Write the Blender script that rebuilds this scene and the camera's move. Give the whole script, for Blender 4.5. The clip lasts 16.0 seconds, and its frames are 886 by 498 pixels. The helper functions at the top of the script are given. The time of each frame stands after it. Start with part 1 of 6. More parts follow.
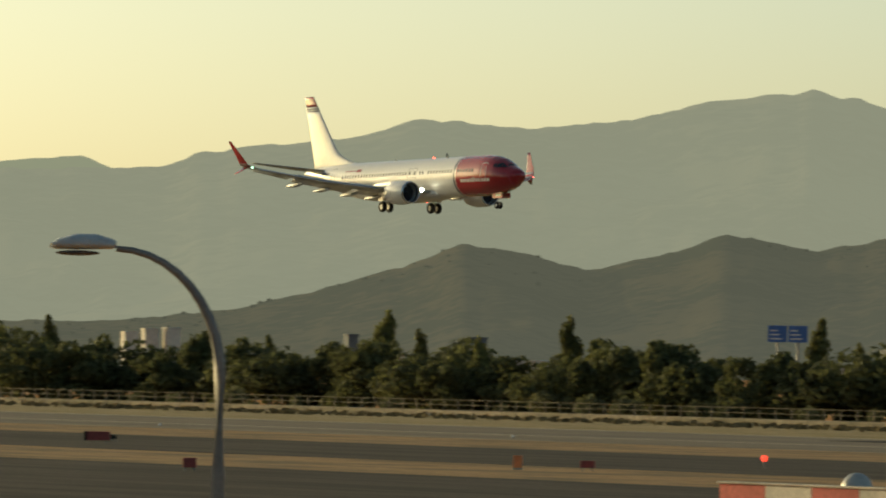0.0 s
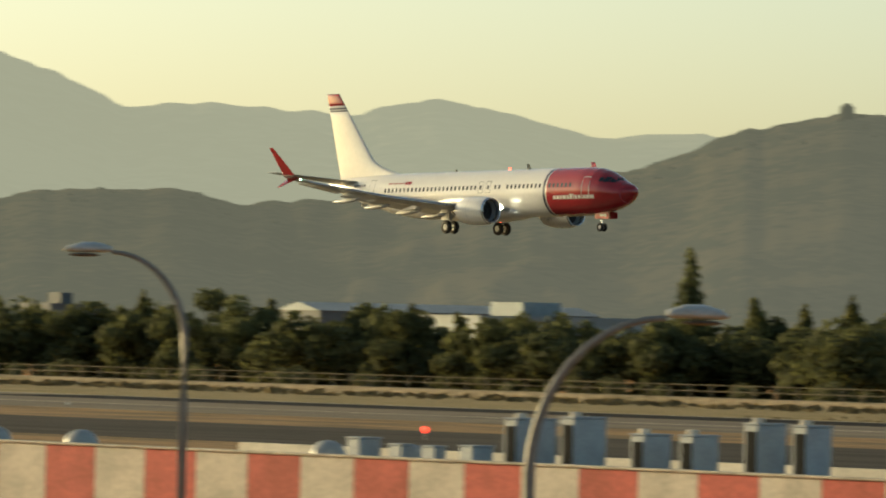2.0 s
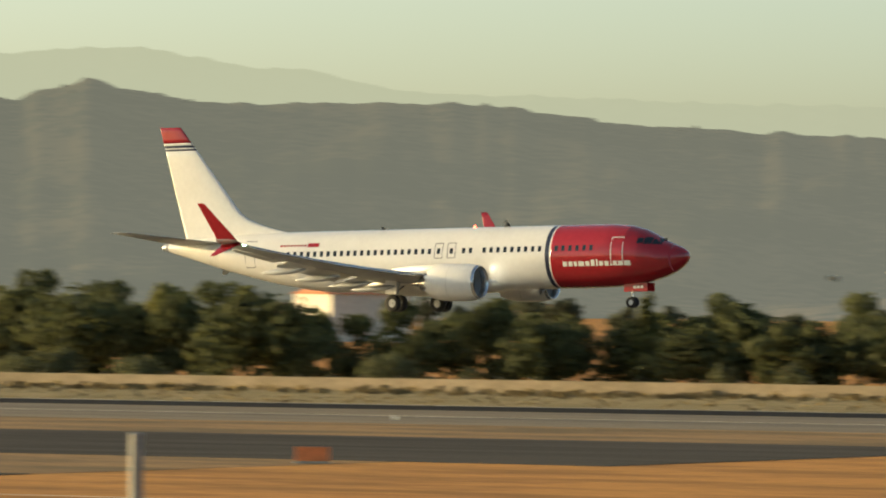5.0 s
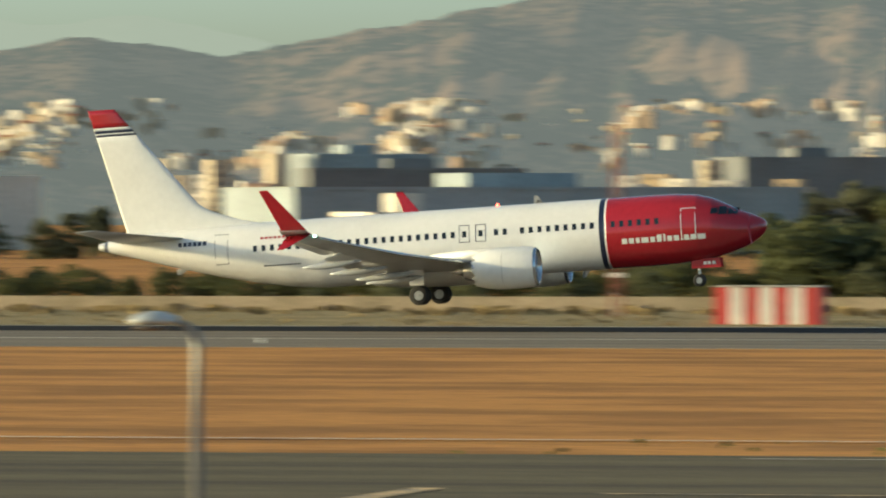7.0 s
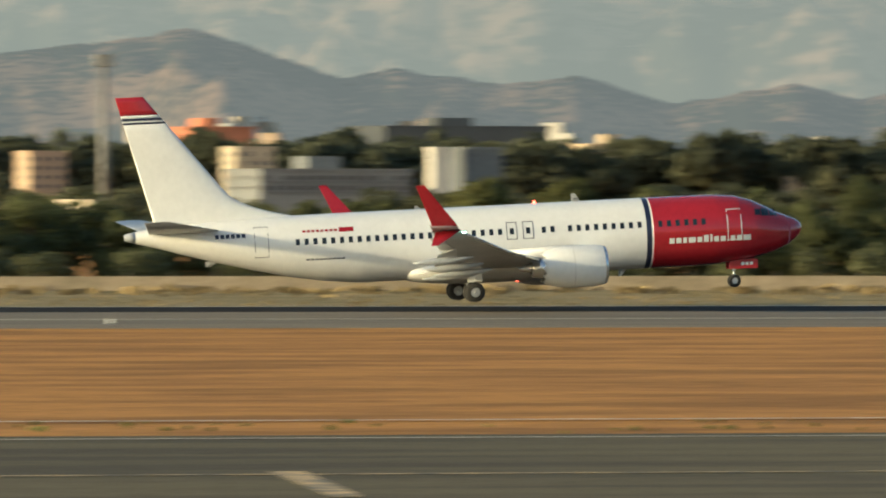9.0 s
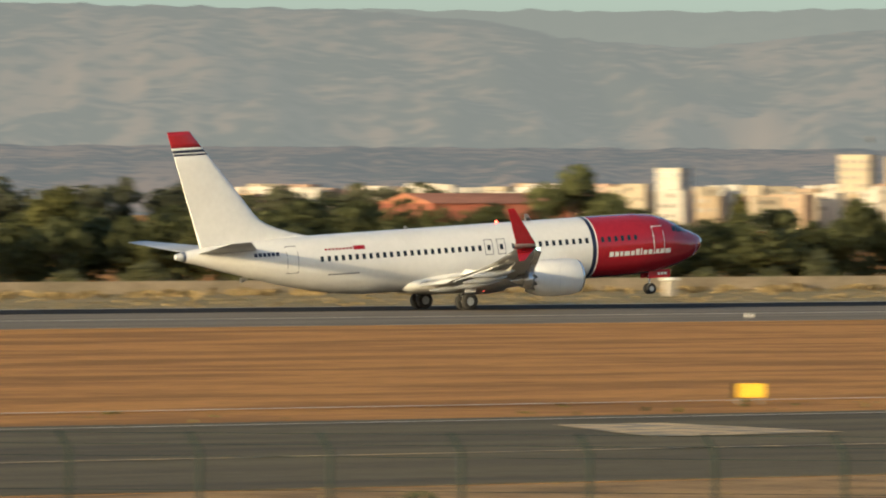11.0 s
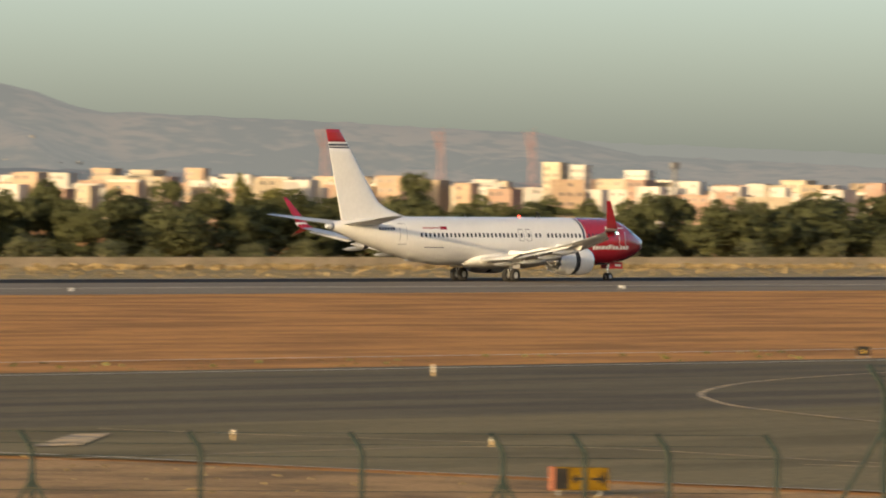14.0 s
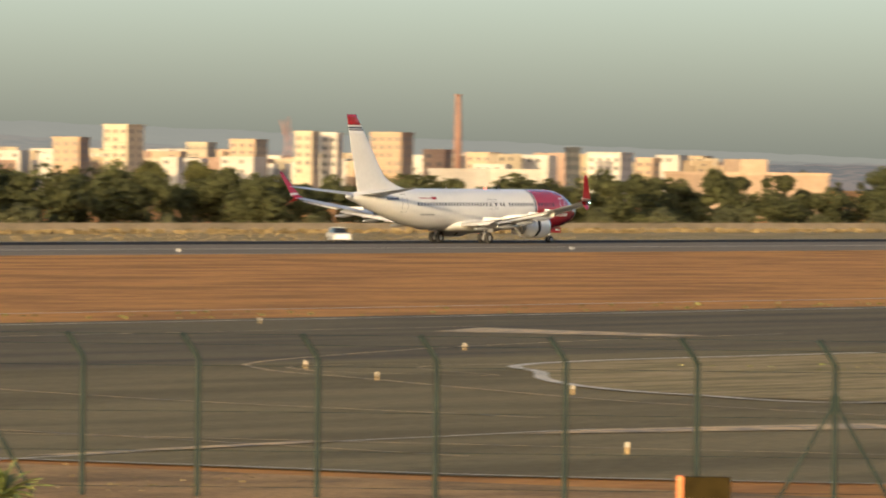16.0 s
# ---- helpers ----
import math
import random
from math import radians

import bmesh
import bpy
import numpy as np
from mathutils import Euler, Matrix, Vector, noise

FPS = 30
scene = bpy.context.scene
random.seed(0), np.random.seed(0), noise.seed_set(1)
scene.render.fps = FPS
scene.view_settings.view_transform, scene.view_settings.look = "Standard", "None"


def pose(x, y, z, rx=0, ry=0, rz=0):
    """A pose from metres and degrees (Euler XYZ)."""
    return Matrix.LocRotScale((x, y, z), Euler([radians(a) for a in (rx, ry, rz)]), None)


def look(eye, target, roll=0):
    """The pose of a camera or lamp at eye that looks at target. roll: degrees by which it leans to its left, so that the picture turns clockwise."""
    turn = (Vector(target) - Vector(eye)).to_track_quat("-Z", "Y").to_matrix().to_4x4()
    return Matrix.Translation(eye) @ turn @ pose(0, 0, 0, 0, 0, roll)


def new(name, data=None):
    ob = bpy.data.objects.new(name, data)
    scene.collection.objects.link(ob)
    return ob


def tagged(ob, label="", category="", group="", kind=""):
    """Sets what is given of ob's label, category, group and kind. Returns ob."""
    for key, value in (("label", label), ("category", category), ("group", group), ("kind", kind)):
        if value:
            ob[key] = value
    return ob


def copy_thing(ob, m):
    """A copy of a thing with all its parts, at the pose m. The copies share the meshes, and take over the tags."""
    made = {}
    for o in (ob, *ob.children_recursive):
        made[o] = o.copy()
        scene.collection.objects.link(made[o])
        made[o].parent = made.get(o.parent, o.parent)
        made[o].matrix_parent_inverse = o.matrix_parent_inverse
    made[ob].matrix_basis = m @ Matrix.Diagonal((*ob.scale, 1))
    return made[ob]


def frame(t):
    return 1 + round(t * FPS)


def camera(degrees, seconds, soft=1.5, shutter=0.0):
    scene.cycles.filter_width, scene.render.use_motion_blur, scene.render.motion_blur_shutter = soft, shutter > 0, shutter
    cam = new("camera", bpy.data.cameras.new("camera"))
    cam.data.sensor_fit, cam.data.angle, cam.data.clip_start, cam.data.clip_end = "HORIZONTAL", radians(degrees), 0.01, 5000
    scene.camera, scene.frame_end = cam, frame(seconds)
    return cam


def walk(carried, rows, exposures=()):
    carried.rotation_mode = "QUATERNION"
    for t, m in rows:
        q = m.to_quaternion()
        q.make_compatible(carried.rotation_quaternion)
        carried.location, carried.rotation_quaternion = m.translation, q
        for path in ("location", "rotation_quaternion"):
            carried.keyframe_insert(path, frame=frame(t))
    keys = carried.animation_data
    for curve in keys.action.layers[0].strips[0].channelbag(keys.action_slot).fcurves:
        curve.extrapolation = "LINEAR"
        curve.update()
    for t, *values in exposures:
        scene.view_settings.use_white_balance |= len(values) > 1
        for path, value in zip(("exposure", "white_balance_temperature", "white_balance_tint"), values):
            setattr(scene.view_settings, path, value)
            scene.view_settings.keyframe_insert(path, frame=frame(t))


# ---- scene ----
EYE_Z = 7.33
LINE_Y = 384.3          # runway centre line; the x axis runs along it

cam = camera(7.462, 16.0, soft=1.9, shutter=0.35)
# seconds, heading to the right of +y, tilt, roll (degrees): a pan from one stand
VIEW = (
    (0, -55.817, 0.898, 0.965), (0.5, -54.453, 0.876, 0.746), (1, -52.777, 0.753, 0.863), (1.5, -51.031, 0.667, 1.349),
    (2, -48.569, 0.641, 1.256), (2.5, -46.019, 0.553, 0.851), (3, -43.126, 0.511, 1.225), (3.5, -39.99, 0.562, 0.572),
    (4, -36.614, 0.609, 1.177), (4.5, -33.167, 0.591, 0.84), (4.7, -31.747, 0.522, 0.692), (5.1, -28.771, 0.369, 0.444),
    (5.5, -25.646, 0.2, 0.256), (5.9, -22.3, 0.027, 0.121), (6.4, -17.686, -0.177, 0.012), (6.8, -13.596, -0.315, -0.036),
    (7, -11.424, -0.375, -0.049), (7.5, -6.192, -0.455, 0.068), (8, -1.197, -0.478, 0.004), (8.5, 3.796, -0.589, 0.132),
    (9, 9.372, -0.552, 0.083), (9.2, 11.444, -0.493, -0.238), (9.6, 15.747, -0.413, -0.61), (10, 20.145, -0.38, -0.644),
    (10.4, 24.331, -0.383, -0.461), (10.9, 28.928, -0.423, -0.103), (11.3, 32.036, -0.47, 0.14), (11.5, 33.425, -0.497, 0.235),
    (12, 36.975, -0.554, 0.309), (12.5, 39.915, -0.463, 0.607), (13, 42.849, -0.527, 0.467), (13.5, 44.996, -0.419, 0.194),
    (14, 47.504, -0.465, 0.6), (14.5, 49.592, -0.562, 0.775), (15, 51.236, -0.696, 0.772), (15.5, 53.125, -0.672, 0.951),
    (16, 55.161, -0.672, 0.661),
)

walk(cam, [(t, pose(0, 0, EYE_Z, 90 + tilt, 0, -turn) @ pose(0, 0, 0, 0, 0, roll)) for t, turn, tilt, roll in VIEW],
     exposures=[(0, 0.18, 7800, -8), (2.5, 0.8, 7900, -5), (4.5, 1.06, 7900, -2), (7.5, 1.05, 6500, -9), (9.2, 1.02, 6500, -5), (12, 0.87, 7000, 5), (14.5, 0.86, 7200, 9), (16, 0.94, 7200, 9)])


# ---- light ----
SUN_AZ, SUN_EL = -104.0, 8.5
world = bpy.data.worlds.new("sky")
scene.world = world
world.use_nodes = True
wn = world.node_tree
sky = wn.nodes.new("ShaderNodeTexSky")
sky.sky_type = 'NISHITA'
sky.sun_disc = False
sky.sun_elevation = radians(SUN_EL)
sky.sun_rotation = radians(SUN_AZ)
sky.air_density, sky.dust_density, sky.ozone_density = 0.55, 1.9, 1.0
back = wn.nodes["Background"]
back.inputs["Strength"].default_value = 0.145
wn.links.new(sky.outputs[0], back.inputs["Color"])

sun_data = bpy.data.lights.new("sun", 'SUN')
sun_data.energy, sun_data.angle, sun_data.color = 2.9, radians(0.6), (1.0, 0.77, 0.48)
sun = new("sun", sun_data)
sun_dir = Vector((math.sin(radians(SUN_AZ)) * math.cos(radians(SUN_EL)), math.cos(radians(SUN_AZ)) * math.cos(radians(SUN_EL)), math.sin(radians(SUN_EL))))
sun.matrix_world = look((-200, -100, 120), Vector((-200, -100, 120)) - sun_dir)


# ---- materials ----
def mat(name, base, rough=0.6, metal=0.0, vary=0.12, scale=3.0, fine=40.0, bump=0.0, stretch=(1, 1, 1), second=None, coat=0.0, emit=None, emit_strength=0.0, rand=0.0, cut=(0.42, 0.62), spec=0.5):
    """Principled surface with colour variation at two scales; second is the colour of the large patches."""
    m = bpy.data.materials.new(name)
    m.use_nodes = True
    nt = m.node_tree
    bs = nt.nodes["Principled BSDF"]
    lk = nt.links.new
    geo = nt.nodes.new("ShaderNodeTexCoord")
    mp = nt.nodes.new("ShaderNodeMapping")
    mp.inputs["Scale"].default_value = stretch
    lk(geo.outputs["Object"], mp.inputs[0])
    n1, n2 = nt.nodes.new("ShaderNodeTexNoise"), nt.nodes.new("ShaderNodeTexNoise")
    n1.inputs["Scale"].default_value, n2.inputs["Scale"].default_value = scale, fine
    n1.inputs["Detail"].default_value, n2.inputs["Detail"].default_value = 4, 3
    lk(mp.outputs[0], n1.inputs[0]), lk(mp.outputs[0], n2.inputs[0])
    r1 = nt.nodes.new("ShaderNodeMapRange")
    r1.inputs["From Min"].default_value, r1.inputs["From Max"].default_value = cut
    lk(n1.outputs["Fac"], r1.inputs["Value"])
    mx = nt.nodes.new("ShaderNodeMix")
    mx.data_type = 'RGBA'
    b = Vector(base)
    mx.inputs[6].default_value = (*(b * (1 + vary * 0.5)), 1)
    mx.inputs[7].default_value = (*(second or tuple(b * (1 - vary))), 1)
    lk(r1.outputs[0], mx.inputs[0])
    hsv = nt.nodes.new("ShaderNodeHueSaturation")
    lk(mx.outputs[2], hsv.inputs["Color"])
    r2 = nt.nodes.new("ShaderNodeMapRange")
    r2.inputs["From Min"].default_value, r2.inputs["From Max"].default_value = 0.3, 0.7
    r2.inputs["To Min"].default_value, r2.inputs["To Max"].default_value = 1 - vary, 1 + vary
    lk(n2.outputs["Fac"], r2.inputs["Value"])
    val = r2.outputs[0]
    if rand:
        oi = nt.nodes.new("ShaderNodeObjectInfo")
        r3 = nt.nodes.new("ShaderNodeMapRange")
        r3.inputs["To Min"].default_value, r3.inputs["To Max"].default_value = 1 - rand, 1 + rand
        lk(oi.outputs["Random"], r3.inputs["Value"])
        mm = nt.nodes.new("ShaderNodeMath")
        mm.operation = 'MULTIPLY'
        lk(val, mm.inputs[0]), lk(r3.outputs[0], mm.inputs[1])
        val = mm.outputs[0]
    lk(val, hsv.inputs["Value"])
    lk(hsv.outputs[0], bs.inputs["Base Color"])
    bs.inputs["Roughness"].default_value, bs.inputs["Metallic"].default_value = rough, metal
    bs.inputs["Specular IOR Level"].default_value = spec
    bs.inputs["Coat Weight"].default_value = coat
    if emit:
        bs.inputs["Emission Color"].default_value = (*emit, 1)
        bs.inputs["Emission Strength"].default_value = emit_strength
    if bump:
        bp = nt.nodes.new("ShaderNodeBump")
        bp.inputs["Strength"].default_value = bump
        bp.inputs["Distance"].default_value = 0.05
        lk(n2.outputs["Fac"], bp.inputs["Height"])
        lk(bp.outputs[0], bs.inputs["Normal"])
    return m


def glow(name, colour, strength):
    m = bpy.data.materials.new(name)
    m.use_nodes = True
    bs = m.node_tree.nodes["Principled BSDF"]
    bs.inputs["Base Color"].default_value = (*colour, 1)
    bs.inputs["Emission Color"].default_value = (*colour, 1)
    bs.inputs["Emission Strength"].default_value = strength
    return m


# ---- mesh helpers ----
def finish(name, bm, material, smooth=False):
    me = bpy.data.meshes.new(name)
    bm.normal_update()
    bm.to_mesh(me)
    bm.free()
    for m in (material if isinstance(material, (list, tuple)) else [material]):
        me.materials.append(m)
    if smooth:
        me.polygons.foreach_set("use_smooth", [True] * len(me.polygons))
    return me


def part(name, bm, material, parent, label="", smooth=False, at=None):
    ob = new(name, finish(name, bm, material, smooth))
    ob.parent = parent
    if at is not None:
        ob.matrix_basis = at
    if label:
        ob["label"] = label
    return ob


def thing(name, m, label, category, group="", kind=""):
    ob = new(name)
    ob.empty_display_size = 0.5
    ob.matrix_basis = m
    return tagged(ob, label, category, group, kind)


def piece(name, me, parent, at, label=""):
    ob = new(name, me)
    ob.parent = parent
    ob.matrix_basis = at
    if label:
        ob["label"] = label
    return ob


def surface(name, bm, material, label, category="", kind="structure", smooth=False):
    return tagged(new(name, finish(name, bm, material, smooth)), label, category, "", kind)


def box(bm, x0, y0, z0, x1, y1, z1, mi=0, bevel=0.0):
    r = bmesh.ops.create_cube(bm, size=1, matrix=Matrix.Translation(((x0 + x1) / 2, (y0 + y1) / 2, (z0 + z1) / 2)) @ Matrix.Diagonal((x1 - x0, y1 - y0, z1 - z0, 1)))
    fs = {f for v in r["verts"] for f in v.link_faces}
    for f in fs:
        f.material_index = mi
    if bevel:
        es = {e for v in r["verts"] for e in v.link_edges}
        bmesh.ops.bevel(bm, geom=list(es), offset=bevel, segments=1, affect='EDGES')
    return bm


def cyl(bm, a, b, ra, rb=None, n=12, mi=0, cap=True):
    a, b = Vector(a), Vector(b)
    rb = ra if rb is None else rb
    q = (b - a).to_track_quat('Z', 'Y').to_matrix().to_4x4()
    r = bmesh.ops.create_cone(bm, cap_ends=cap, segments=n, radius1=ra, radius2=rb, depth=(b - a).length, matrix=Matrix.Translation((a + b) / 2) @ q)
    for f in {f for v in r["verts"] for f in v.link_faces}:
        f.material_index = mi
    return bm


def tube(bm, pts, radii, n=12, mi=0, cap=True):
    """A tapering tube along points."""
    pts = [Vector(p) for p in pts]
    rings = []
    for i, p in enumerate(pts):
        d = (pts[min(i + 1, len(pts) - 1)] - pts[max(i - 1, 0)]).normalized()
        q = d.to_track_quat('Z', 'Y')
        r = radii[i] if isinstance(radii, (list, tuple)) else radii
        rings.append([bm.verts.new(p + q @ Vector((math.cos(k * math.tau / n) * r, math.sin(k * math.tau / n) * r, 0))) for k in range(n)])
    for a, b in zip(rings, rings[1:]):
        for k in range(n):
            f = bm.faces.new((a[k], a[(k + 1) % n], b[(k + 1) % n], b[k]))
            f.material_index = mi
            f.smooth = True
    if cap:
        for r, fl in ((rings[0], True), (rings[-1], False)):
            bm.faces.new(r[::-1] if fl else r).material_index = mi
    return bm


def loft(bm, rings, mi=0, cap=True, smooth=True):
    """Skin a row of closed rings of equal count."""
    vs = [[bm.verts.new(p) for p in r] for r in rings]
    n = len(vs[0])
    for a, b in zip(vs, vs[1:]):
        for k in range(n):
            f = bm.faces.new((a[k], a[(k + 1) % n], b[(k + 1) % n], b[k]))
            f.material_index, f.smooth = mi, smooth
    if cap:
        bm.faces.new(vs[0][::-1]).material_index = mi
        bm.faces.new(vs[-1]).material_index = mi
    bmesh.ops.recalc_face_normals(bm, faces=bm.faces)
    return bm


def sheet(bm, pts, z=0.0, mi=0):
    f = bm.faces.new([bm.verts.new((*p, z)) for p in pts])
    f.material_index = mi
    return f


def at(az, r):
    """Ground place at that heading and distance from the stand."""
    return Vector((r * math.sin(radians(az)), r * math.cos(radians(az)), 0))


def up(r, el):
    """Height of what shows at that elevation, r metres off."""
    return EYE_Z + r * math.tan(radians(el))


def bm_():
    return bmesh.new()


# ---- ground, runway and taxiways ----
DRY = mat("dry_grass", (0.50, 0.225, 0.058), rough=0.95, vary=0.2, scale=0.5, fine=5.0, stretch=(0.14, 0.32, 1), second=(0.33, 0.148, 0.042), bump=0.6, spec=0.1)
VERGE = mat("pale_verge", (0.32, 0.23, 0.11), rough=0.95, vary=0.3, scale=0.9, fine=7.0, stretch=(0.1, 0.6, 1), second=(0.22, 0.17, 0.07), bump=0.6, spec=0.1)
ASPHALT = mat("taxiway_asphalt", (0.162, 0.131, 0.079), rough=1.0, vary=0.22, scale=0.25, fine=9.0, stretch=(0.12, 1, 1), second=(0.12, 0.1, 0.07), spec=0.03)
RUNWAY = mat("runway_asphalt", (0.24, 0.195, 0.14), rough=1.0, vary=0.2, scale=0.25, fine=6.0, stretch=(0.05, 1, 1), second=(0.19, 0.16, 0.125), spec=0.03)
RUBBER = mat("rubber_streaks", (0.02, 0.018, 0.017), rough=0.9, vary=0.4, scale=0.4, fine=4.0, stretch=(0.03, 1, 1), second=(0.035, 0.03, 0.026), spec=0.03)
PAINT_W = mat("white_line_paint", (0.6, 0.51, 0.37), rough=0.7, vary=0.25, scale=0.8, fine=8.0, stretch=(0.2, 1, 1))
PAINT_Y = mat("worn_yellow_paint", (0.55, 0.36, 0.155), rough=0.75, vary=0.35, scale=0.8, fine=8.0, second=(0.22, 0.17, 0.10))
SLAB = mat("bleached_concrete", (0.38, 0.33, 0.26), rough=0.9, vary=0.2, scale=0.3, fine=4.0)

bm = bm_()
sheet(bm, [(-5200, -300), (5200, -300), (5200, 5200), (-5200, 5200)])
ground = surface("ground", bm, DRY, "dry ochre grass and bare earth around the airfield", "ground")


def strip(name, x0, y0, x1, y1, z, material, label, category):
    bm = bm_()
    n = max(1, int((x1 - x0) / 200))
    for i in range(n):
        a, b = x0 + (x1 - x0) * i / n, x0 + (x1 - x0) * (i + 1) / n
        box(bm, a, y0, -0.3, b, y1, z)
    return surface(name, bm, material, label, category)


strip("runway", -1900, 340, 2600, 398.5, 0.03, RUNWAY, "long grey asphalt runway with dark rubber streaks", "runway")
strip("rubber_marks", -500, 382, 1500, 397.5, 0.045, RUBBER, "dark tyre rubber laid along the runway", "rubber marks")
strip("taxiway", -150, 150, 1500, 195, 0.03, ASPHALT, "dark asphalt taxiway beside the runway", "taxiway")
# darker copy of the taxiway asphalt, for the western taxiway and apron
DARK_ASPHALT = mat("darker_asphalt", (0.082, 0.071, 0.058), rough=1.0, vary=0.22, scale=0.25, fine=9.0, stretch=(0.12, 1, 1), second=(0.062, 0.054, 0.045), spec=0.03)
# browner dry grass, with the shade of backlit blades put into its colour
BACKLIT_GRASS = mat("backlit_brown_grass", (0.29, 0.17, 0.075), rough=0.95, vary=0.25, scale=0.5, fine=5.0, stretch=(0.14, 0.32, 1), second=(0.18, 0.12, 0.06), bump=0.6, spec=0.1)
strip("backlit_grass_inner", -1500, 232.4, -150.5, 261.6, 0.015, BACKLIT_GRASS, "brown dry grass between the apron and a taxiway, backlit shade in its colour", "grass")
strip("backlit_grass_outer", -1500, 308.4, -140, 339.6, 0.015, BACKLIT_GRASS, "brown dry grass beside the runway, backlit shade in its colour", "grass")
strip("road", -1500, 262, -140, 308, 0.03, DARK_ASPHALT, "dark asphalt parallel taxiway", "taxiway")
strip("apron", -1500, 150, -150.5, 232, 0.03, DARK_ASPHALT, "dark asphalt apron edge", "apron")


def line(x0, y0, x1, y1, w, material=PAINT_W, name="painted_line", z=0.05, label="worn painted line on asphalt"):
    d = Vector((x1 - x0, y1 - y0))
    n = Vector((-d.y, d.x)).normalized() * w / 2
    bm = bm_()
    k = max(1, int(d.length / 150))
    for i in range(k):
        a, b = Vector((x0, y0)) + d * i / k, Vector((x0, y0)) + d * (i + 1) / k
        sheet(bm, [a - n, b - n, b + n, a + n], z)
    return surface(name, bm, material, label, "painted line")


line(-1900, 361, 2600, 361, 1.1, name="runway_edge_line", label="white painted edge line of the runway")
line(-1900, 398, 2600, 398, 1.1, name="runway_edge_line", label="white painted edge line of the runway")
line(-150, 206.7, 1500, 206.7, .6, mat("pale_drain_concrete", (0.62, 0.51, 0.36), rough=0.9, vary=0.25, scale=0.3, fine=3.0), "kerb_line", label="pale concrete drain edge in the dry grass")
strip("verge_far", -1900, 399.2, 2600, 470, 0.02, VERGE, "pale dry grass strip beyond the runway", "verge")


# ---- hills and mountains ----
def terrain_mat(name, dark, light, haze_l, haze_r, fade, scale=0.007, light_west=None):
    """Hazy distance: scrub and bare earth, with haze put on as emitted colour."""
    m = bpy.data.materials.new(name)
    m.use_nodes = True
    nt, lk = m.node_tree, m.node_tree.links.new
    bs, out = nt.nodes["Principled BSDF"], nt.nodes["Material Output"]
    bs.inputs["Roughness"].default_value = 1.0
    bs.inputs["Specular IOR Level"].default_value = 0.0
    geo = nt.nodes.new("ShaderNodeNewGeometry")
    mp = nt.nodes.new("ShaderNodeMapping")
    mp.inputs["Scale"].default_value = (1, 1, 1.8)
    lk(geo.outputs["Position"], mp.inputs[0])
    n1, n2 = nt.nodes.new("ShaderNodeTexNoise"), nt.nodes.new("ShaderNodeTexNoise")
    n1.inputs["Scale"].default_value, n1.inputs["Detail"].default_value = scale, 8
    n2.inputs["Scale"].default_value, n2.inputs["Detail"].default_value = scale * 9, 6
    lk(mp.outputs[0], n1.inputs[0]), lk(mp.outputs[0], n2.inputs[0])
    add = nt.nodes.new("ShaderNodeMath")
    add.operation = 'ADD'
    lk(n1.outputs["Fac"], add.inputs[0]), lk(n2.outputs["Fac"], add.inputs[1])
    mr = nt.nodes.new("ShaderNodeMapRange")
    mr.inputs["From Min"].default_value, mr.inputs["From Max"].default_value = 0.92, 1.12
    lk(add.outputs[0], mr.inputs["Value"])
    mx = nt.nodes.new("ShaderNodeMix")
    mx.data_type = 'RGBA'
    mx.inputs[6].default_value, mx.inputs[7].default_value = (*dark, 1), (*light, 1)
    lk(mr.outputs[0], mx.inputs[0]), lk(mx.outputs[2], bs.inputs["Base Color"])
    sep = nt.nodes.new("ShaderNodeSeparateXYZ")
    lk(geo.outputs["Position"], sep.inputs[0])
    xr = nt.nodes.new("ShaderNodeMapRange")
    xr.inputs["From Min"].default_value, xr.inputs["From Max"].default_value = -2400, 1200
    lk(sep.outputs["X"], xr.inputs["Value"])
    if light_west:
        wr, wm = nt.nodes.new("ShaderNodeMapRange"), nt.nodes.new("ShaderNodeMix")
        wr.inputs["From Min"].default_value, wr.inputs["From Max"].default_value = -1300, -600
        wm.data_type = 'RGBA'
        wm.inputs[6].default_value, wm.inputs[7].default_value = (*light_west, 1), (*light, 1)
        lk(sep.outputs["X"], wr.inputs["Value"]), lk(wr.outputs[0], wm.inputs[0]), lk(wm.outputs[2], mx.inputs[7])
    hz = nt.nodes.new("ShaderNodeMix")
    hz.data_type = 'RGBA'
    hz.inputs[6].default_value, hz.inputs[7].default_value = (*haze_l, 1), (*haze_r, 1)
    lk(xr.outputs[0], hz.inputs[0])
    # haze is a glow mixed over the slope, its tint shifting west to east
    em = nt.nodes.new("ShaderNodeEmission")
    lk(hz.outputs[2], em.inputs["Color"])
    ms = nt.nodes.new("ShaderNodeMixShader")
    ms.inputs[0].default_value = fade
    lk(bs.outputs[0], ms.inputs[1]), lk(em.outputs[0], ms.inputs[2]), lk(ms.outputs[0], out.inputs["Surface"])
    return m


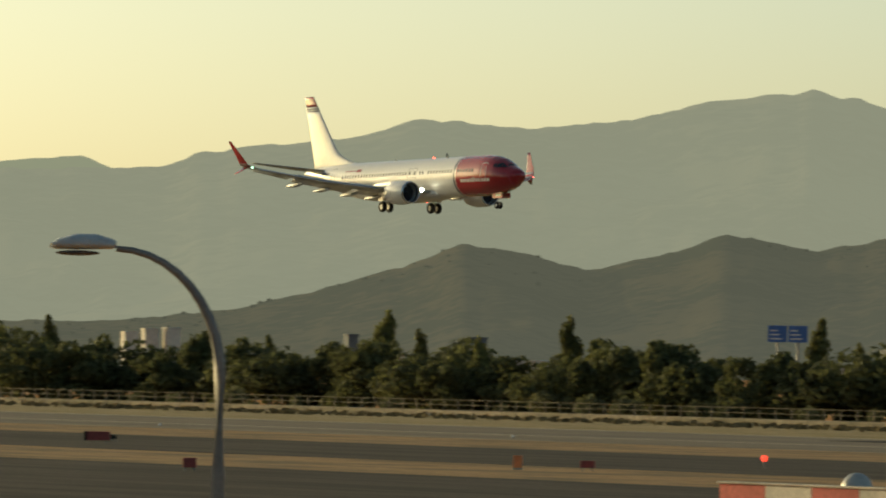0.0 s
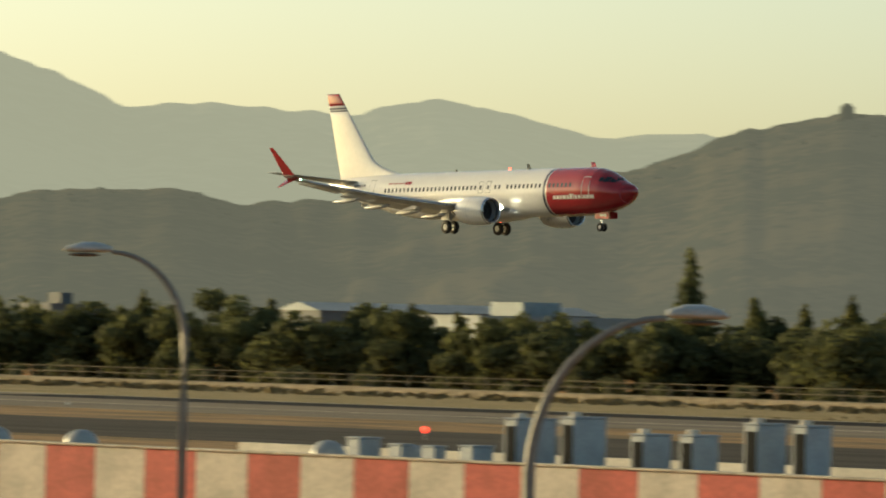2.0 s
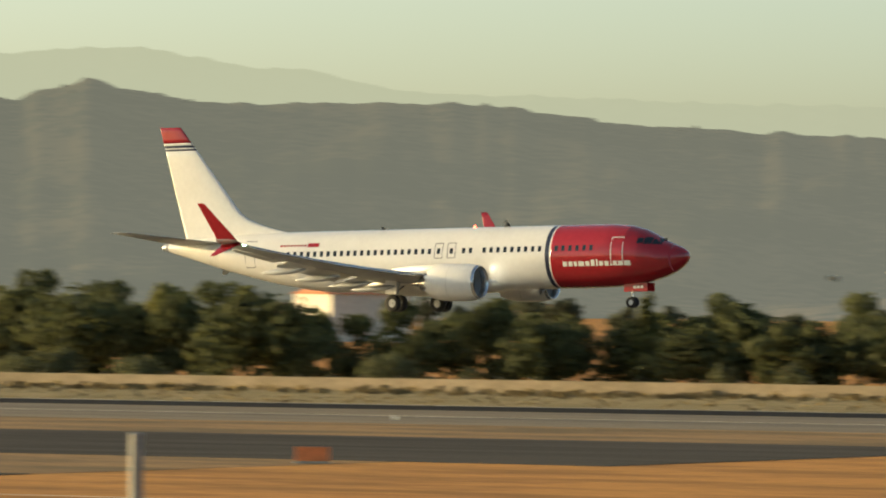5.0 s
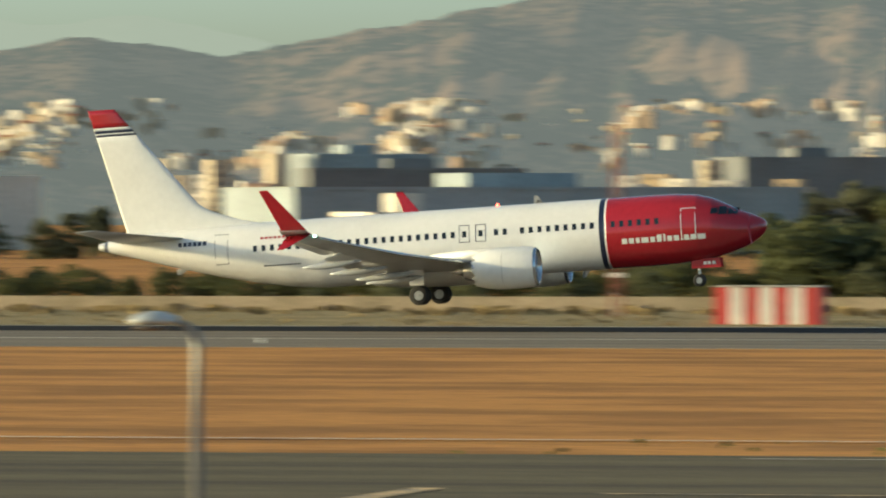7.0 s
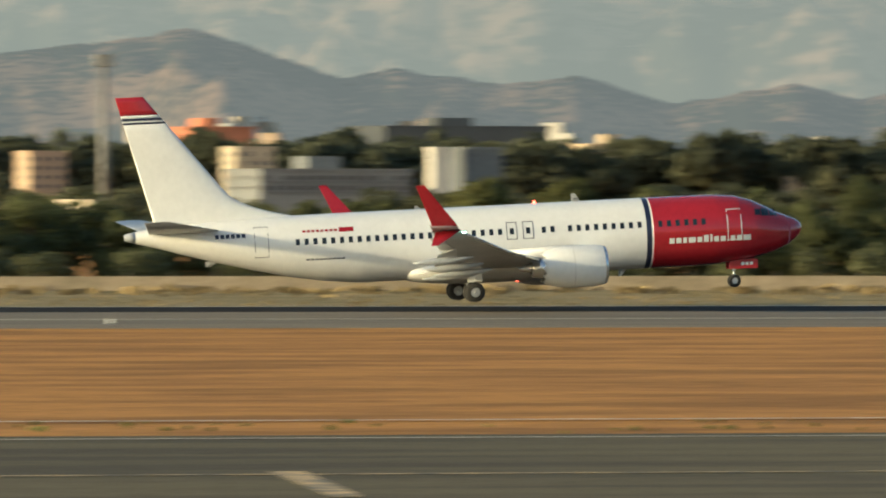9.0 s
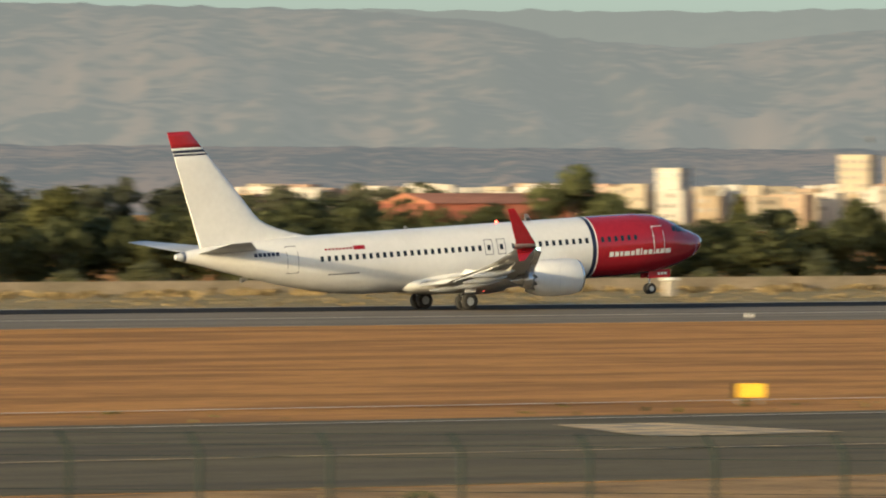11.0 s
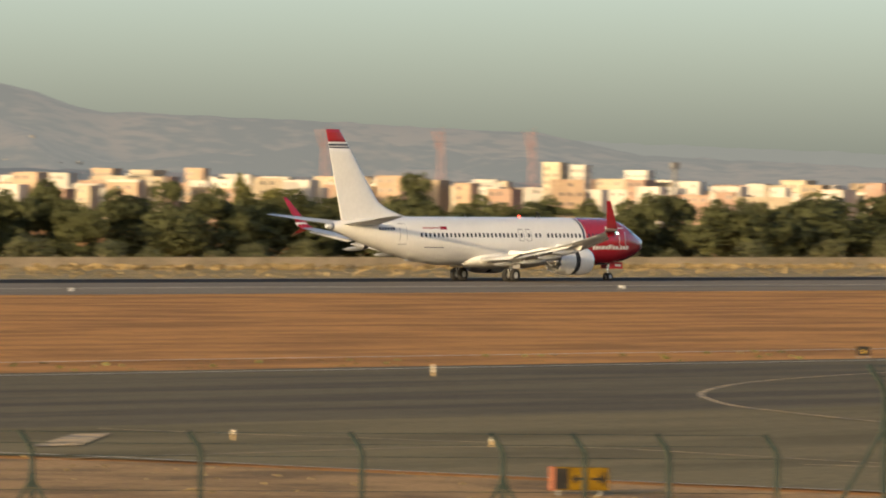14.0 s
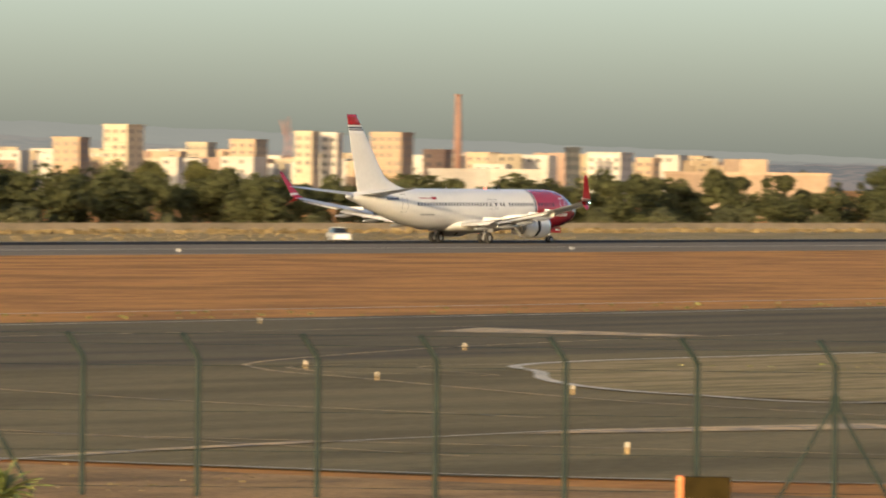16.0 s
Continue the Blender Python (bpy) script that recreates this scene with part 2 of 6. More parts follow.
HILL_ROUGH = 22
HILLS_WEST = ((-66, .15), (-58.6, .25), (-57.6, .35), (-56.9, .53), (-56.2, .73), (-55.65, .94), (-55.26, .9), (-54.6, .74), (-54.07, .86), (-53.4, 1.06), (-52.7, .92), (-52, 1.06),
              (-50.8, 1.1), (-50.3, .98), (-49.7, 1.03), (-48.9, 1.07), (-48.2, 1.3), (-47, 1.32), (-46.1, 1.69), (-45.2, 1.86), (-44.8, 1.83), (-44.05, 1.45), (-43.5, 1.33),
              (-42.3, 1.45), (-41.03, 1.48), (-38.93, 1.53), (-38.33, 1.76), (-37.83, 1.69), (-37.33, 1.82), (-36.83, 1.76), (-36.31, 1.61), (-35.83, 1.81), (-35.27, 1.77), (-34.96, 1.86),
              (-33.93, 1.61), (-33.18, 1.64), (-32.54, 1.82), (-31.65, 1.63), (-29.33, 1.64), (-27.8, 1.45), (-24, 1.3), (-19, 1.15), (-15.8, 1.2))
HILLS_NORTH = ((-15.4, 1.26), (-14.5, 1.41), (-13.2, 1.26), (-12.1, 1.46), (-10.6, 1.74), (-9, 1.75), (-5, 2.0), (-1, 1.75), (3, 1.25), (5.4, 1.07), (6.71, 1.21), (7.25, 1.3), (8.11, 1.02), (8.51, .88),
               (8.91, .97), (9.91, .84), (10.51, .91), (11.31, .67), (12.31, .85), (12.86, .72), (13.91, .93), (14.41, .96), (15.21, .64), (17, .6), (20, .5), (26, .45), (30, .42), (34, .4), (36, .45), (38, .3), (48, .1), (66, .05))
RANGE_WEST = ((-66, 1.3), (-58.2, 1.55), (-57.8, 1.69), (-56.5, 1.84), (-56.05, 1.99), (-55.1, 1.93), (-54.2, 2.01), (-53.55, 2.19), (-52.7, 2.27), (-52.35, 2.22), (-51.75, 2.01), (-51.3, 1.79),
              (-50.65, 1.83), (-49.3, 1.75), (-49.1, 1.84), (-48.6, 1.9), (-48.05, 1.8), (-47.3, 1.6), (-46.4, 1.67), (-45, 1.3), (-40, .9), (-30, .7), (-20, .6), (-12, .8), (-9, 1.6), (-6, 2.1), (0, 2.3), (8, 2.3), (14, 2.2), (20, 1.9))
RANGE_EAST = ((20.01, 1.9), (26, 1.65), (29, 1.58), (30.2, 1.48), (30.8, 1.34), (31.9, 1.26), (33.4, 1.41), (34.6, 1.19), (35.1, 1.4), (35.5, 1.49), (36.15, 1.21), (36.8, 1.05), (37.8, 1.16), (38.8, 1.11),
              (40.1, .93), (41.46, 1.17), (42.1, 1.13), (43.5, .96), (44, .84), (44.5, .67), (46, .62), (48.3, .52), (49.2, .34), (51, .27), (54, .12), (66, .05))
FAR_RIDGE = ((-66, 1.0), (-58.9, 1.63), (-58.3, 1.45), (-50, 1.2), (-44, 1.45), (-43.3, 1.62), (-41.6, 1.78), (-40.43, 1.86), (-39.53, 1.81), (-38.73, 2.0), (-37.93, 1.75), (-36.63, 1.75), (-35.83, 1.87), (-34.33, 1.99),
             (-32.93, 2.05), (-32.09, 2.1), (-31.33, 1.94), (-30.63, 1.9), (-29.93, 1.74), (-28, 1.68), (-22, 1.55), (-17.3, 1.48), (-16.1, 1.64), (-15.2, 1.58), (-14.9, 1.5), (-14, 1.61),
             (-12.8, 1.35), (0, 1.3), (25, 1.6), (31.3, 1.57), (33.5, 1.58), (34, 1.37), (34.8, 1.27), (36.8, 1.28), (38.5, 1.24), (39.2, 1.05), (40.2, 1.02), (40.7, 1.13), (41.2, 1.04), (44, .6), (60, .1))


def profile(points):
    a = np.array(points)
    return lambda az: float(np.interp(az, a[:, 0], a[:, 1]))


def land_z(el, az, r, r0, r1, seed, rough):
    """Height of a slope that rises from r0 to its crest at r1."""
    u = min(max((r - r0) / (r1 - r0), 0), 1.25)
    rough *= 1 - .5 * min(max((-16 - az) / 12, 0), 1) + 1.5 * min(max((az + 17) / 3, 0), 1) * min(max((20 - az) / 4, 0), 1)
    crest = up(r1, el(az)) + 60
    e = az
    warp = noise.noise(Vector((e * .22, seed, 1.0))) * 2.6
    spur = noise.ridged_multi_fractal(Vector((e * 0.26 + seed + warp * u * .8 + u * 1.1, u * 5.5 - e * .12, seed)), 0.9, 2.1, 5, 0.9, 2.0) - 1.1
    fine = noise.noise(Vector((e * .9, u * 9, seed))) * 0.4 + noise.noise(Vector((e * 2.6, u * 22, seed))) * 0.16
    s = u ** 1.15 if u <= 1 else 1 - (u - 1) * 1.6
    bell = math.sin(min(u, 1) * math.pi) ** 0.8
    tip = noise.noise(Vector((e * 5, 3, seed))) * 0.012 + noise.noise(Vector((e * 17, 5, seed))) * 0.006
    return -60 + crest * s * (1 + tip) + rough * bell * (spur * 0.8 + fine)


def slope(name, el, a0, a1, step, r0, r1, rows, seed, rough, material, label):
    n = int((a1 - a0) / step)
    us = [1.25 * (j / rows) ** 1.0 for j in range(rows + 1)]
    verts, faces = [], []
    for i in range(n + 1):
        az = a0 + (a1 - a0) * i / n
        for u in us:
            r = r0 + (r1 - r0) * u
            verts.append((r * math.sin(radians(az)), r * math.cos(radians(az)), land_z(el, az, r, r0, r1, seed, rough)))
    k = rows + 1
    for i in range(n):
        for j in range(rows):
            faces.append((i * k + j, i * k + j + 1, (i + 1) * k + j + 1, (i + 1) * k + j))
    me = bpy.data.meshes.new(name)
    me.from_pydata(verts, [], faces)
    me.materials.append(material)
    me.polygons.foreach_set("use_smooth", [True] * len(me.polygons))
    return tagged(new(name, me), label, "mountain", "", "structure")


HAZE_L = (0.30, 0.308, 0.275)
hills = profile(HILLS_WEST + HILLS_NORTH)
ranges = profile(RANGE_WEST + RANGE_EAST)
far = profile(FAR_RIDGE)
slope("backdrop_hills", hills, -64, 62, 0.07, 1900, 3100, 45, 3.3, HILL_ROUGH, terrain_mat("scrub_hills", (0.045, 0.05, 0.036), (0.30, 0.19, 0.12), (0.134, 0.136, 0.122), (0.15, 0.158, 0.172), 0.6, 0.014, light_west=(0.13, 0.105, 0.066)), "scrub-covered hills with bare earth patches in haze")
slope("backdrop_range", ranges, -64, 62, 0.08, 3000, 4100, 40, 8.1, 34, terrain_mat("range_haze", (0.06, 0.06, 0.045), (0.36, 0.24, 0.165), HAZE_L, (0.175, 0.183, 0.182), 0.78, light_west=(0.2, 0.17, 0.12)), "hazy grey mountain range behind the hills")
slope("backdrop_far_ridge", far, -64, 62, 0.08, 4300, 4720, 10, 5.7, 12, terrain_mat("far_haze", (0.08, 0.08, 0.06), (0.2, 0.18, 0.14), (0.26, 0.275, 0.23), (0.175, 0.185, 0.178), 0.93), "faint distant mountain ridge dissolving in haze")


# ---- the airliner ----
WHITE = mat("aircraft_white", (0.72, 0.71, 0.68), rough=0.28, vary=0.03, scale=0.3, fine=3.0, coat=0.4)
RED = mat("aircraft_red", (0.33, 0.012, 0.02), rough=0.25, vary=0.06, scale=0.3, fine=3.0, coat=0.5)
NAVY = mat("aircraft_navy", (0.012, 0.018, 0.045), rough=0.3, vary=0.05, coat=0.4)
GREY = mat("wing_grey", (0.42, 0.43, 0.44), rough=0.4, vary=0.08, scale=0.6, fine=6, metal=0.2)
SILVER = mat("bare_metal", (0.65, 0.66, 0.68), rough=0.25, metal=0.9, vary=0.06)
DARK = mat("dark_gap", (0.02, 0.02, 0.022), rough=0.7, vary=0.2)
TYRE = mat("tyre_rubber", (0.022, 0.021, 0.02), rough=0.85, vary=0.2)
GLASS = mat("dark_glass", (0.02, 0.024, 0.03), rough=0.08, vary=0.05)
LAMP = glow("landing_lamp", (1.0, 0.97, 0.9), 30)
BEACON = glow("red_beacon", (1.0, 0.08, 0.05), 6)

HULL = ((0, 3.35, 3.15, .06), (.12, 3.58, 2.9, .38), (.4, 3.78, 2.62, .68), (.9, 4.0, 2.28, 1.0), (1.6, 4.28, 1.98, 1.3), (2.3, 4.68, 1.77, 1.5), (3.0, 5.02, 1.6, 1.66), (3.9, 5.27, 1.46, 1.79), (5.2, 5.39, 1.36, 1.86),
        (7, 5.41, 1.33, 1.88), (26, 5.41, 1.38, 1.88), (28, 5.41, 1.58, 1.86), (30, 5.40, 1.92, 1.77), (32, 5.36, 2.37, 1.6), (34, 5.3, 2.88, 1.34), (36, 5.2, 3.45, 1.0), (37.5, 5.08, 3.9, .68), (38.7, 4.93, 4.22, .42), (39.36, 4.78, 4.42, .18))
GEAR_S = 19.85      # station of the main wheels, aft of the nose
HA = np.array(HULL)


def hull(s):
    return tuple(float(np.interp(math.sqrt(s), np.sqrt(HA[:, 0]), HA[:, k])) for k in (1, 2, 3))


def hull_ring(s, n=40, grow=0.0):
    t, b, w = hull(s)
    zc, hz = (t + b) / 2, (t - b) / 2 + grow
    return [Vector((GEAR_S - s, math.cos(k * math.tau / n) * (w + grow), zc + math.sin(k * math.tau / n) * hz)) for k in range(n)]


def hull_skin(s0, s1, step=0.3, grow=0.0, cap=False):
    stations = sorted({s0, s1, *[x for x in HA[:, 0] if s0 < x < s1], *[s0 + k * step for k in range(1, int((s1 - s0) / step) + 1) if s0 + k * step < s1]})
    return loft(bm_(), [hull_ring(s, grow=grow) for s in stations], cap=cap)


def side_y(s, z, side, grow=0.0):
    t, b, w = hull(s)
    q = (z - (t + b) / 2) / ((t - b) / 2)
    return side * (w + grow) * math.sqrt(max(0.0, 1 - q * q))


def decal(s0, z0, s1, z1, side, grow=0.012, n=3, lean=0.0):
    """A thin patch that follows the hull's side."""
    bm = bm_()
    grid = []
    for i in range(n + 1):
        row = []
        for j in range(n + 1):
            z = z0 + (z1 - z0) * j / n
            s = s0 + (s1 - s0) * i / n + lean * (z - z0)
            row.append(bm.verts.new((GEAR_S - s, side_y(s, z, side, grow), z)))
        grid.append(row)
    for i in range(n):
        for j in range(n):
            bm.faces.new((grid[i][j], grid[i + 1][j], grid[i + 1][j + 1], grid[i][j + 1]))
    bmesh.ops.recalc_face_normals(bm, faces=bm.faces)
    return bm


def rim(s0, z0, s1, z1, side, w=0.045):
    bm = bm_()
    for a, b, c, d in ((s0, z0, s0 + w, z1), (s1 - w, z0, s1, z1), (s0 + w, z0, s1 - w, z0 + w), (s0 + w, z1 - w, s1 - w, z1)):
        g = decal(a, b, c, d, side, 0.014, 4)
        me = bpy.data.meshes.new("rim")
        g.to_mesh(me)
        g.free()
        bm.from_mesh(me)
        bpy.data.meshes.remove(me)
    return bm


def foil(le_s, y, z, chord, thick, n=10, twist=0.0):
    """A wing section: ring of points, nose first along the top and back below."""
    pts = []
    for k in range(2 * n):
        a = k / (2 * n) * math.tau
        c = (1 - math.cos(a)) / 2
        th = thick * (1.5 * math.sqrt(c) - 0.7 * c - 0.8 * c * c) * 0.9
        zz = th * (0.62 if a < math.pi else -0.42)
        pts.append(Vector((GEAR_S - le_s - c * chord, y, z + zz - c * chord * twist)))
    return pts


def airliner():
    plane = thing("airliner", pose(0, 0, 0), "white twin-engine airliner with a red nose and red winglets, wheels down", "airplane")
    fus = part("fuselage", hull_skin(9.45, 38.75), WHITE, plane, "glossy white fuselage tube", True)
    part("nose_section", hull_skin(0, 9.05, 0.06, cap=True), RED, fus, "glossy red nose section", True)
    part("white_band", hull_skin(9.05, 9.15), WHITE, fus, "thin white band", True)
    part("navy_band", hull_skin(9.15, 9.45), NAVY, fus, "dark navy band round the hull", True)
    part("tail_cone", hull_skin(38.75, 39.36, cap=True), GREY, fus, "grey exhaust cone", True)
    # wing-to-body fairing
    rings = []
    for k in range(15):
        u = k / 14
        w = math.sin(u * math.pi) ** 0.45
        s = 12.6 + 11.2 * u
        rings.append([Vector((GEAR_S - s, math.cos(a) * (0.6 + 1.55 * w), 1.85 + math.sin(a) * (0.25 + 0.62 * w))) for a in [j * math.tau / 20 for j in range(20)]])
    part("belly_fairing", loft(bm_(), rings), WHITE, fus, "bulging white belly fairing", True)
    for side in (-1, 1):
        for k in range(40):
            s = 9.85 + 0.508 * k
            if abs(s - 16.35) < .5 or abs(s - 17.3) < .48 or abs(s - 14.4) < 0.2:
                continue
            part("window", decal(s - .12, 3.72, s + .12, 4.07, side, 0.012, 1), GLASS, fus)
        for k in range(6):
            s = 6.1 + 0.508 * k
            part("window", decal(s - .12, 3.72, s + .12, 4.07, side, 0.012, 1), GLASS, fus, "pale shaded window")
        for s in (16.35, 17.3):
            d = part("emergency_exit", rim(s - .31, 3.42, s + .31, 4.42, side, 0.04), NAVY, fus, "over-wing exit outline")
            part("window", decal(s - .12, 3.72, s + .12, 4.07, side, 0.016, 1), GLASS, d)
        part("door", rim(3.85, 2.75, 4.72, 4.55, side, 0.05), WHITE, fus, "front door with a white outline")
        part("door", rim(31.3, 3.1, 32.1, 4.85, side, 0.035), NAVY, fus, "rear door with a dark outline")
        # cockpit glazing
        for s0, s1, z0, z1 in ((1.55, 2.08, 4.03, 4.4), (2.12, 2.6, 4.05, 4.5), (2.64, 3.02, 4.12, 4.45)):
            part("cockpit_window", decal(s0, z0, s1, z1, side, 0.02, 3, -0.1), GLASS, fus, "dark cockpit pane")
        # unreadable script of the livery as plain bars
        x = 8.15
        for w, h in ((.3, .3), (.3, .3), (.22, .3), (.42, .3), (.28, .3), (.28, .4), (.12, .42), (.28, .3), (.3, .3), (.1, .12), (.27, .3), (.29, .3), (.44, .3)):
            part("lettering", decal(x - w, 2.72, x, 2.72 + h, side, 0.013, 1), WHITE, fus, "white bar of lettering")
            x -= w + .1
        for k in range(6):
            part("lettering", decal(32.6 + k * .3, 4.28, 32.82 + k * .3, 4.52, side, 0.013, 1), NAVY, fus, "dark bar of lettering")
        for k in range(8):
            part("lettering", decal(27.35 + k * .26, 4.42, 27.53 + k * .26, 4.54, side, 0.013, 1), RED, fus, "small red bar of lettering")
        part("badge", decal(26.4, 4.36, 27.25, 4.62, side, 0.013, 2), RED, fus, "small red badge")
        for k in range(9):
            part("lettering", decal(27.0 + k * .25, 2.82, 27.2 + k * .25, 2.9, side, 0.013, 1), NAVY, fus, "small dark bar of lettering")
    # fin with dorsal fillet
    def fin_section(z):
        u = (z - 5.0) / 7.57
        le, te = 31.9 + 6.0 * u, 37.55 + 1.95 * u
        if z < 6.9:
            le -= 4.2 * ((6.9 - z) / 1.9) ** 2.2
        t = 0.30 * (1 - 0.65 * u)
        ring = []
        for k in range(20):
            a = k / 20 * math.tau
            c = (1 - math.cos(a)) / 2
            th = t * (1.5 * math.sqrt(c) - 0.7 * c - 0.8 * c * c)
            ring.append(Vector((GEAR_S - le - c * (te - le), th if a < math.pi else -th, z)))
        return ring
    def fin_part(z0, z1, n):
        return loft(bm_(), [fin_section(z0 + (z1 - z0) * k / n) for k in range(n + 1)])
    fin = part("fin", fin_part(5.0, 11.0, 18), WHITE, plane, "tall white tail fin", True)
    part("fin_stripe", fin_part(11.0, 11.12, 1), NAVY, fin, "navy stripe", True)
    part("fin_stripe", fin_part(11.12, 11.2, 1), WHITE, fin, "", True)
    part("fin_stripe", fin_part(11.2, 11.36, 1), NAVY, fin, "navy stripe", True)
    part("fin_stripe", fin_part(11.36, 11.52, 1), WHITE, fin, "", True)
    part("fin_cap", fin_part(11.52, 12.57, 4), RED, fin, "red fin tip", True)

    for side in (-1, 1):
        secs = ((1.3, 13.7, 8.6, 1.95, 1.15), (3.2, 15.0, 7.0, 2.1, .9), (5.8, 16.7, 5.0, 2.38, .6), (9.5, 18.65, 3.9, 2.85, .42), (13.5, 20.75, 2.75, 3.5, .28), (17.2, 22.7, 1.7, 4.28, .17))
        wing = part("wing", loft(bm_(), [foil(le, side * y, z, c, t) for y, le, c, z, t in secs]), GREY, plane, "grey swept wing", True)
        part("leading_edge_slat", loft(bm_(), [foil(le - .28, side * y, z - .16, .8 * q, .28 * q, twist=-.25) for y, le, z, q in ((6.1, 16.85, 2.4, 1), (11.0, 19.45, 3.1, .85), (16.6, 22.35, 4.15, .6))]), SILVER, wing, "bright metal slat", True)
        # split winglet
        up_ = part("winglet", loft(bm_(), [foil(22.75, side * 17.15, 4.28, 1.65, .16), foil(23.0, side * 17.5, 4.5, 1.45, .14)] +
                                   [foil(23.15 + q * 1.75, side * (17.62 + q * .75), 4.75 + q * 2.15, 1.35 - .85 * q, .12 - .08 * q) for q in (0, .3, .6, .85, 1)]), RED, wing, "red upward winglet", True)
        part("winglet_stripe", loft(bm_(), [[p + Vector((0, side * .0, 0)) for p in foil(22.98 + q * .3, side * (17.49 + q * .11), 4.44 + q * .3, 1.5 - .1 * q, .175)] for q in (0, 1)]), WHITE, wing, "white stripe at the winglet's foot", True)
        part("lower_strake", loft(bm_(), [foil(22.9 + q * 1.35, side * (17.3 + q * .85), 4.3 - q * .72, 1.35 - .95 * q, .12 - .08 * q) for q in (0, .5, 1)]), RED, wing, "red downward winglet strake", True)
        # flaps, hung low behind the trailing edge, with fairings
        for y0, le0, z0, c0, y1, le1, z1, c1 in ((2.0, 21.4, 2.12, 1.1, 5.3, 21.2, 2.3, 1.0), (6.1, 21.2, 2.36, 1.05, 12.3, 22.3, 3.22, .8)):
            part("flap", loft(bm_(), [foil(le, side * y, z, c, .18, twist=.22) for y, le, z, c in ((y0, le0, z0, c0), ((y0 + y1) / 2, (le0 + le1) / 2, (z0 + z1) / 2, (c0 + c1) / 2), (y1, le1, z1, c1))]), WHITE, wing, "lowered white flap", True)
            part("rear_flap", loft(bm_(), [foil(le + c * .98, side * y, z - c * .2, c * .38, .09, twist=.42) for y, le, z, c in ((y0, le0, z0, c0), (y1, le1, z1, c1))]), WHITE, wing, "small rear flap segment", True)
        part("aileron", loft(bm_(), [foil(le, side * y, z, c, .12, twist=.1) for y, le, z, c in ((12.8, 22.55, 3.25, .75), (16.2, 23.95, 3.98, .45))]), WHITE, wing, "white aileron", True)
        for y, s, z in ((3.6, 19.5, 1.72), (6.6, 19.4, 1.95), (9.3, 20.3, 2.35), (11.9, 21.3, 2.8)):
            pts = [(GEAR_S - s - q * 3.4, side * y, z - .05 - .14 * math.sin(q * 3.1) - .4 * max(0, q - .45) ** 1.2) for q in (0, .15, .35, .55, .75, .9, 1)]
            part("flap_fairing", tube(bm_(), pts, [.03, .14, .2, .21, .17, .1, .02], 10), GREY, wing, "canoe-shaped flap track fairing")
        part("navigation_light", cyl(bm_(), (GEAR_S - 22.75, side * 17.25, 4.22), (GEAR_S - 22.55, side * 17.2, 4.22), .05, .03, 8), glow("wingtip_light", (.5, 1, .8) if side < 0 else (1, .1, .1), 8), wing, "small lit wingtip lamp")
        # spoilers, hinged on the upper wing
        for y0, y1, s0, z0, s1, z1, c in ((6.3, 8.5, 19.9, 2.72, 20.4, 2.97, 1.05), (8.6, 10.8, 20.45, 2.98, 21.0, 3.3, .95), (10.9, 12.6, 21.05, 3.31, 21.5, 3.58, .85), (2.6, 4.9, 19.6, 2.55, 19.7, 2.6, 1.3)):
            hinge = Vector((GEAR_S - (s0 + s1) / 2, side * (y0 + y1) / 2, (z0 + z1) / 2))
            bm = bm_()
            pts = [Vector((GEAR_S - s0, side * y0, z0)), Vector((GEAR_S - s1, side * y1, z1)), Vector((GEAR_S - s1 - c, side * y1, z1 - .12)), Vector((GEAR_S - s0 - c, side * y0, z0 - .12))]
            loft(bm, [[p - hinge for p in pts], [p - hinge + Vector((0, 0, .05)) for p in pts]], smooth=False)
            SPOILERS.append(part("spoiler", bm, WHITE, wing, "pale hinged spoiler panel", at=Matrix.Translation(hinge)))
        # tailplane
        part("tailplane", loft(bm_(), [foil(33.7, side * .5, 4.72, 4.3, .42), foil(35.6, side * 3.8, 5.08, 2.9, .26), foil(37.6, side * 7.15, 5.48, 1.45, .12)]), GREY, plane, "pale grey tailplane", True)
        engine(plane, side)
        main_gear(plane, side)
        # landing lamp in the wing root
        lens = part("landing_light", cyl(bm_(), (GEAR_S - 13.95, side * 2.6, 2.12), (GEAR_S - 14.0, side * 2.6, 2.12), .2, .2, 14), LAMP, wing, "lit white landing lamp")
        part("lamp_housing", cyl(bm_(), (GEAR_S - 13.9, side * 2.6, 2.12), (GEAR_S - 15.2, side * 2.6, 2.12), .23, .2, 14, cap=False), SILVER, wing, "lamp housing")
    nose_gear(plane)
    # small fittings
    part("antenna", loft(bm_(), [foil(12.9, 0, 5.38, .55, .06), foil(13.2, 0, 5.85, .25, .03)]), WHITE, fus, "white blade antenna")
    part("antenna", loft(bm_(), [foil(10.4, 0, 1.36, .45, .05), foil(10.7, 0, .98, .2, .03)]), WHITE, fus, "white belly antenna")
    part("antenna", loft(bm_(), [foil(22.2, 0, 5.39, .35, .05), foil(22.4, 0, 5.6, .2, .03)]), WHITE, fus, "small blade antenna")
    part("beacon", cyl(bm_(), (GEAR_S - 15.6, 0, 5.4), (GEAR_S - 15.6, 0, 5.55), .1, .06, 10), BEACON, fus, "red rotating beacon")
    part("beacon", cyl(bm_(), (GEAR_S - 16.8, 0, .98), (GEAR_S - 16.8, 0, 1.1), .06, .1, 10), BEACON, fus, "red belly beacon")
    part("tail_skid", loft(bm_(), [foil(34.0, 0, 3.0, .8, .1), foil(34.5, 0, 2.72, .3, .06)]), WHITE, fus, "small tail skid")
    return plane


SPOILERS, SLEEVES = [], []


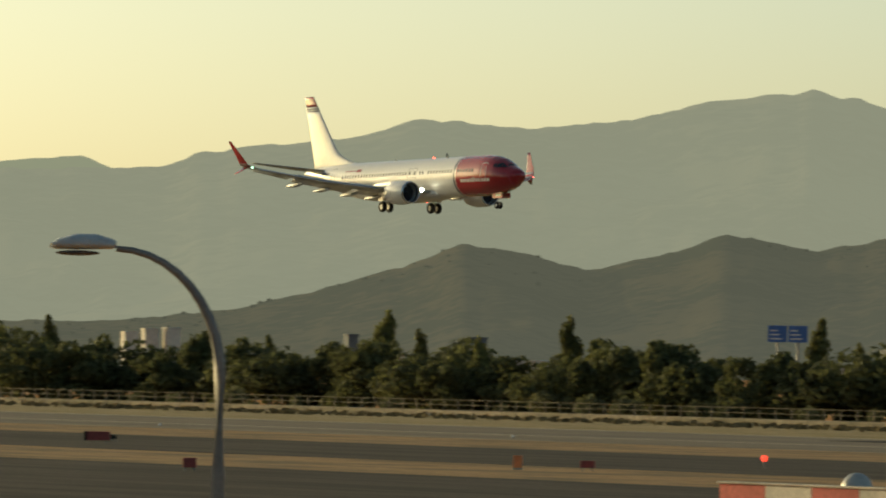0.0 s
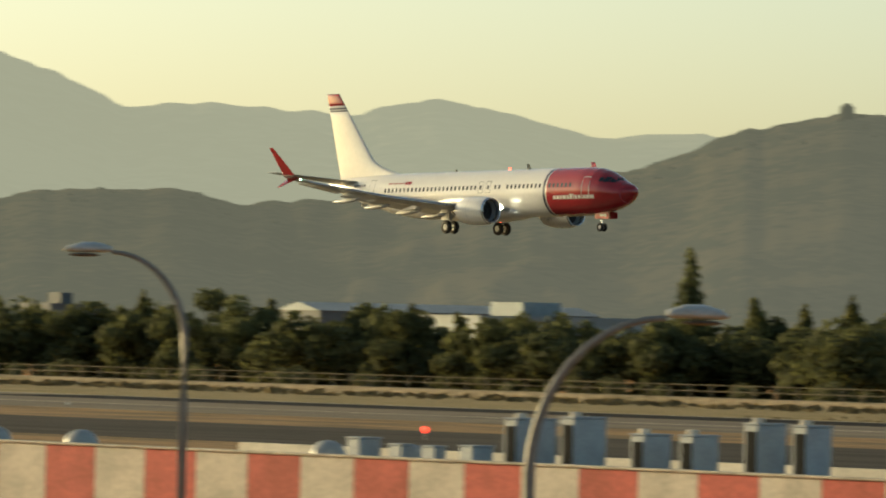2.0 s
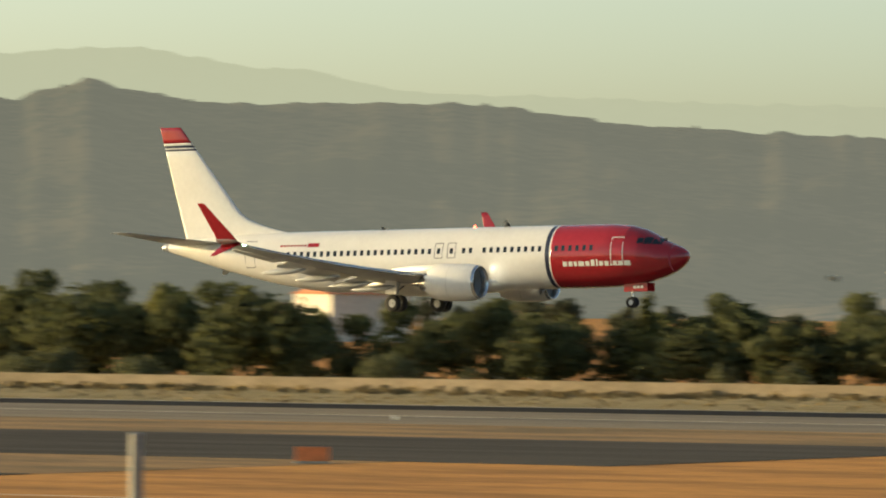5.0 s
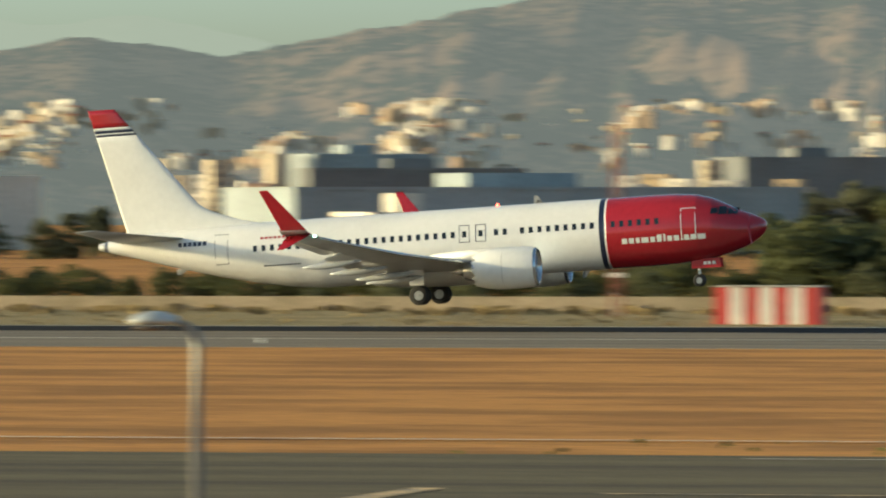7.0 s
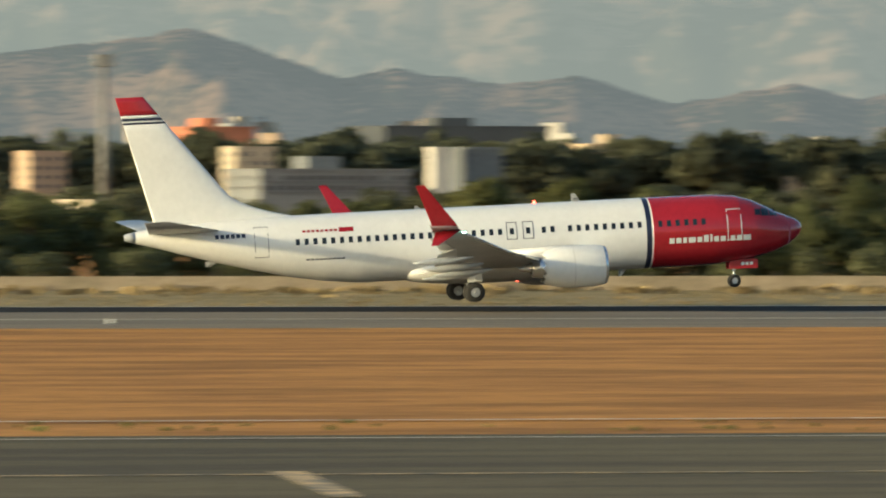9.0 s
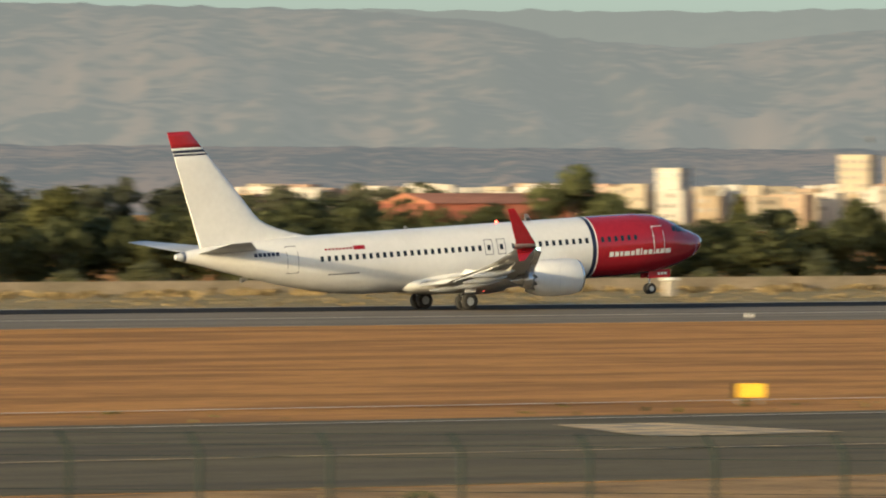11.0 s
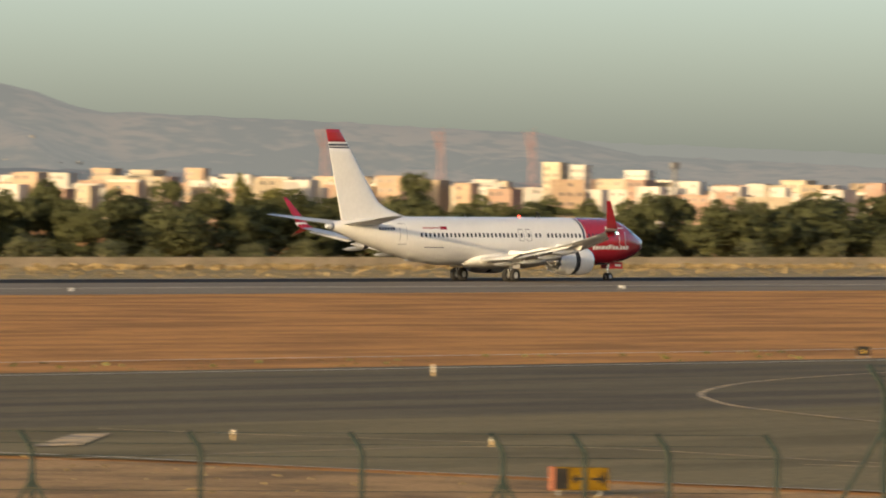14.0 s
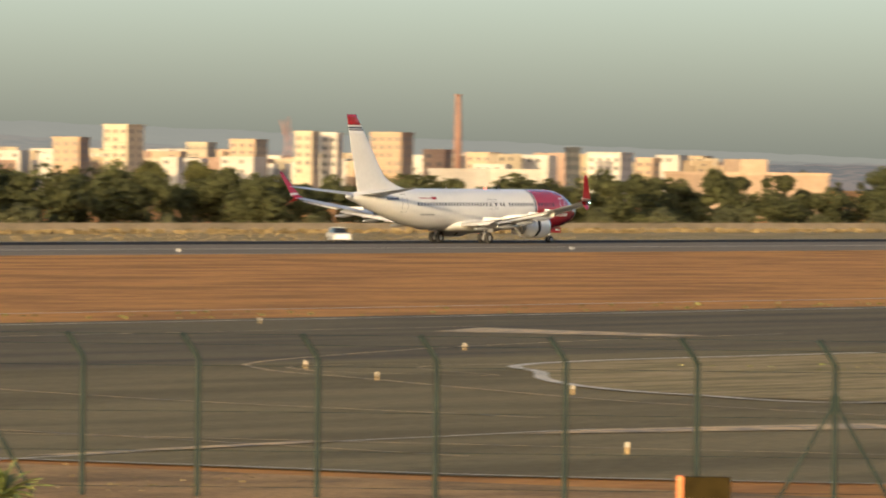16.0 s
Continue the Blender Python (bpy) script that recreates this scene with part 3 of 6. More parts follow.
def lathe(bm, rows, centre, n=32, mi=0):
    """Rings along -x: rows of (distance aft, radius)."""
    cx, cy, cz = centre
    vs = [[bm.verts.new((cx - d, cy + math.cos(k * math.tau / n) * r, cz + math.sin(k * math.tau / n) * r)) for k in range(n)] for d, r in rows]
    for a, b in zip(vs, vs[1:]):
        for k in range(n):
            f = bm.faces.new((a[k], a[(k + 1) % n], b[(k + 1) % n], b[k]))
            f.smooth, f.material_index = True, mi
    bmesh.ops.recalc_face_normals(bm, faces=bm.faces)
    return vs


def engine(plane, side):
    c = Vector((GEAR_S - 12.5, side * 4.83, 1.78))
    eng = part("engine", lathe_bm([(.18, 1.1), (.6, 1.17), (1.2, 1.2), (1.95, 1.2)], c), WHITE, plane, "white engine nacelle", True)
    part("intake_lip", lathe_bm([(.5, .9), (.2, .93), (.05, .97), (0, 1.02), (.05, 1.07), (.18, 1.1)], c), SILVER, eng, "polished intake lip", True)
    part("intake_duct", lathe_bm([(.5, .9), (.9, .88), (1.0, .88)], c), GREY, eng, "grey intake duct", True)
    part("fan", lathe_bm([(.95, .88), (1.0, .3), (.7, .16), (.55, .01)], c), DARK, eng, "dark fan disc with spinner", True)
    # cascade section shown when the sleeve slides back
    part("reverser_cascade", lathe_bm([(1.9, 1.12), (2.7, 1.08)], c), DARK, eng, "dark reverser cascade", True)
    bm = bm_()
    vs = lathe(bm, [(0, 1.2), (.5, 1.17), (1.0, 1.1), (1.45, .99), (1.6, .94), (1.72, .905)], (0, 0, 0), 36)
    for k, v in enumerate(vs[-1]):
        if k % 3:
            v.co.x += .02 if k % 3 == 1 else .2
        else:
            v.co.x -= .12
    sleeve = part("thrust_reverser", bm, WHITE, eng, "sliding white nacelle sleeve with a saw-tooth edge", True, Matrix.Translation(c - Vector((1.96, 0, 0))))
    SLEEVES.append((sleeve, c - Vector((1.96, 0, 0))))
    part("core_nozzle", lathe_bm([(2.6, .78), (3.6, .66), (4.3, .5), (4.32, .44), (4.0, .4), (4.7, .2), (5.1, .03)], c), SILVER, eng, "metal core nozzle and plug", True)
    rings = []
    for z, s0, s1, w in ((2.35, 13.3, 20.0, .2), (2.75, 13.6, 19.6, .22), (3.0, 14.3, 18.2, .18)):
        rings.append([Vector((GEAR_S - s0, side * 4.83, z)), Vector((GEAR_S - (s0 * .7 + s1 * .3), side * 4.83 + w, z)), Vector((GEAR_S - s1, side * 4.83, z - .1)), Vector((GEAR_S - (s0 * .7 + s1 * .3), side * 4.83 - w, z))])
    part("pylon", loft(bm_(), rings), WHITE, eng, "white engine pylon", True)


def lathe_bm(rows, c, n=32):
    bm = bm_()
    lathe(bm, rows, c, n)
    return bm


def wheel(plane, gear, x, y, r, w):
    bm = bm_()
    prof = [(-w / 2, r * .5), (-w / 2, r * .86), (-w * .36, r * .97), (-w * .15, r), (w * .15, r), (w * .36, r * .97), (w / 2, r * .86), (w / 2, r * .5)]
    n = 28
    vs = [[bm.verts.new((x + math.cos(k * math.tau / n) * q, y + d, r + math.sin(k * math.tau / n) * q)) for k in range(n)] for d, q in prof]
    for a, b in zip(vs, vs[1:]):
        for k in range(n):
            bm.faces.new((a[k], a[(k + 1) % n], b[(k + 1) % n], b[k])).smooth = True
    tyre = part("wheel", bm, TYRE, gear, "black tyre")
    bm = bm_()
    for s in (-1, 1):
        cyl(bm, (x, y + s * w * .2, r), (x, y + s * w * .44, r), r * .5, r * .46, 20)
        cyl(bm, (x, y + s * w * .4, r), (x, y + s * w * .56, r), r * .2, r * .12, 12)
    bmesh.ops.recalc_face_normals(bm, faces=bm.faces)
    part("rim", bm, GREY, tyre, "pale metal wheel hub")


def main_gear(plane, side):
    y = side * 2.95
    bm = bm_()
    cyl(bm, (0, y, .56), (0, y, 1.25), .1, .1, 12)
    cyl(bm, (0, y, 1.2), (.05, y - side * .15, 2.3), .17, .19, 12)
    cyl(bm, (0, y - .5, .56), (0, y + .5, .56), .08, .08, 10)
    gear = part("main_gear", bm, GREY, plane, "main landing gear leg")
    part("brace", cyl(bm_(), (0, y, 1.3), (.05, side * 1.2, 2.0), .07, .07, 8), GREY, gear)
    part("torque_link", tube(bm_(), [(-.08, y, .65), (-.38, y, 1.0), (-.12, y, 1.35)], .05, 6), GREY, gear)
    bm = bm_()
    box(bm, -.45, y + side * .62, 1.15, .4, y + side * .68, 2.2, bevel=.02)
    part("gear_door", bm, WHITE, gear, "white gear door")
    for d in (-.42, .42):
        wheel(plane, gear, 0, y + d, .56, .38)


def nose_gear(plane):
    x = GEAR_S - 4.1
    bm = bm_()
    cyl(bm, (x, 0, .36), (x, 0, 1.0), .06, .06, 12)
    cyl(bm, (x, 0, .95), (x + .1, 0, 1.9), .1, .11, 12)
    cyl(bm, (x, -.28, .36), (x, .28, .36), .05, .05, 8)
    gear = part("nose_gear", bm, SILVER, plane, "nose landing gear leg")
    part("drag_strut", cyl(bm_(), (x, 0, 1.1), (x + 1.0, 0, 1.9), .05, .05, 8), SILVER, gear)
    for s in (-1, 1):
        wheel(plane, gear, x, s * .2, .36, .2)
        bm = bm_()
        box(bm, x - .35, s * .5 - .02, 1.05, x + 1.35, s * .5 + .02, 1.6, bevel=.01)
        door = part("gear_door", bm, RED, gear, "red nose gear door")
        for k in range(3):
            bm = bm_()
            box(bm, x + .35 + k * .26, s * .53 - .006, 1.25, x + .53 + k * .26, s * .53 + .006, 1.42)
            part("lettering", bm, WHITE, door, "white bar of lettering")


plane = airliner()


# ---- trees beyond the runway ----
LEAF = mat("leaves_olive", (0.12, 0.125, 0.052), rough=0.8, vary=0.35, scale=0.5, fine=2.5, second=(0.105, 0.112, 0.05), rand=0.3, spec=0.2)
LEAF2 = mat("leaves_grey_green", (0.14, 0.14, 0.07), rough=0.8, vary=0.3, scale=0.5, fine=2.5, second=(0.092, 0.097, 0.052), rand=0.25, spec=0.2)
LEAF3 = mat("leaves_yellow_green", (0.15, 0.145, 0.05), rough=0.8, vary=0.3, scale=0.5, fine=2.5, second=(0.12, 0.12, 0.045), rand=0.25, spec=0.2)


def leafy(m, share=0.5):
    """Thin leaves let part of the light through."""
    nt = m.node_tree
    bs, out = nt.nodes["Principled BSDF"], nt.nodes["Material Output"]
    tr, ms = nt.nodes.new("ShaderNodeBsdfTranslucent"), nt.nodes.new("ShaderNodeMixShader")
    nt.links.new(bs.inputs["Base Color"].links[0].from_socket, tr.inputs["Color"])
    ms.inputs[0].default_value = share
    nt.links.new(bs.outputs[0], ms.inputs[1]), nt.links.new(tr.outputs[0], ms.inputs[2]), nt.links.new(ms.outputs[0], out.inputs["Surface"])


for m in (LEAF, LEAF2, LEAF3):
    leafy(m)
BARK = mat("bark", (0.12, 0.09, 0.06), rough=0.9, vary=0.3, scale=2, fine=14)
REED = mat("dry_scrub", (0.30, 0.22, 0.11), rough=0.95, vary=0.35, scale=0.4, fine=3.0, rand=0.3, spec=0.1)


def crown(rng, lobes, count, size):
    """Leaf clumps scattered through and over several lobes."""
    verts, faces = [], []
    wts = np.array([l[3] * l[4] for l in lobes])
    pick = rng.choice(len(lobes), count, p=wts / wts.sum())
    for i in pick:
        cx, cy, cz, rx, rz = lobes[i]
        d = rng.normal(size=3)
        d /= np.linalg.norm(d)
        q = rng.uniform(0.55, 1.06) ** 0.6
        p = np.array((cx + d[0] * rx * q, cy + d[1] * rx * q, cz + d[2] * rz * q))
        n = d + rng.normal(size=3) * 0.6
        n /= np.linalg.norm(n)
        a = np.cross(n, rng.normal(size=3))
        a /= np.linalg.norm(a)
        b = np.cross(n, a)
        s = size * rng.uniform(0.6, 1.5)
        k = len(verts)
        for u, v in ((-1, -.3), (.3, -.8), (1, .2), (-.3, .8)):
            verts.append(tuple(p + a * u * s + b * v * s * .75 + n * (u * v) * s * .3))
        faces.append((k, k + 1, k + 2, k + 3))
    me = bpy.data.meshes.new("crown")
    me.from_pydata(verts, [], faces)
    return me


def tree_model(kind, seed):
    rng = np.random.default_rng(seed)
    ob = thing("tree", pose(0, -400 - seed * 20, 0), *TREE_TAGS[kind])
    H = 10.0
    lobes, bm = [], bm_()
    if kind == "poplar":
        tube(bm, [(0, 0, -.3), (.1, 0, 3), (.05, .1, 7), (0, 0, 9.4)], [.28, .22, .12, .03], 8)
        for k in range(13):
            z = 1.6 + k * .62
            w = 1.45 * math.sin(min(1, (10.3 - z) / 7.5) * 1.5) * rng.uniform(.75, 1.15)
            lobes.append((rng.normal() * .35, rng.normal() * .35, z, max(.4, w), .95))
            if k % 2 == 0:
                cyl(bm, (0, 0, z - .9), (lobes[-1][0] * 2.2, lobes[-1][1] * 2.2, z), .06, .02, 5)
        n, sz = 2900, .21
    elif kind == "cypress":
        tube(bm, [(0, 0, -.3), (0, 0, 5), (0, 0, 9.5)], [.25, .15, .03], 8)
        for k in range(14):
            z = .9 + k * .66
            lobes.append((rng.normal() * .12, rng.normal() * .12, z, max(.25, 1.15 * (1 - (z / 10.6) ** 2.2)), .8))
        n, sz = 2600, .18
    elif kind == "shrub":
        tube(bm, [(0, 0, -.2), (.1, 0, 1.4)], [.2, .08], 6)
        for k in range(9):
            a = rng.uniform(0, math.tau)
            r = rng.uniform(0, 4.2)
            lobes.append((math.cos(a) * r, math.sin(a) * r, rng.uniform(1.6, 6.5 - r * .6), rng.uniform(1.6, 2.6), rng.uniform(1.6, 3.0)))
            cyl(bm, (0, 0, .4), (math.cos(a) * r * .8, math.sin(a) * r * .8, lobes[-1][2]), .08, .02, 5)
        n, sz = 2400, .26
    else:
        top = Vector((rng.normal() * .4, rng.normal() * .4, 6.2))
        tube(bm, [(0, 0, -.3), (.12, .05, 2.4), tuple(top * .6 + Vector((0, 0, 1))), tuple(top)], [.36, .28, .2, .08], 8)
        for k in range(12):
            a = k * 2.4 + rng.uniform(-.4, .4)
            z = rng.uniform(2.6, 8.8)
            r = rng.uniform(.7, 3.0) * math.sin(min(1.0, (10.2 - z) / 5) * 1.45)
            lobes.append((math.cos(a) * r, math.sin(a) * r, z, rng.uniform(1.0, 1.75), rng.uniform(.9, 1.55)))
            if k < 8:
                cyl(bm, tuple(top * rng.uniform(.35, .9)), (math.cos(a) * r, math.sin(a) * r, z), .1, .02, 5)
        n, sz = 3000, .24
    part("trunk", bm, BARK, ob, "brown trunk with limbs")
    me = crown(rng, lobes, n, sz)
    me.materials.append({"poplar": LEAF3, "cypress": LEAF, "shrub": LEAF2}.get(kind, LEAF if seed % 3 else LEAF3))
    c = new("crown", me)
    c.parent = ob
    return ob


TREE_TAGS = {"round": ("bushy dark green tree beyond the runway", "tree", "trees beyond the runway"), "poplar": ("upright feathery green tree in the tree belt", "tree", "trees beyond the runway"),
             "cypress": ("slim dark pointed tree above the belt", "tree", "trees beyond the runway"), "shrub": ("low grey-green bush at the tree belt's foot", "bush", "bushes beyond the runway")}
MODELS = {"round": [tree_model("round", k) for k in (1, 2, 3, 4)], "poplar": [tree_model("poplar", k) for k in (5, 6, 7)], "cypress": [tree_model("cypress", 8)], "shrub": [tree_model("shrub", k) for k in (9, 10)]}
USED = set()


def plant(kind, az, y, height, wide=1.0, rng=random):
    """Plant a tree of that height on the line y, as seen at heading az."""
    x = y * math.tan(radians(az))
    src = rng.choice(MODELS[kind])
    m = Matrix.Translation((x, y, 0)) @ Matrix.Rotation(rng.uniform(0, math.tau), 4, 'Z')
    s = height / (10.0 if kind != "shrub" else 8.0)
    if src.name in USED:
        ob = copy_thing(src, m)
    else:
        ob = src
        ob.matrix_basis = m
        USED.add(src.name)
    ob.scale = (s * wide, s * wide, s)
    return ob


def top_height(az, y, el):
    return up(y / math.cos(radians(az)), el)


# heading and elevation of the tall crowns
CROWNS_WEST = ((-59.54, .24), (-59.1, .3), (-58.2, .02), (-57.87, .09), (-57.25, .16), (-56.68, .17), (-56.3, .38), (-56, .23), (-55.49, .17), (-54.75, .36), (-54.5, .16), (-53.8, .15), (-52.65, .38), (-52.3, .17), (-52, .1),
               (-51.11, .24), (-50.9, .1), (-50.52, .29), (-50.18, .3), (-49.97, .2), (-49.5, .08), (-48.8, .18), (-48.42, .12), (-47.97, .1), (-45.89, .3), (-45.5, .25), (-45.08, .32), (-44.75, .18), (-44.5, .15), (-42.65, .05), (-42.3, .1), (-41.98, .24), (-41.64, .33), (-41.26, .4),
               (-40.83, .3), (-40.35, .29), (-40.13, .2), (-39.13, .04), (-38.76, .12), (-36.09, .2), (-35.63, .2), (-35.16, .37), (-34.53, .38), (-34.23, .2))
CROWNS_NORTH = ((-33.33, .1), (-32.93, .24), (-32.33, .15), (-31.83, .1), (-31.43, .15), (-28.73, -.12), (-27.8, .07), (-27.1, .15), (-26, .1), (-24.6, .2), (-22.5, .1), (-20.4, .05), (-8.3, -.1), (-7.6, .12), (-7.2, .25), (-6.3, .0), (-5.1, .12), (-4.5, .32), (-2.9, -.02),
                (-2.4, .06), (-1.9, .02), (-1.3, .05), (0.06, .07), (0.72, .16), (1.39, .16), (5.91, -.08), (9.69, .05), (10.41, .04), (11.11, .07), (12.31, -.09), (12.91, .08), (13.81, .0), (15.71, .1), (18, .05), (21, .15), (24, .05), (26.5, .1))
CROWNS_EAST = ((29.07, -.06), (30.87, .39), (32.25, .04), (33.73, -.02), (34.87, 0), (35.82, .08), (36.3, .05), (37.4, 0), (37.76, .02), (38.3, .12), (38.61, .25), (38.94, .28), (39.3, .1), (39.9, .07), (40.71, .08), (41.36, .02), (41.7, 0), (42.05, 0), (42.55, .2), (42.87, .25), (43.06, .29), (43.45, .12), (44.1, -.05), (45.2, .11), (45.82, .16),
               (46.1, .03), (46.6, -.04), (47.24, .2), (47.75, .06), (48.37, 0), (49.18, -.04), (50.0, -.1), (50.76, .01), (51.5, -.08), (52.04, 0), (52.4, .06), (52.66, .04), (53.09, .05), (53.5, -.15), (54.71, 0), (56.57, -.08), (57.14, -.05), (58.85, .07), (59.3, .1))
rng = random.Random(5)
for az, el in CROWNS_WEST + CROWNS_NORTH + CROWNS_EAST:
    y = rng.uniform(486, 502)
    tall = top_height(az, y, el)
    kind = "poplar" if (az < -34 and rng.random() < .55 and el > .1) or rng.random() < .15 else "round"
    plant(kind, az, y, tall, rng.uniform(.85, 1.15) * (1.15 if kind == "poplar" else 1.0) * (1.0 if tall > 8 else 1.35), rng)
plant("cypress", -46.48, 500, top_height(-46.48, 500, .66), 1.25, rng)
# lower filling of the belt, joined: heading span, mean elevation of the tops
BELT = {"leaves": [], "undergrowth": [], "far_woods": []}


def crowd(where, az, y, height, wide, thin=2):
    kind = "shrub" if height < 4.2 or rng.random() < .3 else "round"
    src = rng.choice(MODELS[kind])
    me = [c for c in src.children if c.name.startswith("crown")][0].data
    co = np.empty(len(me.vertices) * 3, dtype=np.float32)
    me.vertices.foreach_get("co", co)
    co = co.reshape(-1, 4, 3)
    co = co[::thin]
    mid = co.mean(axis=1, keepdims=True)
    co = (mid + (co - mid) * (1.45 if thin == 2 else 1.8)).reshape(-1, 3)
    s = height / (10.0 if kind != "shrub" else 8.0)
    a = rng.uniform(0, math.tau)
    c = co @ np.array(((math.cos(a), math.sin(a), 0), (-math.sin(a), math.cos(a), 0), (0, 0, 1)), dtype=np.float32) * np.array((s * wide, s * wide, s), dtype=np.float32)
    if kind == "round":
        c[:, 2] = c[:, 2] * 1.25 - height * .25
    BELT[where].append(c + np.array((y * math.tan(radians(az)), y, 0), dtype=np.float32))


for a0, a1, el, step in ((-62, -47.2, .08, .17), (-47.2, -44.3, .08, .17), (-43.2, -39.6, .08, .2), (-39.3, -38.2, -.04, .3), (-38.2, -36.4, -.3, .3), (-36.4, -30.6, .02, .28), (-30.6, -16, -.1, .36), (-16.5, -8.5, -.5, .2), (-8.6, -3, -.08, .28), (-3, 3, -.06, .28), (3, 9.5, -.14, .28), (9.5, 28, -.1, .34),
                         (28, 38, -.08, .26), (38, 44.5, .02, .22), (44.5, 53.6, -.03, .2), (53.6, 62, -.05, .2)):
    az = a0
    while az < a1:
        y = rng.uniform(476, 494)
        crowd("leaves", az, y, max(2.2, top_height(az, y, el + rng.uniform(-.12, .1))), rng.uniform(1.1, 1.5))
        az += step * rng.uniform(.7, 1.3) * (1.2 if abs(az) < 25 else 1)
az = -61
while az < 61:
    if rng.random() < .8 and not -43.5 < az < -37.5:
        crowd("undergrowth", az, rng.uniform(466, 475), rng.uniform(1.6, 3.4), rng.uniform(1.0, 1.6))
    az += rng.uniform(.3, .8) * (1.5 if abs(az) < 30 else 1)
# belts of trees between the town's blocks
LEAF_FAR = mat("far_woods_leaves", (0.12, 0.12, 0.07), rough=0.9, vary=0.3, scale=0.1, fine=.6, second=(0.09, 0.095, 0.06), rand=0.3, spec=0.1)
leafy(LEAF_FAR)
for a0, a1, y, el, step in ((-1, 2.5, 1370, .28, .16), (2.5, 16, 1370, .4, .12), (-9, -1, 1240, .12, .26), (-4, 16, 960, -.02, .34), (-17, -4, 900, -.08, .4), (-8, 30, 690, -.1, .34), (16, 30, 1100, .12, .3), (-34, -17, 1000, .02, .4), (38, 60, 1300, .0, .16)):
    az = a0
    while az < a1:
        yy = y + rng.uniform(-18, 18)
        crowd("far_woods", az, yy, max(4.5, top_height(az, yy, el + rng.uniform(-.13, .07))), rng.uniform(1.1, 1.7), 3)
        az += step * rng.uniform(.5, 1.4)
for where, material, label in (("leaves", LEAF, "dense dark green tree belt beyond the runway"), ("undergrowth", LEAF2, "grey-green bushes along the belt's foot"), ("far_woods", LEAF_FAR, "dark green woods between the town's blocks")):
    co = np.concatenate(BELT[where]).astype(np.float32)
    n = len(co)
    me = bpy.data.meshes.new("tree_belt")
    me.vertices.add(n)
    me.vertices.foreach_set("co", co.ravel())
    me.loops.add(n)
    me.loops.foreach_set("vertex_index", np.arange(n, dtype=np.int32))
    me.polygons.add(n // 4)
    me.polygons.foreach_set("loop_start", np.arange(0, n, 4, dtype=np.int32))
    me.update(calc_edges=True)
    me.materials.append(material)
    tagged(new({"leaves": "tree_belt"}.get(where, where), me), label, "bushes" if where == "undergrowth" else "trees", "", "stuff")


def tufts(name, x0, x1, y0, y1, n, size, material, label, seed):
    """Dry grass and weeds: many small blades, one mesh."""
    r = np.random.default_rng(seed)
    verts, faces = [], []
    for i in range(n):
        x, y = r.uniform(x0, x1), r.uniform(y0, y1)
        s = size * r.uniform(.5, 1.6)
        for j in range(3):
            a = r.uniform(0, math.pi)
            dx, dy = math.cos(a) * s, math.sin(a) * s * .6
            k = len(verts)
            verts += [(x - dx, y - dy, 0), (x + dx, y + dy, 0), (x + dx * .7 + r.normal() * .05, y + dy, s * r.uniform(.5, 1)), (x - dx * .6, y - dy, s * r.uniform(.4, .9))]
            faces.append((k, k + 1, k + 2, k + 3))
    me = bpy.data.meshes.new(name)
    me.from_pydata(verts, [], faces)
    me.materials.append(material)
    return tagged(new(name, me), label, "grass", "", "stuff")


WEED = mat("green_weeds", (0.11, 0.12, 0.04), rough=0.9, vary=0.4, scale=.6, fine=3, second=(0.2, 0.16, 0.07), spec=.1)
tufts("dry_weeds", -900, 900, 440, 468, 9000, .38, REED, "tall dry weeds along the far fence", 1)
tufts("dry_weeds", -420, 620, 399, 440, 5000, .16, REED, "short dry grass beyond the runway", 2)
tufts("green_weeds", -40, 420, 196, 206, 420, .11, WEED, "green and straw weeds along the taxiway edge", 4)


# ---- fences, lamps, signs and huts on the airfield ----
GREEN_STEEL = mat("green_painted_steel", (0.008, 0.02, 0.013), rough=0.7, vary=0.2, scale=3, fine=20)
GALV = mat("galvanised_steel", (0.19, 0.185, 0.17), rough=0.5, metal=0.1, vary=0.15, scale=2, fine=18)
LAMP_SHELL = mat("pale_lamp_shell", (0.42, 0.44, 0.44), rough=0.4, vary=0.12, scale=4, fine=20)
LAMP_UNDER = mat("lamp_underside", (0.10, 0.085, 0.075), rough=0.5, vary=0.3)
CREAM = mat("cream_render", (0.58, 0.52, 0.42), rough=0.85, vary=0.12, scale=0.6, fine=9, bump=.1)
STRIPE_RED = mat("faded_red_stripe", (0.43, 0.095, 0.08), rough=0.85, vary=0.2, scale=0.8, fine=9, second=(0.36, 0.08, 0.065))
STRIPE_WHITE = mat("faded_white_stripe", (0.50, 0.46, 0.39), rough=0.85, vary=0.15, scale=0.8, fine=9)
ROOF_GREY = mat("roof_membrane", (0.30, 0.36, 0.40), rough=0.7, vary=0.2, scale=0.5, fine=6)
DOME = mat("milky_skylight", (0.33, 0.33, 0.31), rough=0.4, vary=0.12, scale=3, fine=15)
AC_WHITE = mat("air_conditioner_paint", (0.30, 0.32, 0.33), rough=0.6, vary=0.15, scale=1.5, fine=12)
ORANGE = mat("orange_marker_paint", (0.75, 0.22, 0.07), rough=0.6, vary=0.15, scale=3, fine=14)
YELLOW = mat("yellow_sign_panel", (0.72, 0.42, 0.03), rough=0.5, vary=0.12, scale=3, fine=14)
BLACK = mat("black_panel", (0.018, 0.017, 0.016), rough=0.9, vary=0.2, spec=.1)
SIGN_RED = mat("dark_red_sign", (0.26, 0.03, 0.025), rough=0.5, vary=0.2)
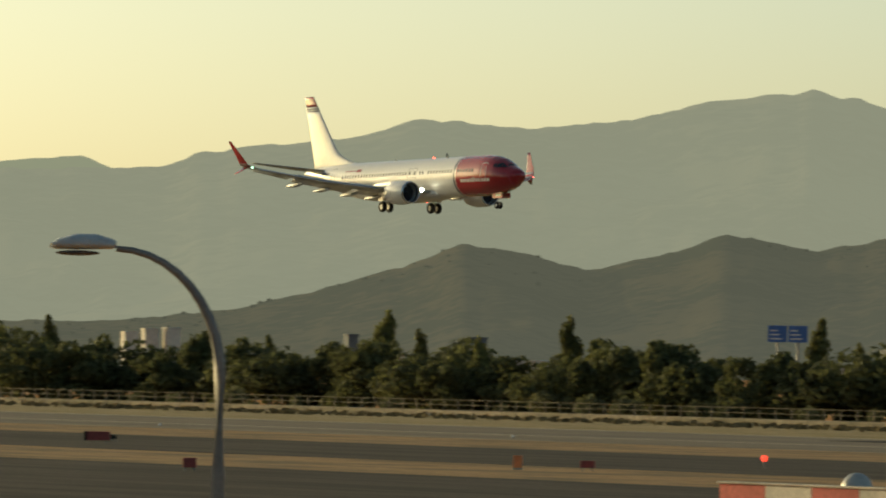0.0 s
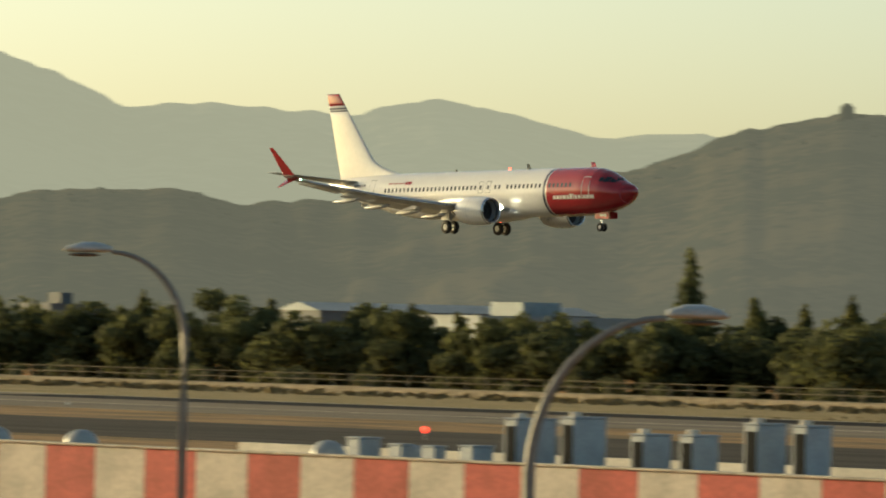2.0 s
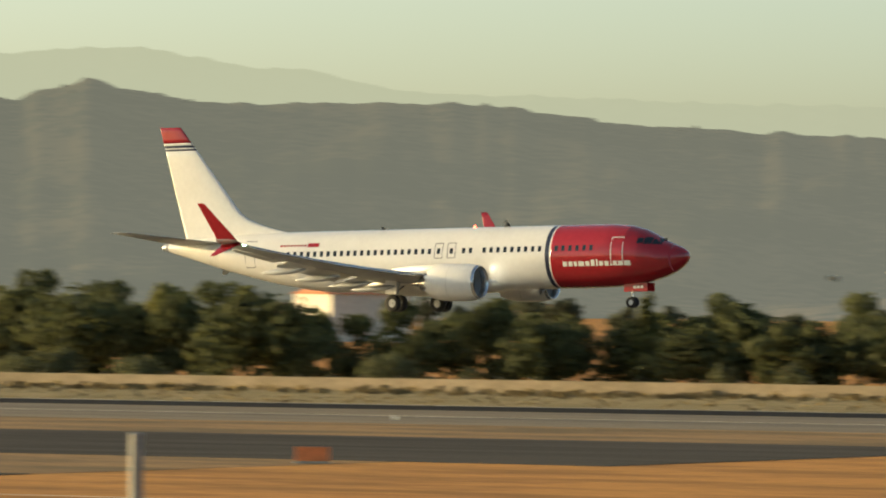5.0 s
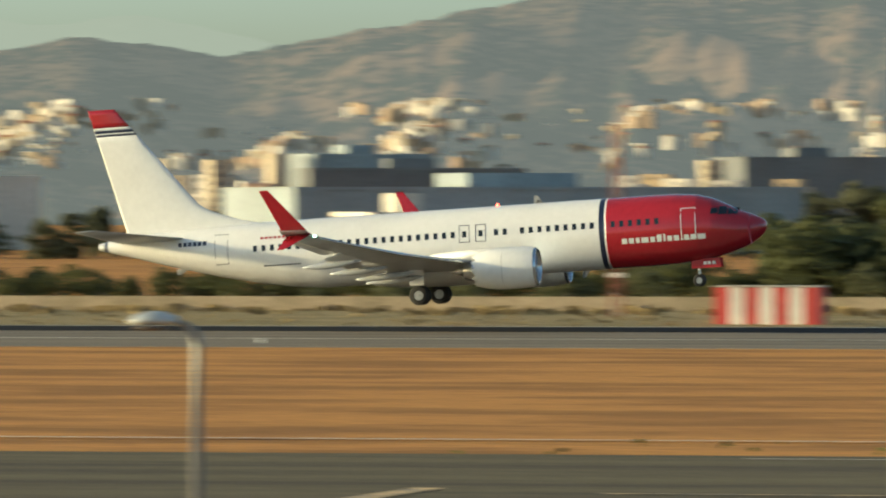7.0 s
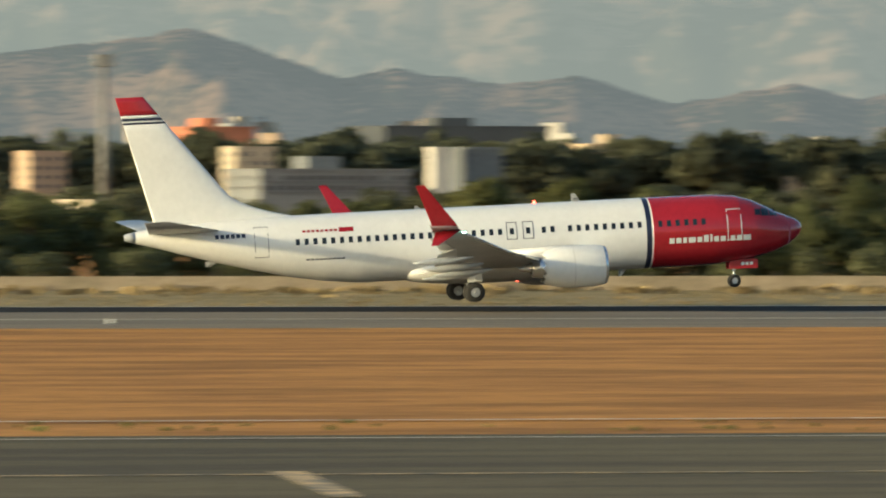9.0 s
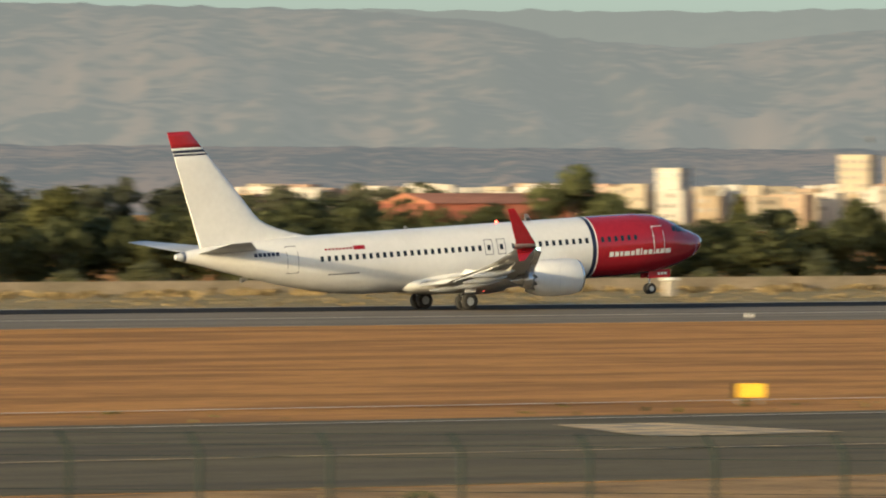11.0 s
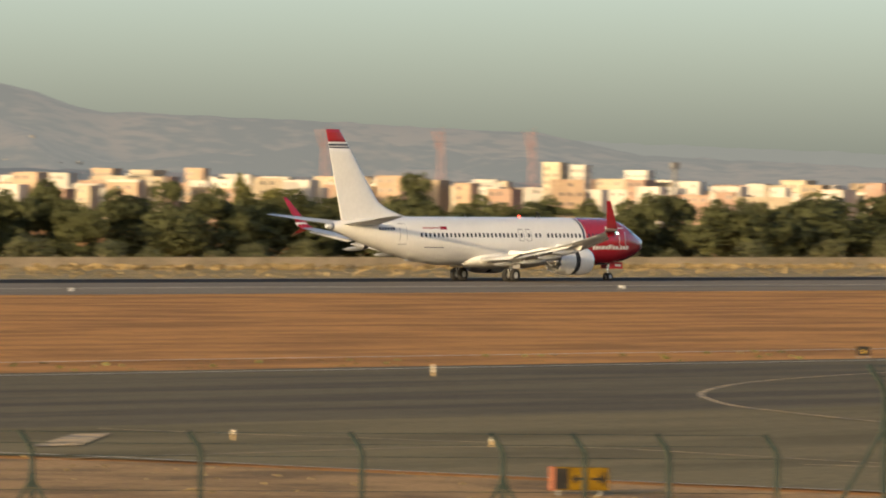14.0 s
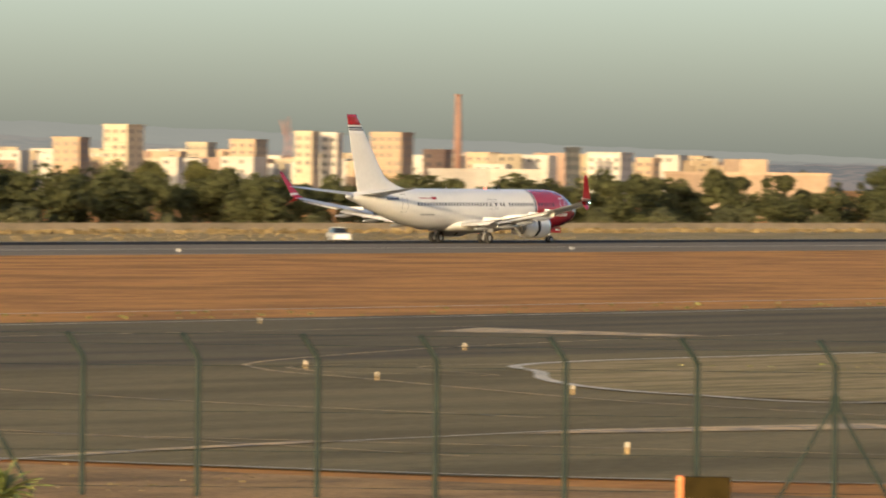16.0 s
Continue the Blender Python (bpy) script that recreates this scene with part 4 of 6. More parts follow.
REDGLOW = glow("red_lamp_glow", (1.0, 0.06, 0.04), 1.6)
CONCRETE = mat("weathered_concrete", (0.42, 0.37, 0.30), rough=0.9, vary=0.2, scale=1, fine=9)


def street_lamp(az_tip, az_root, el, d, az_pole, droop=0.0):
    """Curved pole with a flat cobra head; the head lies between two headings."""
    base = at(az_pole, d)
    tip, root = at(az_tip, d) - base, at(az_root, d) - base
    h = up(d, el)
    lamp = thing("street_lamp", Matrix.Translation(base), "grey curved street lamp with a flat pale head, unlit", "street lamp", "lamps of the access road")
    reach = root.length
    bend = min(h * .6, reach * 1.2)
    d1 = root.normalized()
    pts = [Vector((0, 0, 0)), Vector((0, 0, h - bend - 1.2)), Vector((0, 0, h - bend))]
    for k in range(1, 11):
        a = k / 10 * math.pi / 2
        pts.append(d1 * reach * (1 - math.cos(a)) + Vector((0, 0, h - bend + bend * math.sin(a) * .985)))
    n = len(pts)
    part("pole", tube(bm_(), pts, [.085 - .045 * min(1, i / (n - 1)) for i in range(n)], 10), GALV, lamp, "grey steel pole bending into an arm")
    L = (tip - root).length
    q = (tip - root).normalized()
    side = Vector((-q.y, q.x, 0))
    rings = []
    for u, w, t0, t1 in ((0, .05, .05, -.03), (.06, .075, .075, -.05), (.3, .15, .13, -.06), (.6, .17, .13, -.07), (.88, .13, .06, -.07), (1, .03, -.02, -.05)):
        c = root + q * L * u + Vector((0, 0, h + .02 * (1 - u) + .03 * u))
        rings.append([c + side * w * math.cos(a) + Vector((0, 0, t0 if math.sin(a) > 0 else -t1 * -1)) * abs(math.sin(a)) for a in [k * math.tau / 12 for k in range(12)]])
    head = part("lamp_head", loft(bm_(), rings), LAMP_SHELL, lamp, "pale grey lamp head", True)
    bm = bm_()
    c = root + q * L * .58 + Vector((0, 0, h - .085))
    bmesh.ops.create_uvsphere(bm, u_segments=12, v_segments=6, radius=1, matrix=Matrix.Translation(c) @ q.to_track_quat('X', 'Z').to_matrix().to_4x4() @ Matrix.Diagonal((L * .34, .12, .035, 1)))
    part("diffuser", bm, LAMP_UNDER, head, "dark lamp glass")
    return lamp


street_lamp(-59.13, -58.57, .87, 85, -57.68)
street_lamp(-51.76, -51.36, .565, 125, -50.73)
street_lamp(-46.15, -46.67, .12, 89, -47.8)
street_lamp(-38.47, -37.68, -.06, 60, -36.67)
street_lamp(-37, -36.5, .07, 95, -35.89)
street_lamp(-14.08, -13.66, -.99, 95, -13.5)
street_lamp(14.74, 14.33, -2.02, 80, 14.09)
street_lamp(38.53, 38.09, -2.36, 75, 37.6)
# lamp that turns its head to the camera
b = at(1.96, 86)
lamp = thing("street_lamp", Matrix.Translation(b), "pale street lamp with a domed head seen end-on, unlit", "street lamp", "lamps of the access road")
zt = up(86, -1.84)
part("pole", tube(bm_(), [(0, 0, 0), (.02, 0, 2.5), (.09, -.05, zt - .3), (.16, -.2, zt - .06)], [.105, .1, .095, .08], 12), mat("dull_cream_paint", (.27, .225, .15), rough=.7, vary=.15), lamp, "dull cream painted pole")
bm = bm_()
bmesh.ops.create_uvsphere(bm, u_segments=20, v_segments=10, radius=1, matrix=Matrix.Translation((.18, -.35, zt - .06)) @ Matrix.Diagonal((.41, .55, .3, 1)))
bmesh.ops.bisect_plane(bm, geom=bm.verts[:] + bm.edges[:] + bm.faces[:], plane_co=(0, 0, zt - .14), plane_no=(0, 0, -1), clear_outer=True)
bmesh.ops.holes_fill(bm, edges=bm.edges[:])
head = part("lamp_head", bm, LAMP_SHELL, lamp, "pale domed lamp head", True)
part("diffuser", cyl(bm_(), (.18, -.35, zt - .2), (.18, -.35, zt - .13), .22, .3, 16), LAMP_UNDER, head, "dark lamp glass")

b = at(-32.1, 92)
pole = thing("post", Matrix.Translation(b), "plain grey post with a flat top", "post")
part("shaft", cyl(bm_(), (0, 0, 0), (0, 0, up(92, -1.18)), .11, .09, 12), GALV, pole)
part("cap", cyl(bm_(), (0, 0, up(92, -1.18)), (0, 0, up(92, -1.18) + .03), .1, .08, 12), GALV, pole)

b = at(43.3, 90)
zt = up(90, -1.08)
pole = thing("light_mast", Matrix.Translation(b), "thin pale mast with two small white floodlights", "mast")
part("shaft", tube(bm_(), [(0, 0, 0), (0, 0, zt * .5), (0, 0, zt)], [.055, .045, .035], 10), CONCRETE, pole)
for k, z in enumerate((up(90, -1.6), up(90, -1.74))):
    bm = bm_()
    box(bm, -.15, -.11, z - .06, -.03, .05, z + .07, bevel=.02)
    fl = part("floodlight", bm, LAMP_SHELL, pole, "white floodlight box")
    bm = bm_()
    box(bm, -.05, -.02, z - .02, 0, .02, z + .02)
    part("bracket", bm, GALV, fl)
bm = bm_()
box(bm, .02, -.04, up(90, -1.93), .12, .04, up(90, -1.86), bevel=.01)
part("junction_box", bm, BLACK, pole)


# green steel fence posts with cranked tops
def post_model(h, brace, reach, rise, r):
    ob = thing("fence_post", pose(0, -600, 0), "green steel fence post with a cranked barbed-wire arm", "fence post", "posts of the near fence")
    part("shaft", cyl(bm_(), (0, 0, 0), (0, 0, h - rise), r, r, 10), GREEN_STEEL, ob)
    part("arm", tube(bm_(), [(0, 0, h - rise - .03), (-reach * .16, .03, h - rise * .8), (-reach, .08, h)], r * .95, 10), GREEN_STEEL, ob)
    if brace:
        for s in (-1, 1):
            part("brace", cyl(bm_(), (0, 0, h * .62), (s * .78 * h * .45, -s * .2, .02), r * .62, r * .62, 8), GREEN_STEEL, ob)
        bm = bm_()
        box(bm, -r * 1.3, -r * 1.3, h * .58, r * 1.3, r * 1.3, h * .66, bevel=.01)
        part("collar", bm, GREEN_STEEL, ob)
    return ob


def fence_line(azs, dist, h, braces, reach, rise, r):
    models = {False: None, True: None}
    turn = radians(-41)
    places = []
    for az in azs:
        p = at(az, dist(az))
        places.append(p)
        br = az in braces
        m = Matrix.Translation(p) @ Matrix.Rotation(turn, 4, 'Z')
        if models[br] is None:
            models[br] = post_model(h, br, reach, rise, r)
            models[br].matrix_basis = m
        else:
            copy_thing(models[br], m)
    bm = bm_()
    for z in [h * q for q in (.06, .28, .52, .8)] + [h - .25, h - .02]:
        off = Vector((-reach * .7, .05, 0)) if z > h - .4 else Vector((0, 0, 0))
        for a, b in zip(places, places[1:]):
            cyl(bm, a + off + Vector((0, 0, z)), b + off + Vector((0, 0, z)), .006, .006, 4, cap=False)
    tagged(new("fence_wire", finish("fence_wire", bm, GREEN_STEEL)), "thin wires strung along the near fence", "fence wire", "", "stuff")


fence_line((15.6, 16.7, 17.8, 18.9, 20.0, 21.1, 22.2, 23.3, 24.4, 25.5, 26.6, 27.7, 28.8, 29.91, 30.99, 32.05, 33.14, 34.16, 35.16, 36.67, 37.89, 39.1, 40.37, 41.54, 42.8, 44.06, 45.48, 46.84, 48.03, 48.72, 49.43, 50.34), lambda az: 136.5 / math.cos(radians(az - 41)), 2.5, (35.16, 44.06, 48.03), .25, .4, .055)
fence_line((51.24, 52.14, 53.11, 54.12, 55.12, 56.21, 57.32, 58.48, 59.7, 60.9, 62.1), lambda az: 151.0, 3.64, (51.24, 58.48), .37, .56, .066)


def sign(p, w, h, face, label, side=None, z=.25, name="sign"):
    """A low box sign on two short legs, facing the stand."""
    m = Matrix.Translation((*p, 0)) @ Matrix.Rotation(-math.atan2(p[0], p[1]), 4, 'Z')
    ob = thing(name, m, label, "sign")
    bm = bm_()
    box(bm, -w / 2, -.12, z, w / 2, .12, z + h, bevel=.02)
    part("panel", bm, face, ob)
    for s in (-.35, .35):
        bm = bm_()
        box(bm, s * w - .04, -.04, 0, s * w + .04, .04, z)
        part("leg", bm, GALV, ob)
    if side:
        bm = bm_()
        box(bm, -w / 2 - .02, -.15, z - .02, -w / 2 + w * .1, .15, z + h + .02, bevel=.01)
        part("end_panel", bm, side, ob, "end panel")
    return ob


def bars(ob, items, material, z=.25):
    for x, zz, w, h in items:
        bm = bm_()
        box(bm, x - w / 2, -.135, z + zz - h / 2, x + w / 2, -.12, z + zz + h / 2)
        part("lettering", bm, material, ob)


def text_on(ob, body, x, z, size, material, name="lettering"):
    cu = bpy.data.curves.new(name, 'FONT')
    cu.body, cu.size, cu.extrude, cu.align_x = body, size, .004, 'CENTER'
    t = new(name, cu)
    dg = bpy.context.evaluated_depsgraph_get()
    me = bpy.data.meshes.new_from_object(t.evaluated_get(dg))
    bpy.data.objects.remove(t)
    me.materials.clear()
    me.materials.append(material)
    o = new(name, me)
    o.parent = ob
    o.matrix_basis = pose(x, -.13, z, 90, 0, 0)
    return o


# the sign's shade is put into its darkened yellow and orange colours
s1 = sign((124.4, 109.4), 1.45, .56, mat("shaded_yellow_panel", (.115, .066, .006), rough=.95, vary=.15, scale=3, fine=14, spec=.1), "yellow taxiway sign with arrows and a black panel", mat("shaded_orange_panel", (.22, .06, .02), rough=.6, vary=.2), z=.14)
bm = bm_()
box(bm, -.6, -.13, .17, -.26, -.122, .67)
part("black_panel", bm, BLACK, s1, "black panel")
for x, f in ((.02, -1), (.42, 1)):
    bm = bm_()
    box(bm, x - .12, -.135, .39, x + .12, -.122, .45)
    v = [bm.verts.new(p) for p in ((x + f * .2, -.135, .42), (x + f * .06, -.135, .55), (x + f * .06, -.135, .29))]
    bm.faces.new(v)
    part("arrow", bm, BLACK, s1, "black arrow")
bars(s1, [(.62, .3, .06, .34), (-.43, .3, .16, .34)], BLACK, .12)
s2 = sign((242.5, 196), .62, .42, BLACK, "small black taxiway sign with a yellow letter", z=.12)
text_on(s2, "B", 0, .2, .26, YELLOW)
# shade on this sign's back is put in as near-black brown
sign((125.5, 80.3), 1.16, .48, mat("shaded_sign_back", (.03, .021, .007), rough=.95, vary=.2, spec=.05), "dark taxiway sign back with an orange end panel", ORANGE, z=.18)
s4 = sign((128.7, 203.3), 1.12, .5, YELLOW, "bright yellow taxiway sign on legs", BLACK)
sign((-454, 276), 2.0, .7, SIGN_RED, "dark red runway sign on legs", BLACK)
sign((-463, 283), .5, .3, BLACK, "small black sign on legs")
sign((-351, 220), .8, .6, SIGN_RED, "dark red holding sign on legs")
sign((-357, 254), .9, .45, SIGN_RED, "dull red sign on legs")
for p, w, h in (((-362, 252), .55, .8), ((-221, 280), .65, .5), ((-151.5, 256), 1.45, .62)):
    o = sign(p, w, h, ORANGE, "orange marker board on a pale base", z=.12)
    bm = bm_()
    box(bm, -w * .55, -.3, 0, w * .55, .3, .1)
    part("plinth", bm, CONCRETE, o, "pale plinth")
for p in ((-238, 315), (-370, 278), (-322, 283)):
    o = thing("marker_light", Matrix.Translation((*p, 0)), "red obstruction lamp on a short post", "lamp")
    part("post", cyl(bm_(), (0, 0, 0), (0, 0, .55), .06, .05, 8), GALV, o)
    bm = bm_()
    bmesh.ops.create_uvsphere(bm, u_segments=12, v_segments=8, radius=.22, matrix=Matrix.Translation((0, 0, .7)))
    part("globe", bm, REDGLOW, o, "lit red globe", True)
o = thing("marker_board", Matrix.Translation((120.1, 138, 0)) @ Matrix.Rotation(radians(-41), 4, 'Z'), "orange two-panel marker board on short legs", "marker")
for s in (-.22, .22):
    bm = bm_()
    box(bm, s - .2, -.05, .14, s + .2, .05, .72, bevel=.02)
    part("panel", bm, ORANGE, o)
    for q in (-.12, .12):
        bm = bm_()
        box(bm, s + q - .02, -.03, 0, s + q + .02, .03, .14)
        part("leg", bm, CREAM, o)
bm = bm_()
box(bm, -.6, -.2, 0, .5, .2, .04)
part("plinth", bm, CONCRETE, o)


def hut(p, w, d, h, label, mats, n, name):
    o = thing(name, Matrix.Translation((*p, 0)), label, "hut")
    for k in range(n):
        bm = bm_()
        box(bm, -w / 2 + w * k / n, -d / 2, 0, -w / 2 + w * (k + 1) / n, d / 2, h)
        part("wall_panel", bm, mats[k % 2], o)
    bm = bm_()
    box(bm, -w / 2 - .08, -d / 2 - .08, h, w / 2 + .08, d / 2 + .08, h + .09, bevel=.02)
    part("roof", bm, CONCRETE, o)
    return o


SAFE_RED = mat("safety_red", (0.52, 0.06, 0.05), rough=.6, vary=.12, scale=1, fine=9)
SAFE_WHITE = mat("safety_white", (0.74, 0.70, 0.62), rough=.6, vary=.1, scale=1, fine=9)
hut((-62.5, 410), 6.4, 3.0, 2.28, "equipment hut painted in red and white stripes", (SAFE_RED, SAFE_WHITE), 7, "striped_hut")
for x, y, h in ((-26.5, 402, 2.2), (-14.2, 402, 2.1), (-31.5, 413, 1.2), (34.2, 408, 2.0), (72, 425, 1.5), (264, 428, 1.4)):
    o = thing("marker_post", Matrix.Translation((x, y, 0)), "pale concrete marker post with a cap", "post", "pale posts beyond the runway")
    bm = bm_()
    box(bm, -.38, -.3, 0, .38, .3, h - .25, bevel=.04)
    part("shaft", bm, CONCRETE, o)
    bm = bm_()
    box(bm, -.5, -.4, h - .25, .5, .4, h, bevel=.06)
    part("cap", bm, SAFE_WHITE, o, "white cap")
o = thing("light_box", Matrix.Translation((21.6, 338.2, 0)), "pale box-shaped approach light beside the runway", "light box")
bm = bm_()
box(bm, -.6, -.35, .12, .6, .35, .95, bevel=.06)
part("housing", bm, mat("peach_paint", (.72, .52, .38), rough=.6, vary=.1), o)
bm = bm_()
box(bm, -.9, -.5, 0, .9, .5, .12)
part("plinth", bm, CONCRETE, o)

# paved cross-over patch with dark lights let into it
bm = bm_()
sheet(bm, [(-26.0, 283), (-17.5, 284), (-20.5, 340), (-27.5, 340)], .035)
surface("paved_patch", bm, SLAB, "bleached concrete patch in the grass", "patch")
for k in range(4):
    bm = bm_()
    box(bm, -25.4 + k * .55, 303 + k * 9, .03, -24.0 + k * .55, 306 + k * 9, .1)
    surface("drain_cover", bm, BLACK, "dark cover in the concrete patch", "cover", "")

# low approach and edge lights
EDGE = mat("blue_edge_lens", (.05, .08, .25), rough=.2, vary=.1)


def edge_light(p, lens, h=.42):
    o = thing("edge_light", Matrix.Translation((*p, 0)), "small yellow taxiway edge light", "edge light", "taxiway edge lights")
    part("stem", cyl(bm_(), (0, 0, 0), (0, 0, h * .6), .04, .035, 8), PAINT_Y, o)
    part("lens", cyl(bm_(), (0, 0, h * .6), (0, 0, h), .055, .04, 10), lens, o, "lens")
    return o


for p in ((254.8, 187.7), (225.6, 155.9), (199.4, 144.8), (190.5, 135.3), (184.5, 123.2), (146.8, 96.3), (204.9, 188.2), (145.6, 131.4), (138.9, 148.1), (143.1, 139.4), (200.0, 183.7)):
    edge_light(p, PAINT_W, .34)
for k in range(24):
    x = -560 + k * 60
    o = thing("runway_light", Matrix.Translation((x, 347.5, 0)), "low white runway edge light", "runway light", "runway edge lights")
    part("base", cyl(bm_(), (0, 0, 0), (0, 0, .12), .2, .16, 10), GALV, o)
    part("lens", cyl(bm_(), (0, 0, .12), (0, 0, .34), .12, .09, 10), SAFE_WHITE, o)


# ---- taxiway paint ----
line(-30, 168.5, 122, 168.0, .45, PAINT_Y, "taxiway_line", label="worn yellow taxiway line")
line(-30, 192.3, 1500, 192.3, .45, PAINT_W, "taxiway_edge_line", label="pale taxiway edge line")
for pts in (((-36.2, 160), (-35.3, 160), (-34.5, 171), (-35.3, 171)), ((23.6, 170), (24.5, 170), (23.9, 156), (23.1, 156)), ((108, 176), (111, 187), (115, 187), (115.5, 177)), ((110.5, 165.5), (112.5, 165.5), (109.2, 151), (107.6, 151)),
            ((139, 164.5), (141, 164.2), (137, 151), (135.5, 151)), ((134, 138.5), (136, 138.5), (143.6, 145), (142, 145)), ((129.6, 150), (130.6, 150.2), (130, 142.6), (128.6, 142.8)), ((133.5, 105.6), (134.5, 105), (147, 105.6), (146, 106.4)),
            ((155, 105.3), (168, 100.2), (170, 103.2), (160, 105.8)), ((250, 174.5), (258.4, 177.6), (255.6, 163.6), (252.5, 163.2)), ((136, 186.5), (139, 186.5), (139.5, 185), (136.5, 185))):
    bm = bm_()
    sheet(bm, pts, .055)
    surface("painted_marking", bm, PAINT_Y, "worn yellow painted marking on asphalt", "painted marking")


def arc_line(pts, w, material, z=.05, name="curved_line", label="worn yellow curved line"):
    """A smooth painted ribbon through a few points."""
    P = [Vector(p) for p in pts]
    pl = []
    for i in range(len(P) - 1):
        p0, p1, p2, p3 = P[max(i - 1, 0)], P[i], P[i + 1], P[min(i + 2, len(P) - 1)]
        for k in range(8):
            t = k / 8
            pl.append(.5 * ((2 * p1) + (p2 - p0) * t + (2 * p0 - 5 * p1 + 4 * p2 - p3) * t * t + (3 * p1 - p0 - 3 * p2 + p3) * t ** 3))
    pl.append(P[-1])
    bm = bm_()
    prev = None
    for i, p in enumerate(pl):
        d = (pl[min(i + 1, len(pl) - 1)] - pl[max(i - 1, 0)]).normalized()
        n = Vector((-d.y, d.x)) * w / 2
        cur = (bm.verts.new((*(p - n), z)), bm.verts.new((*(p + n), z)))
        if prev:
            bm.faces.new((prev[0], cur[0], cur[1], prev[1]))
        prev = cur
    bmesh.ops.recalc_face_normals(bm, faces=bm.faces)
    return surface(name, bm, material, label, "painted line")


arc_line([(260, 179), (230, 179.6), (221, 178), (210.7, 174.1), (203.6, 170.7), (196.5, 166.2), (190.6, 161.7), (185.8, 157.1), (181.2, 152), (177.7, 146.8), (173.5, 139.9), (170.6, 133), (168.2, 125.2), (166, 112)], .24, PAINT_Y)
arc_line([(262, 163.5), (240, 161), (225.1, 157.8), (209.4, 152.7), (202.4, 149.6), (199.2, 147), (195.6, 143), (192, 137), (186, 128), (180, 118), (176, 106)], .24, PAINT_Y)
arc_line([(210.6, 142.8), (206.5, 146.5), (200.8, 146.4), (198.3, 144), (196.9, 141.4), (198.3, 135.5)], .17, PAINT_Y)
arc_line([(222, 141), (206, 144), (199, 136)], .15, PAINT_Y)
arc_line([(128, 132), (138, 132), (144, 132), (147.5, 129.4), (147.2, 124.9), (146.3, 120), (145.8, 115), (144.2, 107.3), (142, 98)], .2, PAINT_Y)
arc_line([(143.4, 118), (145, 112.5), (147, 106), (149.3, 98.5), (151.5, 91.4), (154, 83)], .22, PAINT_Y)
arc_line([(146, 148), (146.6, 142.2), (147.3, 138.2), (148.1, 133)], .18, PAINT_Y)
arc_line([(130.8, 104.6), (137.5, 105.2), (142, 105.6), (160, 106)], .2, PAINT_W)
# grass island inside the turn
ISLAND = [(203, 137), (209, 142), (219, 144), (240, 143.5), (262, 142), (262, 128), (240, 120), (215, 115), (186, 112), (186.5, 120), (190, 126), (196, 132)]
bm = bm_()
sheet(bm, ISLAND, .06)
surface("grass_island", bm, VERGE, "pale grass island between taxiways", "grass")
arc_line(ISLAND[6:] + ISLAND[:4], .5, PAINT_W, .075, "island_edge_line", "pale painted edge round the grass island")
tufts("green_weeds", 214, 258, 121, 139, 500, .09, WEED, "weeds on the grass island", 7)
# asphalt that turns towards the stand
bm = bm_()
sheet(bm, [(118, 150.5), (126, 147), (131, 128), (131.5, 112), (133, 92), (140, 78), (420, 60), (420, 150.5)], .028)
# lighter copy of the taxiway asphalt, used at the bend only
surface("taxiway_bend", bm, mat("lighter_asphalt", (0.215, 0.17, 0.092), rough=1.0, vary=0.2, scale=0.2, fine=7.0, stretch=(0.2, 1, 1), second=(0.165, 0.132, 0.073), spec=0.03), "dark asphalt where the taxiway bends", "taxiway")
arc_line([(112, 151), (124, 148), (130, 136), (130.5, 124), (131, 112), (132.5, 100), (134, 90), (140, 76)], .22, PAINT_W, .06, "taxiway_edge_line", "pale worn edge line of the taxiway bend")
tufts("dry_grass_tufts", 60, 131, 92, 150, 1200, .05, REED, "dry grass and bare earth along the fence", 8)
bm = bm_()
sheet(bm, [(-20, 60), (132, 60), (130.2, 112), (129.5, 130), (123, 146), (110, 149.4), (-20, 149.4)], .012)
surface("bare_earth", bm, mat("bare_earth", (0.38, 0.225, 0.095), rough=.95, vary=.3, scale=.25, fine=5, second=(.22, .135, .06), bump=.4, spec=.1), "bare sandy earth along the near fence", "ground")


# ---- red and white striped building in front ----
WALL_Y, ROOF_Z = 109.4, 4.0


